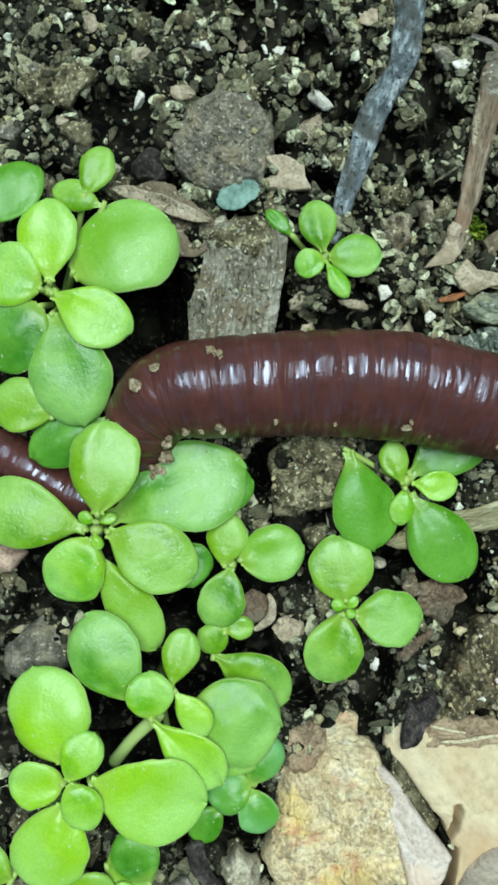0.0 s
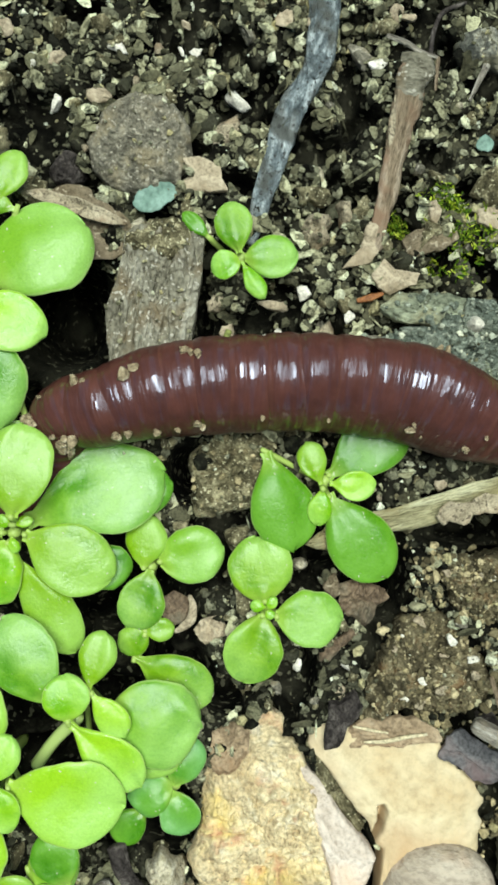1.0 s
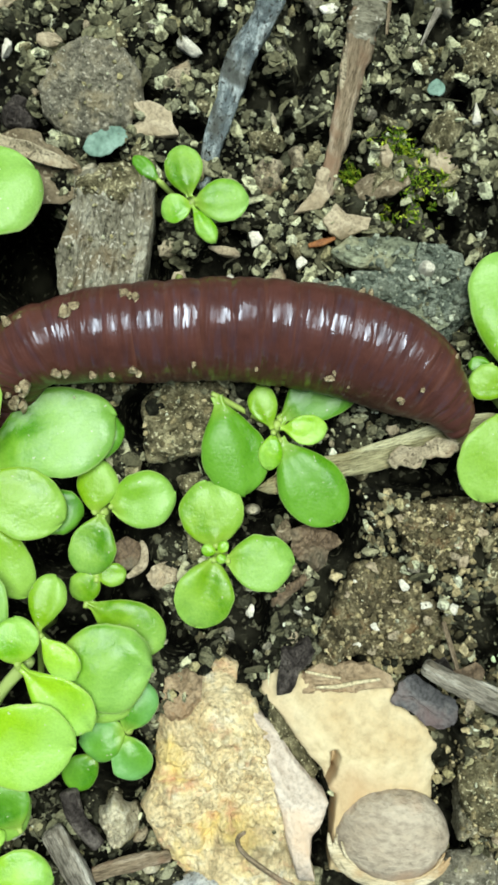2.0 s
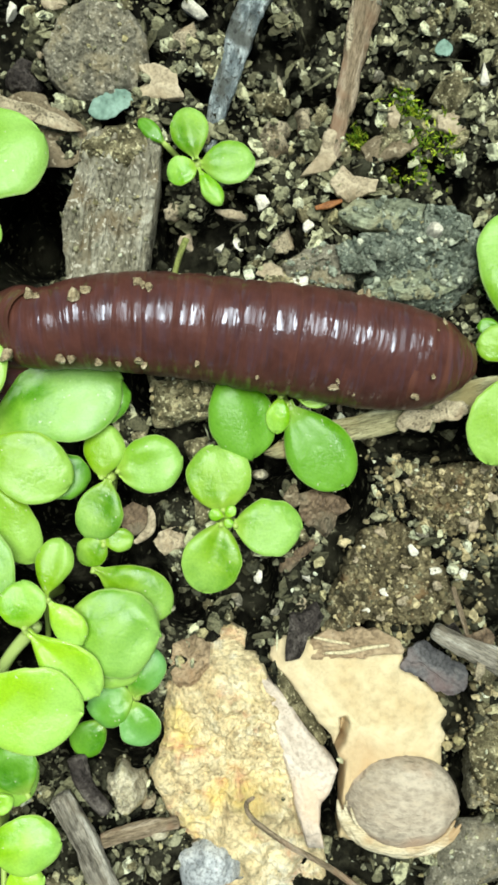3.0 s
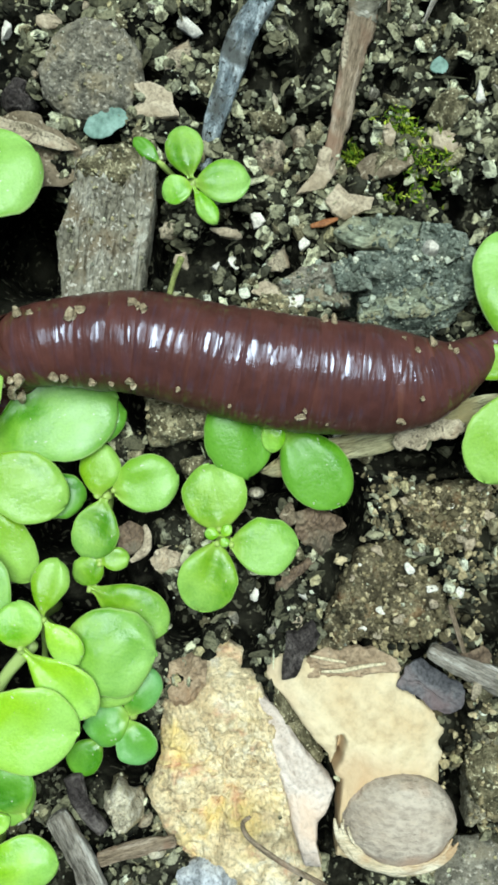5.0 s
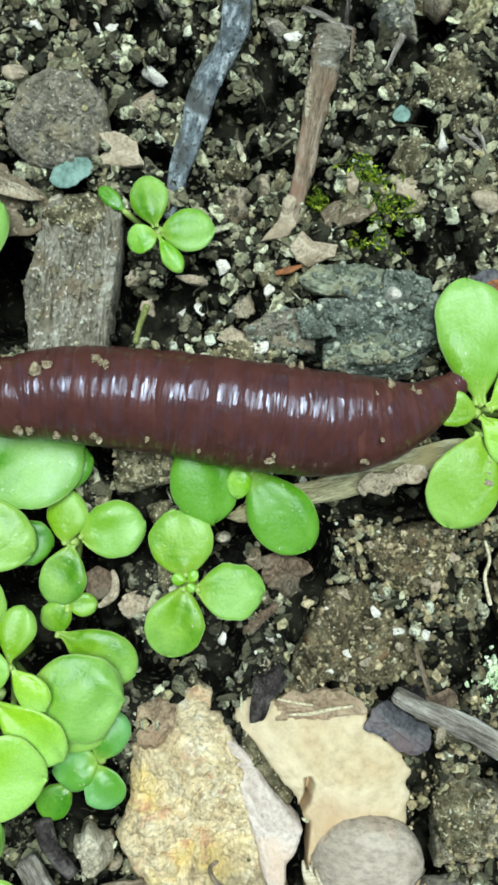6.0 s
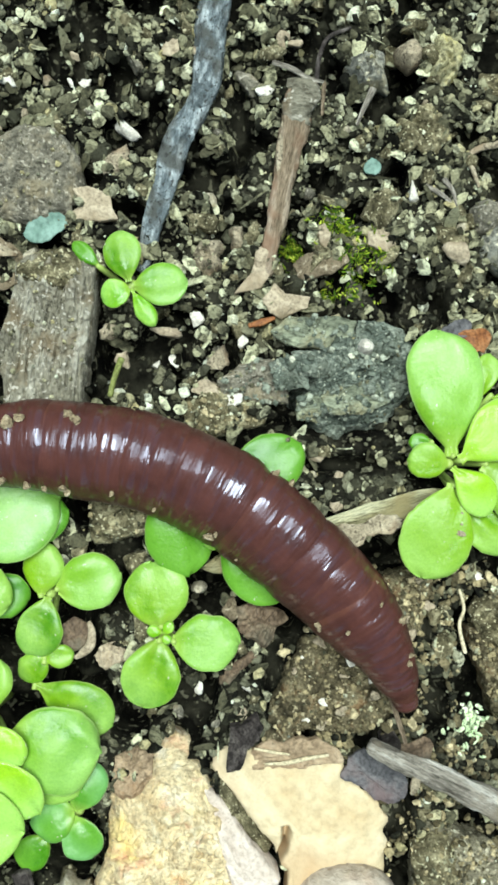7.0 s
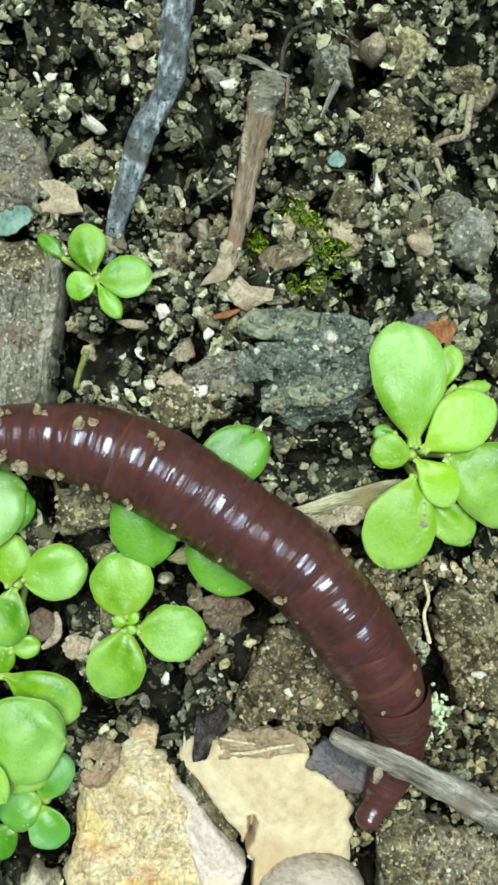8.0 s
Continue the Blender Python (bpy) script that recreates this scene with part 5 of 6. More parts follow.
rock('pinkish_clod', [(-1.3, -42.7), (0.8, -42.0), (2.3, -42.6), (2.1, -44.6), (1.0, -46.3), (-0.8, -47.1), (-1.5, -44.7)], -0.7, CRUST, 'pinkish-brown rough clod leaning on the tan stone', 'soil clod', 76, depth=2.0, bevel=0.4, relief=0.5, coarse=1.2, chips=6, slope=0.35, grain=0.12, ragged=0.25, steps=0.2, nt=140, nr=40)
rock('dark_chip', [(9.1, -39.9), (10.3, -39.7), (11.6, -39.0), (12.2, -40.1), (11.7, -41.2), (10.7, -41.8), (10.1, -43.9), (8.8, -44.2), (8.9, -41.8)], 0.3, DARK_CLOD, 'dark grey flat chip lying against the stones', 'chip', 77, depth=1.6, bevel=0.25, relief=0.35, coarse=1.4, chips=6, slope=0.35, grain=0.06, ragged=0.2, tilt=(0, 6), nt=140, nr=40)
rock('dark_violet_leaf', [(18.9, -44.8), (19.8, -43.0), (21.3, -42.4), (23.3, -43.4), (25.1, -44.7), (25.0, -46.1), (23.4, -47.4), (22.0, -46.8), (20.3, -45.3)], -0.6, DARK_LEAF, 'dark violet-grey dead leaf on soil', 'dry leaf', 78, depth=0.8, bevel=0.06, relief=0.3, coarse=2.2, chips=3, slope=0.25, grain=0.05, ragged=0.45, ridges=(-30, 0.2, 1.0, 3.0), nt=160, nr=44)
sheet('red_leaf_bit', (25.89, -42.45), 3.06, 2.26, 14, DEAD_LEAF, 'reddish-brown scrap of dead leaf', 'dry leaf', 79, lift=0.5, curl=0.3)
pale_stick = stick('grey_white_stick', [(21.00, -40.42), (23.51, -41.78), (26.41, -43.15), (30.76, -45.47), (36.09, -48.70)], [0.75, 0.95, 1.08, 1.31, 1.56], TWIG_PALE, 'weathered grey-white stick lying over the soil', 'stick', 80, heights=[4.4, 4.4, 4.3, 3.6, 2.2], flat=0.7, lumpy=0.16, n=60)
stick('side_stub', [(25.00, -43.01), (24.80, -43.78), (24.49, -44.60)], [0.35, 0.45, 0.2], HUSK, 'small tan side stub', '', 81, host=pale_stick, heights=[5.0, 5.1, 5.2], lumpy=0.2, sides=10, n=16)
slab('stick_prop', (23.5, -41.8), [(119, 0.85), (36, 0.9), (322, 0.85), (248, 0.9), (173, 0.85)], 3.4, DARK_CLOD, 'dark clod under the end of the stick', 'soil clod', 82, ragged=0.1)
stick('bent_stem', [(5.99, -54.78), (5.30, -55.41), (5.99, -56.74), (8.84, -58.88), (12.28, -60.89), (15.72, -63.39)], [0.18, 0.23, 0.25, 0.28, 0.3, 0.33], TWIG_BROWN, 'thin bent brown stem on the tan stone', 'stem', 83, heights=[3.9, 3.9, 3.9, 3.8, 3.6, 3.4], lumpy=0.05, sides=8)
stick('forked_stick', [(-11.04, -55.57), (-9.56, -57.85), (-8.07, -60.87), (-6.33, -65.41)], [1.1, 1.2, 1.15, 1.26], TWIG_PALE, 'pale brown stick with a blunt end', 'stick', 84, heights=0.6, flat=0.9, lumpy=0.16)
stick('grey_splinter', [(-7.31, -59.88), (-4.57, -58.99), (-0.56, -58.18)], [0.65, 0.75, 0.6], TWIG_BROWN, 'thin grey-brown splinter of wood', 'stick', 85, heights=0.5, flat=0.7, lumpy=0.14)
# Added dark piece; only brownish shade lies here, no stalk.
stick('shade_stalk', [(-9.55, -52.32), (-8.81, -54.84), (-6.82, -57.37)], [0.85, 0.75, 0.65], DARK_CLOD, 'dark brown stalk added in place of a patch of shade', 'stick', 86, heights=0.3, lumpy=0.12)
slab('pale_clod', (-5.55, -55.73), [(129, 2.11), (52, 1.97), (11, 1.85), (295, 2.01), (246, 1.96), (191, 1.86)], 1.8, PALE_STONE, 'pale tan crumbly clod of dry earth', 'soil clod', 87, ragged=0.25, lumps=2.2, grain=0.35)
slab('blue_stone', (2.15, -62.55), [(120, 2.27), (63, 2.14), (9, 2.86), (274, 2.18), (189, 2.96)], 1.9, PALE_BLUE, 'pale blue-grey stone at the foot of the tan stone', 'stone', 88, ragged=0.08)
slab('white_bit', (-2.50, -59.32), [(318, 1.02), (278, 0.75), (252, 0.69), (221, 0.85), (169, 1.10), (115, 0.86), (84, 0.70), (58, 0.74), (19, 1.01)], 1.6, PALE_STONE, 'small white stone bit', 'chip', 89, ragged=0.12)
slab('grey_flat_stone', (25.60, -61.69), [(123, 2.61), (88, 2.98), (5, 3.98), (273, 3.27), (173, 3.71)], 1.8, GREY_STONE, 'grey-brown flat stone sunk in soil', 'stone', 90, ragged=0.06, lumps=0.6)
slab('brown_flat_stone', (27.74, -53.97), [(110, 3.32), (8, 2.20), (281, 3.22), (222, 2.06), (184, 2.12)], 1.6, CLOD, 'brown flat earthy stone', 'stone', 91, ragged=0.06, lumps=0.7)
slab('grey_stone', (-23.68, -35.83), [(131, 2.30), (85, 3.24), (8, 2.94), (301, 2.77), (246, 3.10), (181, 2.87)], 2.2, GREY_STONE, 'grey flat stone among the seedlings', 'stone', 92, ragged=0.06, lumps=0.5)
slab('pinkish_stone', (-27.27, -27.57), [(94, 1.76), (44, 2.18), (322, 1.81), (288, 1.63), (181, 2.57)], 1.5, PINK_STONE, 'smooth pinkish-brown stone under the leaves', 'stone', 93, ragged=0.04, lumps=0.3, grain=0.02)
nut((19.4, -56.8), 5.1, 4.05, -6)
lichen((30.83, -40.99))

# packed, muddy earth between the loose grit
rock('packed_earth', OUTLINES['packed_earth'], -0.9, MUD, 'smooth brown packed earth with small stones set in it', 'soil', 141, bevel=0.9, relief=0.85, coarse=1.3, chips=7, slope=0.2, grain=0.22, ragged=0.6, steps=0.3)
rock('packed_earth', OUTLINES['packed_earth_2'], -0.9, MUD, 'damp brown packed earth beside the bark strip', 'soil', 142, bevel=0.9, relief=0.85, coarse=1.3, chips=7, slope=0.25, grain=0.24, ragged=0.6, steps=0.3)
rock('packed_earth', OUTLINES['packed_earth_3'], -0.9, MUD, 'dark brown packed earth with crumbs on it', 'soil', 143, bevel=0.9, relief=0.85, coarse=1.3, chips=7, slope=0.3, grain=0.24, ragged=0.6, steps=0.3)
rock('packed_earth', OUTLINES['packed_earth_4'], -1.9, PALE_MUD, 'greyish packed earth below the weathered stick', 'soil', 144, bevel=0.8, relief=0.85, coarse=1.3, chips=7, slope=0.2, grain=0.2, ragged=0.5, steps=0.3)
for k, (patch, (v, faces)) in enumerate(zip([ob for ob in bpy.data.objects if ob.name.startswith("packed_earth")], TOPS["packed_earth"])):
    set_in_stones(patch, v, faces, 9, 300 + k)

# moss
moss((19.34, 4.88), 1.51, 0.90, 40, 94)
moss((15.44, 3.15), 1.20, 1.00, 30, 95)
moss((21.82, 1.32), 1.91, 2.51, 50, 96)
moss((19.51, -1.17), 1.61, 0.80, 20, 97)

# single pebbles that stand out
pebbles_at([(-21.7, 19.9, 0.5), (-9.9, 18.1, 0.8), (-17.5, 16.8, 0.65), (-15.5, 13.2, 0.8), (0.6, 13.7, 1.15), (-4.4, 18.0, 0.5), (12.9, 17.0, 0.9), (-3.2, 17.9, 0.5), (26.3, 7.5, 0.75), (6.7, -3.5, 0.75), (4.5, -7.0, 0.7), (3.0, -7.5, 0.6), (9.9, -10.9, 0.75), (10.9, -5.4, 0.9), (10.9, -36.8, 0.85), (20.0, -34.3, 0.55), (6.4, -36.8, 0.45), (24.5, -36.4, 0.6), (16.0, -34.1, 0.4), (32.0, -27.2, 0.6), (35.3, -28.3, 0.75)], WHITE_STONE, "pale whitish chip of stone on dark soil", 51)
pebbles_at([(-20.0, 19.5, 0.8), (-15.3, 16.9, 1.1), (-22.1, 10.8, 0.6), (-11.5, 13.8, 1.3), (4.8, 20.7, 1.0), (14.6, 21.6, 0.9), (-1.0, 15.4, 0.55), (-3.9, 20.4, 0.5), (7.5, 20.9, 0.95), (15.8, 21.3, 0.9), (29.8, 1.9, 1.3), (4.0, -4.5, 1.0), (0.0, -7.0, 0.7), (7.4, -9.9, 1.0), (10.2, -39.3, 0.6), (17.5, -32.8, 0.75), (25.5, -31.9, 0.9), (17.3, -15.8, 0.85), (19.3, -17.8, 0.6), (19.0, -20.4, 0.7), (27.3, -29.7, 0.55), (35.5, -37.0, 1.0)], FLAKE, "tan angular pebble on dark soil", 52)
pebbles_at([(-24.4, 15.4, 0.9), (-26.7, 10.2, 1.1), (-2.4, 15.1, 0.6), (1.5, 19.6, 1.0), (12.1, 17.5, 1.3), (36.5, 4.9, 0.9), (4.5, -38.8, 0.7), (7.9, -39.8, 0.6), (21.0, -32.8, 0.6), (24.0, -29.3, 0.7)], GREY_STONE, "grey flake of stone on dark soil", 53)
pebbles_at([(27.5, 15.9, 0.45), (28.8, 4.4, 0.5), (19.0, -38.9, 0.5), (22.2, -37.4, 0.4), (19.3, -38.7, 0.45), (-1.0, -4.5, 1.2), (8.7, -6.9, 1.2), (10.9, -8.4, 1.2), (-0.3, 10.9, 1.6)], HUSK, "ochre-brown crumb of earth on dark soil", 54)
strew_pebbles(110)
sprinkle("stone_dust", [("slate_rock", 90), ("bark_chunk", 90), ("bark_lump", 40), ("round_stone", 60), ("brown_earth_clod", 120), ("tan_stone", 40), ("brown_clod", 120), ("slate_ledge", 30), ("tan_lump", 30), ("grey_lump", 30), ("grey_clod", 40), ("brown_flat_stone", 60), ("grey_flat_stone", 60), ("packed_earth", 110)], GRIT, "fine pale grit lying on the stones and bark", "grit", 61)
sprinkle("earth_crumbs", [("packed_earth", 520), ("brown_clod", 100), ("brown_earth_clod", 90), ("brown_flat_stone", 60)], EARTH, "brown crumbs of earth on the packed soil", "soil crumbs", 62, 0.12, 0.52)
sprinkle("slate_chips", [("slate_rock", 260), ("plate", 60), ("slate_ledge", 90)], SLATE_BITS, "small grey-green chips lying on the layered rock", "stone chips", 63, 0.12, 0.55)


# ---- plants ----
def leaf_mesh(length, width, drop, mat, cup=0.10, thick=0.85, point=0.10, seed=0, neck=0.2):
    """A fleshy spoon-shaped leaf along +x from its base: lens-thick, gently dished, uneven in outline, tip bent down by drop."""
    nu, nv = 30, 17
    rs = np.random.RandomState(seed * 13 + 5)
    u = (1 - np.cos(np.linspace(0, np.pi, nu))) / 2
    v = np.sin(np.linspace(-np.pi / 2, np.pi / 2, nv))
    wide = float(np.interp(width / length, [0.55, 0.82], [0.62, 0.53])) + rs.uniform(-0.03, 0.03)
    half = np.where(u < wide, np.sin(np.pi / 2 * np.clip(u / wide, 0, 1)) ** (float(np.interp(width / length, [0.55, 0.74, 0.9], [1.25, 0.92, 0.5])) + rs.uniform(-0.06, 0.06)), np.sqrt(np.maximum(1 - (np.maximum(u - wide, 0) / (1 - wide)) ** rs.uniform(2.1, 2.6), 0)))
    half = half * (1 - point * np.maximum(u - 0.72, 0) / 0.28)
    half = np.maximum(half, neck * (1 - u) ** 2) * width / 2
    half[-1] = 0.02
    uu, vv = np.meshgrid(u, v, indexing="ij")
    side = np.sign(vv) * np.abs(vv) ** 0.3
    rim = np.stack([uu * 5, side * 2, 0 * uu], -1).reshape(-1, 3)
    wob = 1 + 0.06 * value_noise(rim + seed * 3.7, seed).reshape(uu.shape) + 0.022 * value_noise(rim * (3.2, 1, 1) + seed * 1.9, seed + 3).reshape(uu.shape)
    x = uu * length * (1 + 0.02 * value_noise(rim * (1, 1.5, 1) + seed, seed + 8).reshape(uu.shape) * uu)
    y = vv * half[:, None] * wob + rs.uniform(-0.05, 0.05) * width * np.sin(uu * np.pi)
    z = cup * width * (vv ** 2) * half[:, None] / (width / 2) - drop * uu ** 2 + 0.05 * width * np.sin(uu * np.pi)
    z = z + rs.uniform(-0.06, 0.06) * y + 0.045 * width * value_noise(np.stack([uu * 2.4, vv * 1.7, 0 * uu + seed], -1).reshape(-1, 3) + seed, seed).reshape(uu.shape)
    t = thick * np.sqrt(np.maximum(1 - np.abs(vv) ** 3.5, 0)) * np.clip(half[:, None] / (width * 0.28), 0.25, 1) / 2
    t[:, 0] = t[:, -1] = 0.02
    top, bot = np.stack([x, y, z + t], -1).reshape(-1, 3), np.stack([x, y, z - t], -1).reshape(-1, 3)
    f, n = grid_faces(nu, nv), nu * nv
    rim = list(range(nv)) + [k * nv + nv - 1 for k in range(1, nu)] + [n - 1 - k for k in range(1, nv)] + [k * nv for k in range(nu - 2, 0, -1)]
    wall = [(a, b, b + n, a + n) for a, b in zip(rim, rim[1:] + rim[:1])]
    uv = np.stack([uu.ravel(), (vv.ravel() + 1) / 2], -1)
    return mesh_of("leaf", np.concatenate([top, bot]), [*f[:, ::-1].tolist(), *(f + n).tolist(), *wall], mat, uv=np.concatenate([uv, uv]))


def plant(at, level, label, leaves, scars=(), branch=()):
    """A succulent seedling: leaves as (base x, y, tip x, y, width, height over the node's level, material, drop, roll)."""
    z0 = ground_at(*at)
    root = new("succulent_seedling")
    root.location = (at[0] * MM, at[1] * MM, z0 * MM)
    tagged(root, label, "succulent plant", "succulent seedlings")
    v, f = tube([(0.3, -0.2, -1.5), (0.1, 0.1, (level - z0) * 0.5), (0, 0, level - z0 - 0.25)], [0.55, 0.5, 0.62], 3, 10, 12, 0.05)
    part("stem", mesh_of("stem", v, f, STEM), root)
    if branch:
        v, f = tube(np.array(branch) - (at[0], at[1], z0), [0.6, 0.55, 0.6], 4, 12, 20, 0.05)
        part("stem", mesh_of("stem", v, f, PALE_STEM), root, "thick whitish-green side stem")
    for k, (bx, by, tx, ty, width, lift, mat, drop, roll) in enumerate(leaves):
        length = math.hypot(tx - bx, ty - by)
        fold = 0.05 if mat in (YOUNG, BLUISH) else 0.03
        me = leaf_mesh(length, width, drop, mat, seed=k + int(abs(at[0] * 10)), thick=min(1.1, 0.35 + width * 0.09), cup=fold * (-0.8 + 2.6 * ((k * 7) % 5) / 4))
        ob = part("leaf", me, root, at=(bx - at[0], by - at[1], level + lift - z0))
        ob.rotation_euler = Euler((radians(roll), 0, math.atan2(ty - by, tx - bx)))
        gap = math.hypot(bx - at[0], by - at[1])
        if gap > 0.5:
            a, b = np.array([0, 0, (level - z0) * 0.4]), np.array([bx - at[0], by - at[1], level + lift - z0])
            b = b + (b - a) / np.linalg.norm(b - a) * 0.5
            v, f = tube([a, (a + b) / 2 + (0, 0, -0.6), b], [0.3, 0.26, 0.3], k, 8, 8, 0.04)
            stalk = part("leaf_stalk", mesh_of("leaf_stalk", v, f, STEM), ob)
            stalk.matrix_basis = ob.matrix_basis.inverted()
        for leaf, u, v, size in scars:
            if leaf == k:
                skin = BVHTree.FromPolygons([w.co for w in me.vertices], [q.vertices for q in me.polygons])
                spot = skin.ray_cast((u * length * MM, v * width / 2 * MM, 0.02), (0, 0, -1))[0]
                v2, f2 = pebble_shape(40, True)
                scar = part("scar", mesh_of("scar", v2 * (size, size * 1.5, size * 0.25), f2, HUSK), ob, "dry brown scar on the leaf")
                scar.location = spot
    return root


plant((-22.46, -4.42), 2.7, 'bright green succulent seedling with large rounded leaves', [
    (-20.55, -2.99, -12.05, 1.36, 8.22, -0.6, FROSTED, 0.3, -8),
    (-22.22, -3.95, -22.51, 3.09, 5.10, 0.6, YOUNG, 0.4, 0),
    (-22.03, -4.87, -15.42, -7.92, 5.02, 0.5, YOUNG, 0.5, -6),
    (-22.10, -6.50, -19.31, -15.92, 6.89, 0.0, FROSTED, 0.7, 0),
    (-28.22, 0.69, -23.56, 6.01, 4.48, -0.2, SHADY, 0.5, 0),
    (-18.05, 2.69, -22.34, 4.20, 2.74, -0.4, GREEN, 0.5, 0),
    (-19.65, 3.30, -17.83, 7.71, 2.93, -0.3, GREEN, 0.3, 0),
    (-23.02, -4.48, -28.28, -2.62, 5.41, 0.3, YOUNG, 0.4, 0),
    (-23.03, -5.86, -27.50, -10.82, 6.21, 0.1, SHADY, 0.6, 0),
    (-22.11, -14.95, -27.21, -13.37, 4.51, -0.8, GREEN, 0.5, 0),
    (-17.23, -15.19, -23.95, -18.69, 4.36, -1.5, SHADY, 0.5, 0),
])
plant((-18.38, -24.77), 1.5, "bright green succulent seedling over the worm's hind end", [
    (-17.82, -23.15, -17.03, -15.39, 5.98, 3.0, GREEN, 0.4, 0),
    (-17.33, -23.85, -5.52, -19.37, 7.86, -0.7, FROSTED, 0.6, 0),
    (-17.26, -24.79, -9.78, -28.35, 5.98, 0.5, GREEN, 0.5, -6),
    (-18.63, -25.48, -21.51, -30.47, 5.41, 0.2, YOUNG, 0.5, 0),
    (-19.18, -24.71, -28.89, -22.42, 6.03, -0.2, GREEN, 0.6, 0),
    (-18.41, -26.51, -12.94, -35.24, 4.36, -0.4, GREEN, 0.8, 0),
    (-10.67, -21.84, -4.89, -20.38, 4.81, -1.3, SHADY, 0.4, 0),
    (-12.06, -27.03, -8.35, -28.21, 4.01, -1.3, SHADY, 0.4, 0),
    (-18.31, -23.98, -19.75, -23.38, 1.17, 0.6, YOUNG, 0.1, 0),
    (-18.12, -23.98, -16.51, -23.48, 1.08, 0.6, YOUNG, 0.1, 0),
    (-18.29, -24.94, -17.89, -26.36, 1.08, 0.7, YOUNG, 0.1, 0),
])
plant((-6.73, -27.85), -0.2, 'small green succulent seedling with five leaves', [
    (-7.23, -27.81, -6.97, -23.27, 3.61, 0.3, GREEN, 0.3, 0),
    (-5.90, -27.32, -0.33, -25.95, 5.12, 0.2, FROSTED, 0.3, 0),
    (-6.73, -27.98, -8.22, -33.37, 4.12, 0.2, GREEN, 0.4, 0),
    (-7.14, -33.15, -9.18, -35.35, 2.72, -0.2, GREEN, 0.2, 0),
    (-7.13, -33.53, -4.55, -33.11, 2.11, -0.1, GREEN, 0.2, 0),
    (-8.08, -35.81, -1.32, -39.75, 4.66, -0.5, GREEN, 0.4, 0),
])
plant((-13.24, -39.24), 2.8, 'crowded yellow-green succulent seedling', [
    (-14.33, -39.10, -19.04, -31.86, 6.02, 0.0, FROSTED, 0.5, 0),
    (-11.64, -37.74, -10.30, -32.87, 3.19, 0.2, GREEN, 0.3, 0),
    (-13.18, -40.16, -13.52, -36.29, 3.94, 0.7, YOUNG, 0.2, 0),
    (-11.33, -37.93, -8.44, -41.71, 2.80, 0.5, YOUNG, 0.3, 0),
    (-13.21, -40.54, -7.22, -46.23, 4.46, 0.1, YOUNG, 0.7, 0),
    (-9.94, -40.01, -2.06, -41.50, 7.67, -1.1, FROSTED, 0.5, 0),
    (-11.78, -42.90, -3.90, -44.82, 3.99, -2.2, GREEN, 0.5, 0),
], branch=[(-12.49, -40.25, 1.6), (-14.84, -42.85, 0.2), (-16.86, -45.77, -1.6)])
plant((-19.80, -45.59), 3.5, 'bright yellow-green succulent seedling with broad leaves', [
    (-20.46, -43.97, -23.16, -36.15, 7.0, -0.2, YOUNG, 0.5, 0),
    (-20.03, -45.27, -17.77, -41.32, 3.53, 0.6, YOUNG, 0.2, 0),
    (-20.37, -45.61, -24.84, -45.45, 4.03, 0.2, YOUNG, 0.3, 0),
    (-19.84, -45.46, -17.92, -49.30, 3.53, 0.6, YOUNG, 0.2, 0),
    (-18.15, -45.68, -8.53, -47.53, 7.60, 0.0, YOUNG, 0.6, 0),
    (-20.37, -47.39, -22.61, -54.75, 6.45, 0.0, YOUNG, 0.5, 0),
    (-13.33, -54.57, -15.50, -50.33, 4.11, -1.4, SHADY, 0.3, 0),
    (-21.54, -55.97, -16.30, -54.91, 3.43, -1.5, GREEN, 0.3, 0),
    (-24.79, -54.30, -28.60, -51.44, 3.89, -1.0, GREEN, 0.3, 0),
])
plant((-4.56, -47.27), -0.4, 'bluish-green seedling with small plump round leaves', [
    (-4.52, -46.99, -2.71, -42.81, 3.62, 0.2, BLUISH, 0.3, 0),
    (-4.63, -47.02, -8.57, -47.83, 3.91, 0.4, BLUISH, 0.3, 0),
    (-4.71, -47.45, -3.06, -51.23, 3.62, 0.3, BLUISH, 0.3, 0),
    (-7.15, -49.28, -9.60, -52.39, 3.14, -0.5, SHADY, 0.3, 0),
])
plant((8.45, -20.23), 0.6, 'green succulent seedling beside the bark strip', [
    (8.16, -20.42, 6.81, -16.71, 2.58, 0.4, GREEN, 0.2, 0),
    (8.76, -19.77, 15.89, -14.77, 5.42, -0.6, SHADY, 0.2, 0),
    (8.83, -20.30, 12.88, -20.44, 2.67, 0.5, YOUNG, 0.2, 0),
    (8.24, -20.70, 7.80, -23.94, 2.17, 0.6, YOUNG, 0.2, 0),
    (8.76, -21.32, 14.07, -28.66, 5.79, 0.0, SHADY, 0.4, 0),
    (3.30, -17.60, 5.80, -26.30, 5.70, 0.3, SHADY, 0.3, 0),
])
plant((3.51, -31.21), 0.5, 'small three-leaved green succulent seedling', [
    (3.32, -30.68, 2.43, -24.99, 5.68, 0.2, GREEN, 0.3, 0),
    (4.24, -31.85, 10.19, -32.28, 4.98, 0.2, FROSTED, 0.3, 0),
    (3.16, -31.78, 1.49, -37.81, 5.08, 0.1, GREEN, 0.4, 0),
    (3.40, -31.14, 2.02, -30.85, 1.09, 0.4, YOUNG, 0.0, 0),
    (3.49, -31.21, 4.26, -30.22, 0.99, 0.5, YOUNG, 0.0, 0),
    (3.39, -31.41, 4.10, -31.99, 0.89, 0.5, YOUNG, 0.0, 0),
])
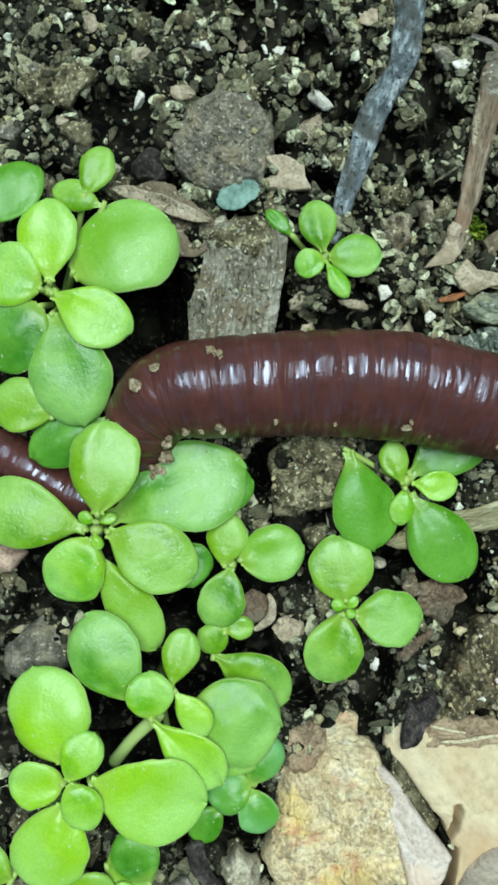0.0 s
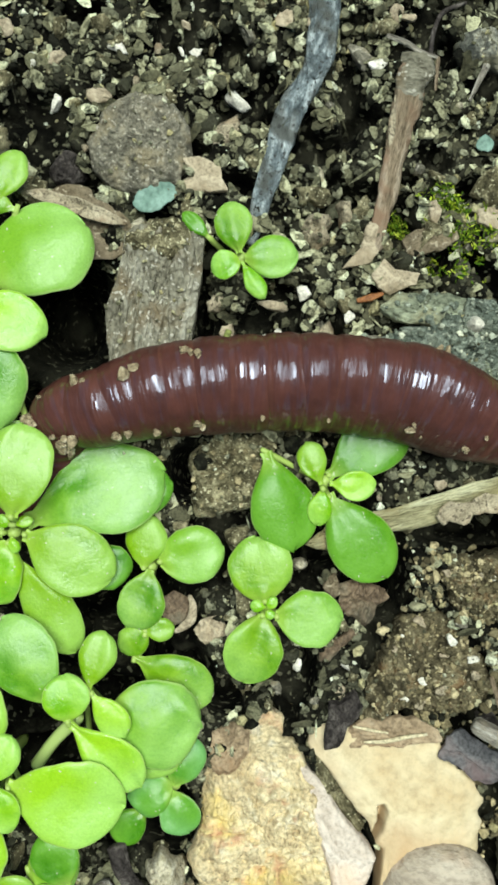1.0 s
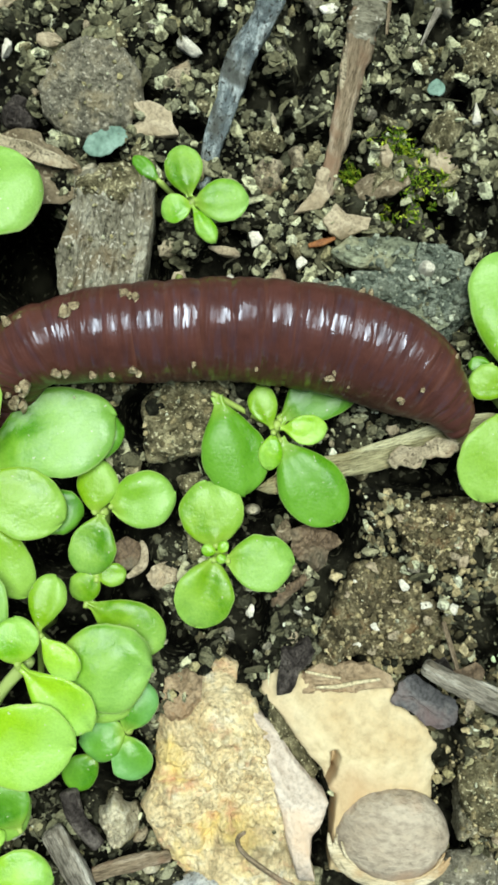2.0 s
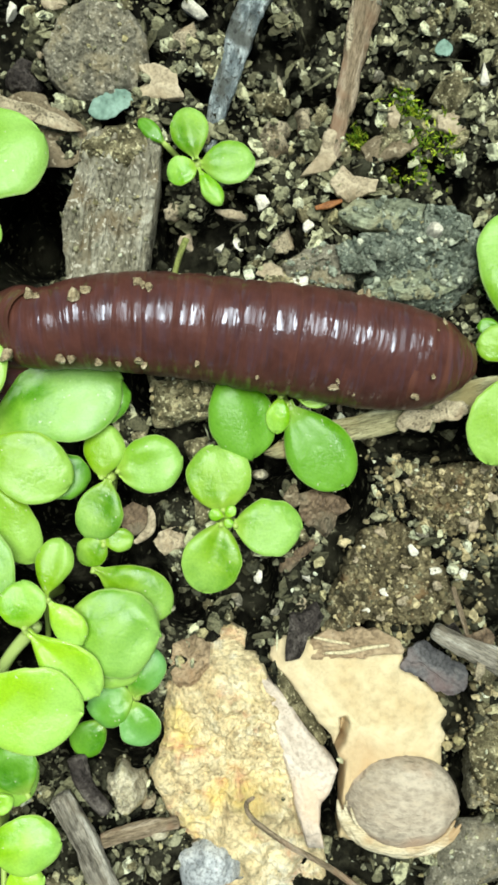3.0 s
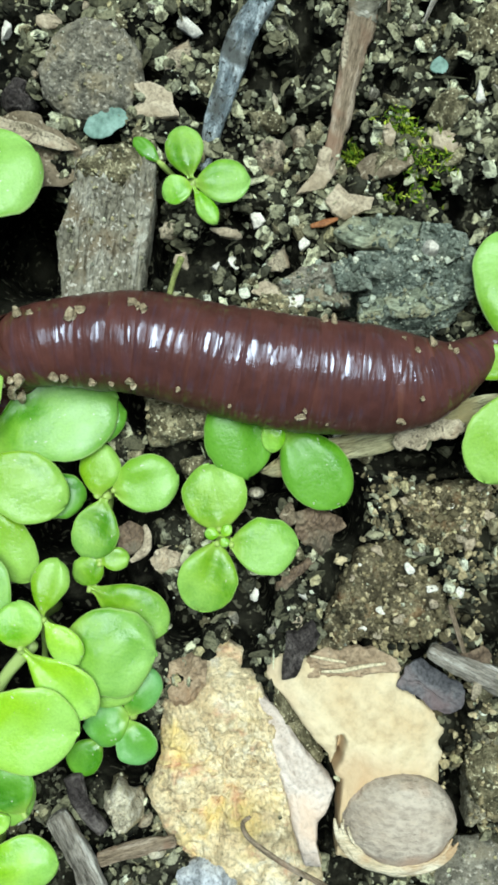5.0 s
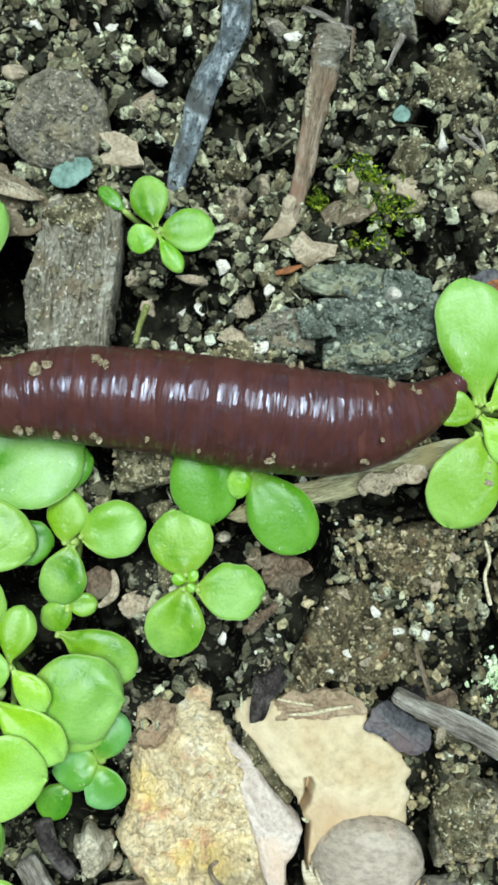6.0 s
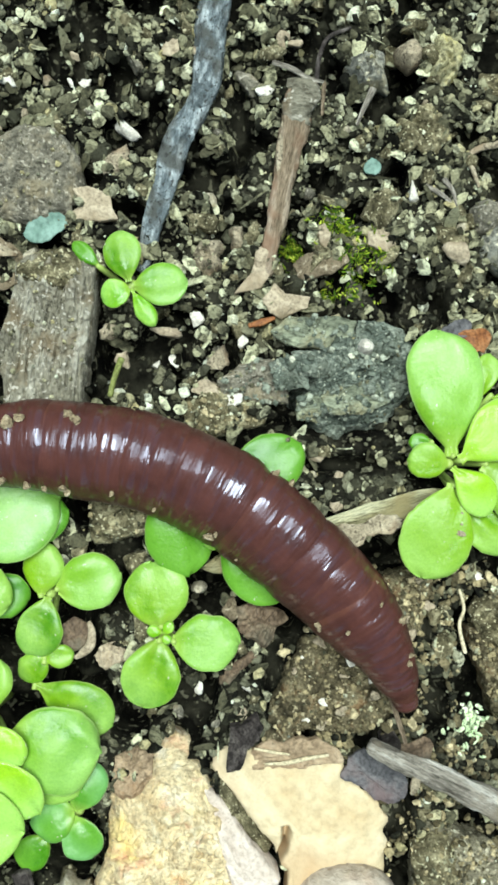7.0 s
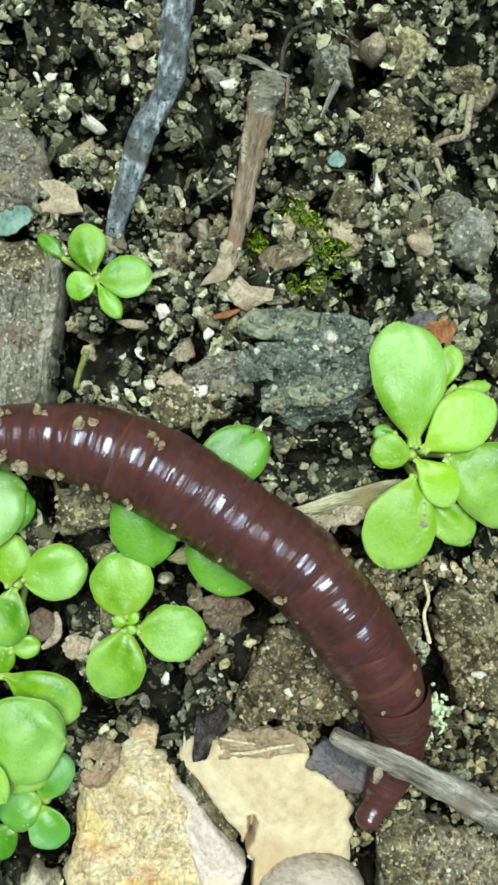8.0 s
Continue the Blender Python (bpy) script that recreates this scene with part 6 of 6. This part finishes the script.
plant((1.06, -0.62), 0.6, 'tiny green succulent seedling with round leaves', [
    (0.88, -0.43, 0.02, 4.11, 3.29, 0.3, GREEN, 0.2, 0),
    (1.30, -0.80, 5.94, -0.30, 3.80, 0.2, FROSTED, 0.2, 0),
    (0.90, -1.00, -1.55, -1.95, 2.50, 0.2, YOUNG, 0.2, 0),
    (1.06, -1.08, 3.10, -4.29, 1.70, 0.1, YOUNG, 0.2, 0),
    (-1.64, 0.95, -4.06, 3.28, 1.51, -0.5, SHADY, 0.2, 0),
])
plant((28.43, -16.70), 2.4, 'large bright green succulent seedling with thick leaves', [
    (28.69, -16.02, 27.71, -5.01, 6.82, 0.0, FROSTED, 0.5, 0),
    (29.21, -16.41, 35.46, -11.86, 5.23, 0.5, YOUNG, 0.4, 0),
    (28.26, -16.69, 24.73, -16.35, 3.10, 0.4, GREEN, 0.2, 0),
    (28.53, -16.98, 31.94, -20.93, 3.39, 0.7, YOUNG, 0.3, 0),
    (28.78, -18.46, 26.01, -26.55, 6.33, 0.1, GREEN, 0.6, 0),
    (31.38, -16.74, 39.21, -21.98, 7.30, 0.0, GREEN, 0.5, 0),
    (29.92, -20.60, 33.75, -24.34, 3.65, -0.8, GREEN, 0.3, 0),
    (31.28, -11.24, 32.53, -7.14, 2.37, -0.9, GREEN, 0.3, 0),
    (32.15, -11.02, 35.64, -10.77, 1.28, -0.8, GREEN, 0.1, 0),
    (27.14, -14.91, 25.15, -14.63, 1.67, -0.9, SHADY, 0.1, 0),
], scars=[(4, 0.45, 0.58, 0.32), (4, 0.36, 0.5, 0.12), (4, 0.25, 0.42, 0.12)])
plant((-16.36, -58.10), 1.4, 'low yellow-green leaves at the edge of the stones', [
    (-17.25, -59.42, -10.54, -59.10, 5.12, 0.3, YOUNG, 0.4, 0),
    (-16.93, -53.90, -12.59, -52.95, 4.76, -0.4, GREEN, 0.4, 0),
    (-16.79, -56.08, -14.58, -55.23, 1.78, 0.2, YOUNG, 0.1, 0),
    (-15.48, -63.60, -12.10, -62.18, 2.97, -0.3, YOUNG, 0.2, 0),
])


# ---- the worm ----
WORM_AT = (2.97, -15.46, -1.3)
STATIONS = [0, 1.2, 2.5, 3.9, 5.3, 6.7, 8.1, 9.6, 11.1, 12.6, 14.3, 16.3, *np.arange(18.7, 61, 2.55).tolist()]  # where along the body the rings sit
RINGS = len(STATIONS)
SHIFT = np.random.RandomState(12).uniform(-0.16, 0.16, RINGS) * np.clip(np.arange(RINGS) / 5.0, 0, 1)  # uneven spacing of the rings
PITCH = 1.0
TAIL = [  # where the hind body lies, still: x, y, height of its axis
    (-13.99, -14.81, 1.6),
    (-14.68, -17.48, -0.6),
    (-15.10, -20.51, -2.4),
    (-17.75, -22.58, -3.2),
    (-21.23, -22.01, -3.2),
    (-24.20, -20.25, -3.1),
    (-28.19, -17.97, -3.0),
    (-33.19, -16.81, -3.2),
]


def ring_radius(s):
    """Mean radius of the body at ring s, counted from the snout."""
    return float(np.interp(s, [0, 1, 2, 4, 5.5, 7, 10, 14, 20, 30, 34, 40, 46, 62], [1.2, 1.7, 2.05, 2.65, 3.35, 3.85, 4.25, 4.45, 4.35, 4.2, 3.95, 3.2, 2.6, 2.1]))


def ring_oval(s):
    """How far a ring departs from round: its wide and narrow half are this share over and under the mean."""
    return float(np.interp(s, [0, 4, 8, 18, 28, 62], [0.03, 0.06, 0.12, 0.12, 0.05, 0.03]))


def ring_mesh(k):
    """One body ring along x: an oval barrel that falls away in a furrow at each end; the snout is closed and blunt."""
    s, nu, nv = STATIONS[k], 31, 64
    e = ring_oval(s)
    rs = np.random.RandomState(k + 40)
    pitch = (STATIONS[min(k + 1, RINGS - 1)] - STATIONS[max(k - 1, 0)]) / 2 * 0.92
    half = 1.1 if k == 0 else max(float(np.interp(s, [1.5, 3, 17, 20], [1.9, 2.6, 2.6, 1.9])), pitch / 2 + float(np.interp(s, [26, 33], [1.25, 1.8])))
    flat, fall = pitch * 0.26, float(np.interp(s, [3, 10, 18, 28, 34], [0.04, 0.11, 0.26, 0.26, 0.16]))
    draw = float(np.interp(s, [9, 15], [1.5, 1.0]))
    th = np.linspace(0, 2 * np.pi, nv, endpoint=False)
    a, b, c = rs.uniform(0, 2 * np.pi, 3)
    wavy = (0.008 * np.cos(3 * th + a) + 0.006 * np.cos(5 * th + b)) * min(s / 6, 1)
    fold = rs.uniform(-0.25, 0.25) * pitch
    rows, uv = [], []
    for x in np.linspace(-half, half, nu):
        p = np.stack([np.full(nv, x * 1.1), np.cos(th) * 1.6, np.sin(th) * 1.6], -1)
        skew = x + 0.1 * np.cos(2 * th + c)
        edge = np.maximum(np.abs(skew) - flat, 0)
        rr = ring_radius(max(s - x / draw, 0)) * (1 + wavy + 0.006 * value_noise(p + k * 2.3, 4)) - fall * edge ** 1.5 - 0.22 * max(abs(x) - 1.75, 0)
        rr = rr - 0.05 * min(pitch / 2.3, 1) * np.exp(-((skew - fold) / 0.14) ** 2)
        rows.append(np.stack([np.full(nv, x) + 0.08 * value_noise(p * 1.3 + k, 6), rr * np.cos(th) * (1 + e), rr * np.sin(th) * (1 - e)], -1))
        groove = np.clip(edge / (pitch * float(np.interp(s, [8, 18], [0.75, 0.3]))), 0, 1)
        uv.append(np.stack([np.where((abs(x) > 1.6) & (s < 18), 0.6, groove), th / (2 * np.pi)], -1))
    v = np.concatenate(rows)
    f = grid_faces(nu, nv, True).tolist()
    if k == 0:
        n = len(v)
        caps = [rows[-1] * (1, q, q) + (dx, 0, 0) for q, dx in ((0.93, 0.28), (0.78, 0.55), (0.5, 0.78), (0.2, 0.9))]
        v = np.concatenate([v, *caps, [(half + 0.92, 0, 0)]])
        f = grid_faces(nu + 4, nv, True).tolist()
        f += [(n + 3 * nv + q, n + 3 * nv + (q + 1) % nv, n + 4 * nv) for q in range(nv)]
        uv.append(np.zeros((4 * nv + 1, 2)))
    return mesh_of("segment", v, f, SKIN, uv=np.concatenate(uv))


CRUMBS = [  # station, angle round the body, size
    (35.9, 64, 0.62), (34.8, 57, 0.48), (30.7, 50, 0.56), (29.7, 58, 0.42), (30.2, 54, 0.34), (42.6, 50, 0.66), (42.4, 66, 0.5), (41.6, 48, 0.4),
    (39.3, 44, 0.45), (38.7, 48, 0.36), (14.0, 134, 0.5), (13.8, 128, 0.28), (30.4, 138, 0.5), (29.9, 143, 0.34), (25.4, 136, 0.26), (20.4, 140, 0.24),
    (12.3, 143, 0.26), (37.6, 138, 0.58), (36.8, 143, 0.46), (34.0, 146, 0.36), (32.2, 148, 0.34), (40.6, 128, 0.5), (40.1, 138, 0.6), (41.0, 136, 0.42),
    (5.2, 36, 0.5), (3.4, 48, 0.42), (3.0, 57, 0.28), (13.2, 24, 0.62), (12.5, 26, 0.46), (7.6, 141, 0.24), (6.6, 56, 0.42), (7.4, 42, 0.36), (6.6, 112, 0.24), (7.8, 138, 0.32), (43.0, 118, 0.55), (42.2, 124, 0.45), (42.8, 132, 0.62), (41.8, 112, 0.36),
]


def build_worm():
    root = new("earthworm")
    root.location = [c * MM for c in WORM_AT]
    tagged(root, "glossy wet purplish-brown earthworm crawling over soil", "earthworm")
    segments = [part("segment", ring_mesh(k), root) for k in range(RINGS)]
    bits = []
    for s, deg, size in CRUMBS:
        v, f = pebble_shape(500 + int(s * 7 + deg), level=3)
        bits.append(part("soil_crumb", mesh_of("soil_crumb", v * size, f, STUCK), root, "pale tan crumb of grit stuck to the skin"))
    return segments, bits


rings, bits = build_worm()


def worm_line(girth, known):
    """Pose of every ring from points of the body's axis, snout first: x, y, ring number or None; the still tail follows."""
    pts = [(x, y, z) for x, y, z, _ in known]
    marks = [(i, s) for i, (_, _, _, s) in enumerate(known) if s is not None]
    tail = TAIL[:]
    last = np.array(pts[-1][:2])
    while len(tail) > 2 and np.hypot(*(np.array(tail[0][:2]) - last)) < 1.5:
        tail.pop(0)
    line = np.array(pts + tail, float)
    dense = smooth_line(line, 500)
    run = np.r_[0, np.cumsum(np.linalg.norm(np.diff(dense, axis=0), axis=1))]
    at = [run[int(np.argmin(np.linalg.norm(dense - line[i], axis=1)))] for i, _ in marks]
    nums = [float(s) for _, s in marks]
    at.append(run[-1])
    nums.append(nums[-1] + (run[-1] - at[-2]) / PITCH)
    def frame_at(s):
        d = np.interp(s, nums, at) if s < nums[-1] else run[-1] + (s - nums[-1]) * 0.05
        p, a, b = (np.array([np.interp(np.clip(d + e, 0, run[-1]), run, dense[:, k]) for k in range(3)]) for e in (0, -1.1, 1.1))
        x = Vector(a - b).normalized()
        y = Vector((0, 0, 1)).cross(x).normalized()
        m = Matrix((x, y, x.cross(y))).transposed().to_4x4()
        m.translation = Vector((p - np.array(WORM_AT)) * MM)
        return m

    # oval rings are rolled so their width fits the camera's view: broad side across when plump, narrow side when drawn
    # out thin
    wide = (girth / ring_radius(14)) ** 2
    lo, hi = (1 - ring_oval(14)) ** 2, (1 + ring_oval(14)) ** 2
    roll = math.degrees(math.acos(math.sqrt(min(max((wide - lo) / (hi - lo), 0.03), 1.0))))
    poses = [frame_at(s + SHIFT[k]) @ pose(0, 0, 0, roll) for k, s in enumerate(STATIONS)]
    stuck = []
    for s, deg, size in CRUMBS:
        e = ring_oval(s) * math.cos(2 * math.radians(roll))
        rr, a = ring_radius(s), math.radians(deg)
        stuck.append(frame_at(s) @ pose(0, (rr * (1 + e) + size * 0.45) * math.cos(a) * MM, (rr * (1 - e) + size * 0.45) * math.sin(a) * MM))
    return poses, stuck


def motions():
    """The worm crawls: it stretches forward, draws together, then reaches down under the stick."""
    keys = []
    keys.append((0, worm_line(4.65, [(26.29, -17.26, 2.1, 0), (19.64, -15.43, 2.7, None), (15.14, -13.79, 3.0, None), (11.26, -12.90, 3.0, None), (7.78, -12.20, 3.0, 14), (4.03, -11.89, 3.0, None), (0.20, -11.96, 3.0, None), (-4.09, -12.18, 3.0, None), (-8.12, -12.50, 3.0, 30), (-11.90, -13.04, 3.0, 35)])))
    keys.append((0.5, worm_line(4.1, [(30.23, -20.52, 2.1, 0), (25.00, -16.68, 2.7, None), (19.49, -13.29, 3.0, None), (16.08, -11.90, 3.0, None), (12.78, -10.95, 3.0, 14), (7.86, -10.45, 3.0, None), (3.55, -10.18, 3.0, None), (-1.22, -10.36, 3.0, None), (-5.58, -11.04, 3.0, 30), (-10.10, -12.39, 3.0, 35), (-12.53, -13.61, 3.0, None)])))
    keys.append((1, worm_line(4.25, [(25.87, -17.88, 2.1, 0), (22.47, -15.48, 2.7, None), (18.98, -13.92, 3.0, None), (15.59, -12.66, 3.0, 14), (11.73, -12.03, 3.0, None), (7.41, -11.69, 3.0, None), (2.15, -11.84, 3.0, None), (-2.62, -12.12, 3.0, 30), (-7.36, -12.98, 3.0, 35), (-11.14, -14.10, 3.0, None)])))
    keys.append((1.5, worm_line(4.4, [(24.88, -18.92, 2.1, 0), (23.73, -17.69, 2.7, 3), (21.61, -15.80, 3.0, 6.5), (17.73, -14.12, 3.0, None), (14.27, -13.01, 3.0, 14), (10.53, -12.48, 3.0, None), (6.22, -12.05, 3.0, None), (1.47, -12.11, 3.0, None), (-3.18, -12.35, 3.0, 30), (-7.99, -12.92, 3.0, 35), (-12.69, -14.25, 3.0, None)])))
    keys.append((1.7, worm_line(4.4, [(24.28, -19.73, 2.1, 0), (23.28, -17.90, 2.7, 3), (21.00, -15.82, 3.0, 6.5), (17.60, -14.03, 3.0, None), (13.78, -12.77, 3.0, 14), (10.37, -12.19, 3.0, None), (6.06, -11.95, 3.0, None), (1.29, -12.06, 3.0, None), (-3.46, -12.35, 3.0, 30), (-8.18, -12.78, 3.0, 35), (-12.89, -14.35, 3.0, None)])))
    keys.append((2.8, worm_line(4.9, [(22.60, -17.66, 2.3, 0), (21.50, -17.66, 2.8, 4), (19.90, -17.30, 3.0, 7), (17.60, -16.89, 3.0, None), (12.96, -16.00, 3.0, 14), (10.43, -15.49, 3.0, None), (6.15, -14.85, 3.0, None), (1.40, -14.30, 3.0, None), (-3.10, -14.19, 3.0, 30), (-7.81, -14.40, 3.0, 35), (-12.75, -15.04, 3.0, None)])))
    keys.append((3, worm_line(4.75, [(22.60, -17.80, 2.3, 0), (21.55, -17.90, 2.8, 4), (20.00, -17.80, 3.0, 7), (16.82, -17.48, 3.0, None), (12.86, -16.79, 3.0, 14), (10.14, -16.28, 3.0, None), (6.34, -15.87, 3.0, None), (1.60, -15.18, 3.0, None), (-3.03, -14.82, 3.0, 30), (-7.84, -14.80, 3.0, 35), (-12.54, -15.39, 3.0, None)])))
    keys.append((3.5, worm_line(5, [(22.60, -17.95, 2.3, 0), (21.50, -18.25, 2.8, 4), (19.80, -18.48, 3.0, 7), (14.86, -18.15, 3.0, None), (10.95, -17.63, 3.0, 14), (5.35, -16.46, 3.0, None), (1.09, -15.56, 3.0, None), (-3.26, -15.15, 3.0, 30), (-7.88, -15.06, 3.0, 35), (-13.05, -15.31, 3.0, None)])))
    keys.append((4, worm_line(5, [(23.00, -17.60, 2.3, 0), (21.80, -18.10, 2.8, 3.5), (20.10, -18.55, 3.0, 6.5), (15.00, -18.36, 3.0, None), (10.97, -17.89, 3.0, 14), (5.99, -17.05, 3.0, None), (1.27, -15.92, 3.0, None), (-3.21, -15.31, 3.0, 30), (-8.15, -15.13, 3.0, 35), (-13.31, -15.71, 3.0, None)])))
    keys.append((4.2, worm_line(4.95, [(26.17, -15.80, 2.1, 0), (23.99, -17.05, 2.7, 2.5), (21.77, -18.08, 3.0, 6), (15.33, -18.09, 3.0, None), (10.95, -17.48, 3.0, 14), (5.83, -16.64, 3.0, None), (1.57, -15.70, 3.0, None), (-3.14, -15.10, 3.0, 30), (-7.95, -15.06, 3.0, 35), (-13.02, -15.49, 3.0, None)])))
    keys.append((5.3, worm_line(4.85, [(26.33, -14.58, 2.1, 0), (22.57, -17.07, 2.7, None), (19.16, -17.85, 3.0, None), (15.35, -17.85, 3.0, None), (10.35, -17.43, 3.0, 14), (5.84, -16.72, 3.0, None), (1.57, -15.78, 3.0, None), (-3.25, -14.84, 3.0, 30), (-7.87, -14.71, 3.0, 35), (-13.05, -15.33, 3.0, None)])))
    keys.append((5.5, worm_line(4.7, [(26.53, -14.14, 2.1, 0), (22.98, -16.48, 2.7, None), (19.55, -17.63, 3.0, None), (15.23, -17.80, 3.0, None), (10.44, -17.31, 3.0, 14), (5.67, -16.58, 3.0, None), (1.39, -15.52, 3.0, None), (-3.36, -14.89, 3.0, 30), (-7.86, -14.78, 3.0, 35), (-12.82, -15.20, 3.0, None)])))
    keys.append((6, worm_line(4.7, [(26.18, -14.55, 2.1, 0), (23.26, -16.45, 2.7, None), (19.82, -17.36, 3.0, None), (15.49, -17.62, 3.0, None), (10.93, -17.17, 3.0, 14), (6.39, -16.47, 3.0, None), (1.62, -15.74, 3.0, None), (-3.23, -15.24, 3.0, 30), (-7.64, -14.98, 3.0, 35), (-12.14, -15.24, 3.0, None)])))
    keys.append((6.3, worm_line(4.9, [(23.59, -23.46, 2.1, 0), (22.11, -22.62, 2.7, None), (19.17, -21.18, 3.0, None), (15.79, -20.13, 3.0, None), (12.43, -19.28, 3.0, None), (8.20, -18.48, 3.0, 14), (4.75, -17.49, 3.0, None), (0.93, -16.31, 3.0, None), (-3.60, -15.41, 3.0, 30), (-7.89, -14.99, 3.0, 35), (-12.40, -15.34, 3.0, None)])))
    keys.append((6.5, worm_line(4.7, [(23.86, -29.03, 2.1, 0), (21.77, -26.76, 2.7, 3), (18.98, -23.55, 3.0, 6.5), (15.62, -21.10, 3.0, 9), (10.81, -18.97, 3.0, None), (7.93, -18.12, 3.0, 14), (5.05, -17.09, 3.0, None), (1.22, -16.18, 3.0, None), (-3.56, -15.23, 3.0, 30), (-7.96, -14.66, 3.0, 35), (-12.16, -15.05, 3.0, None)])))
    keys.append((6.7, worm_line(4.5, [(25.76, -32.46, 2.1, 0), (22.65, -28.79, 2.7, 3.3), (19.24, -25.50, 3.0, 6), (15.40, -22.21, 3.0, None), (11.33, -19.51, 3.0, None), (8.11, -18.12, 3.0, 14), (5.33, -17.27, 3.0, None), (1.50, -16.12, 3.0, None), (-3.52, -15.25, 3.0, 30), (-7.96, -14.67, 3.0, 35), (-12.35, -15.01, 3.0, None)])))
    keys.append((7, worm_line(4.35, [(24.28, -36.64, 1.3, 0), (23.41, -34.62, 2.2, 2.2), (21.92, -31.83, 2.8, 4.6), (19.13, -28.30, 3.0, 7.5), (15.78, -24.86, 3.0, None), (12.44, -21.92, 3.0, None), (9.48, -19.60, 3.0, 14), (4.80, -17.13, 3.0, None), (0.97, -15.83, 3.0, None), (-3.43, -15.05, 3.0, 30), (-7.86, -14.55, 3.0, 35), (-12.40, -14.83, 3.0, None)])))
    keys.append((7.3, worm_line(4.05, [(30.37, -42.43, -0.4, 0), (27.88, -38.38, 1.2, 2.9), (26.27, -34.31, 2.5, 5), (23.47, -30.28, 2.9, 7.5), (20.09, -26.58, 3.0, None), (16.26, -22.99, 3.0, None), (13.00, -20.18, 3.0, 14), (10.02, -18.36, 3.0, None), (6.66, -16.86, 3.0, None), (2.83, -14.98, 3.0, None), (-1.72, -13.63, 3.0, 30), (-6.75, -13.23, 3.0, 35), (-12.01, -13.60, 3.0, None)])))
    keys.append((7.5, worm_line(3.95, [(26.47, -43.10, -0.6, 0), (26.05, -41.25, 0.1, 1.6), (25.31, -38.61, 1.3, 3.6), (23.96, -35.21, 2.5, 6), (21.65, -31.28, 2.9, 8.5), (18.28, -27.33, 3.0, None), (14.69, -23.40, 3.0, 14), (11.57, -21.18, 3.0, None), (8.20, -19.11, 3.0, None), (4.37, -17.13, 3.0, None), (0.05, -15.72, 3.0, 30), (-5.23, -14.94, 3.0, 35), (-11.46, -14.63, 3.0, None)])))
    keys.append((8, worm_line(3.93, [(24.96, -48.22, 0.2, 0), (25.95, -46.49, -0.1, 1.3), (27.16, -42.09, 0.3, 3.8), (26.48, -38.10, 1.9, 5.8), (24.44, -34.17, 2.7, 8.2), (21.77, -30.16, 3.0, 11), (18.42, -26.21, 3.0, 14), (13.61, -22.73, 3.0, None), (9.77, -20.00, 3.0, None), (5.69, -17.52, 3.0, 30), (0.79, -15.60, 3.0, 35), (-4.16, -14.85, 3.0, None), (-9.92, -14.62, 3.0, None)])))
    for s, ring in enumerate(rings):
        walk(ring, [(t, poses[s]) for t, (poses, _) in keys])
    for k, bit in enumerate(bits):
        walk(bit, [(t, stuck[k]) for t, (_, stuck) in keys])


motions()
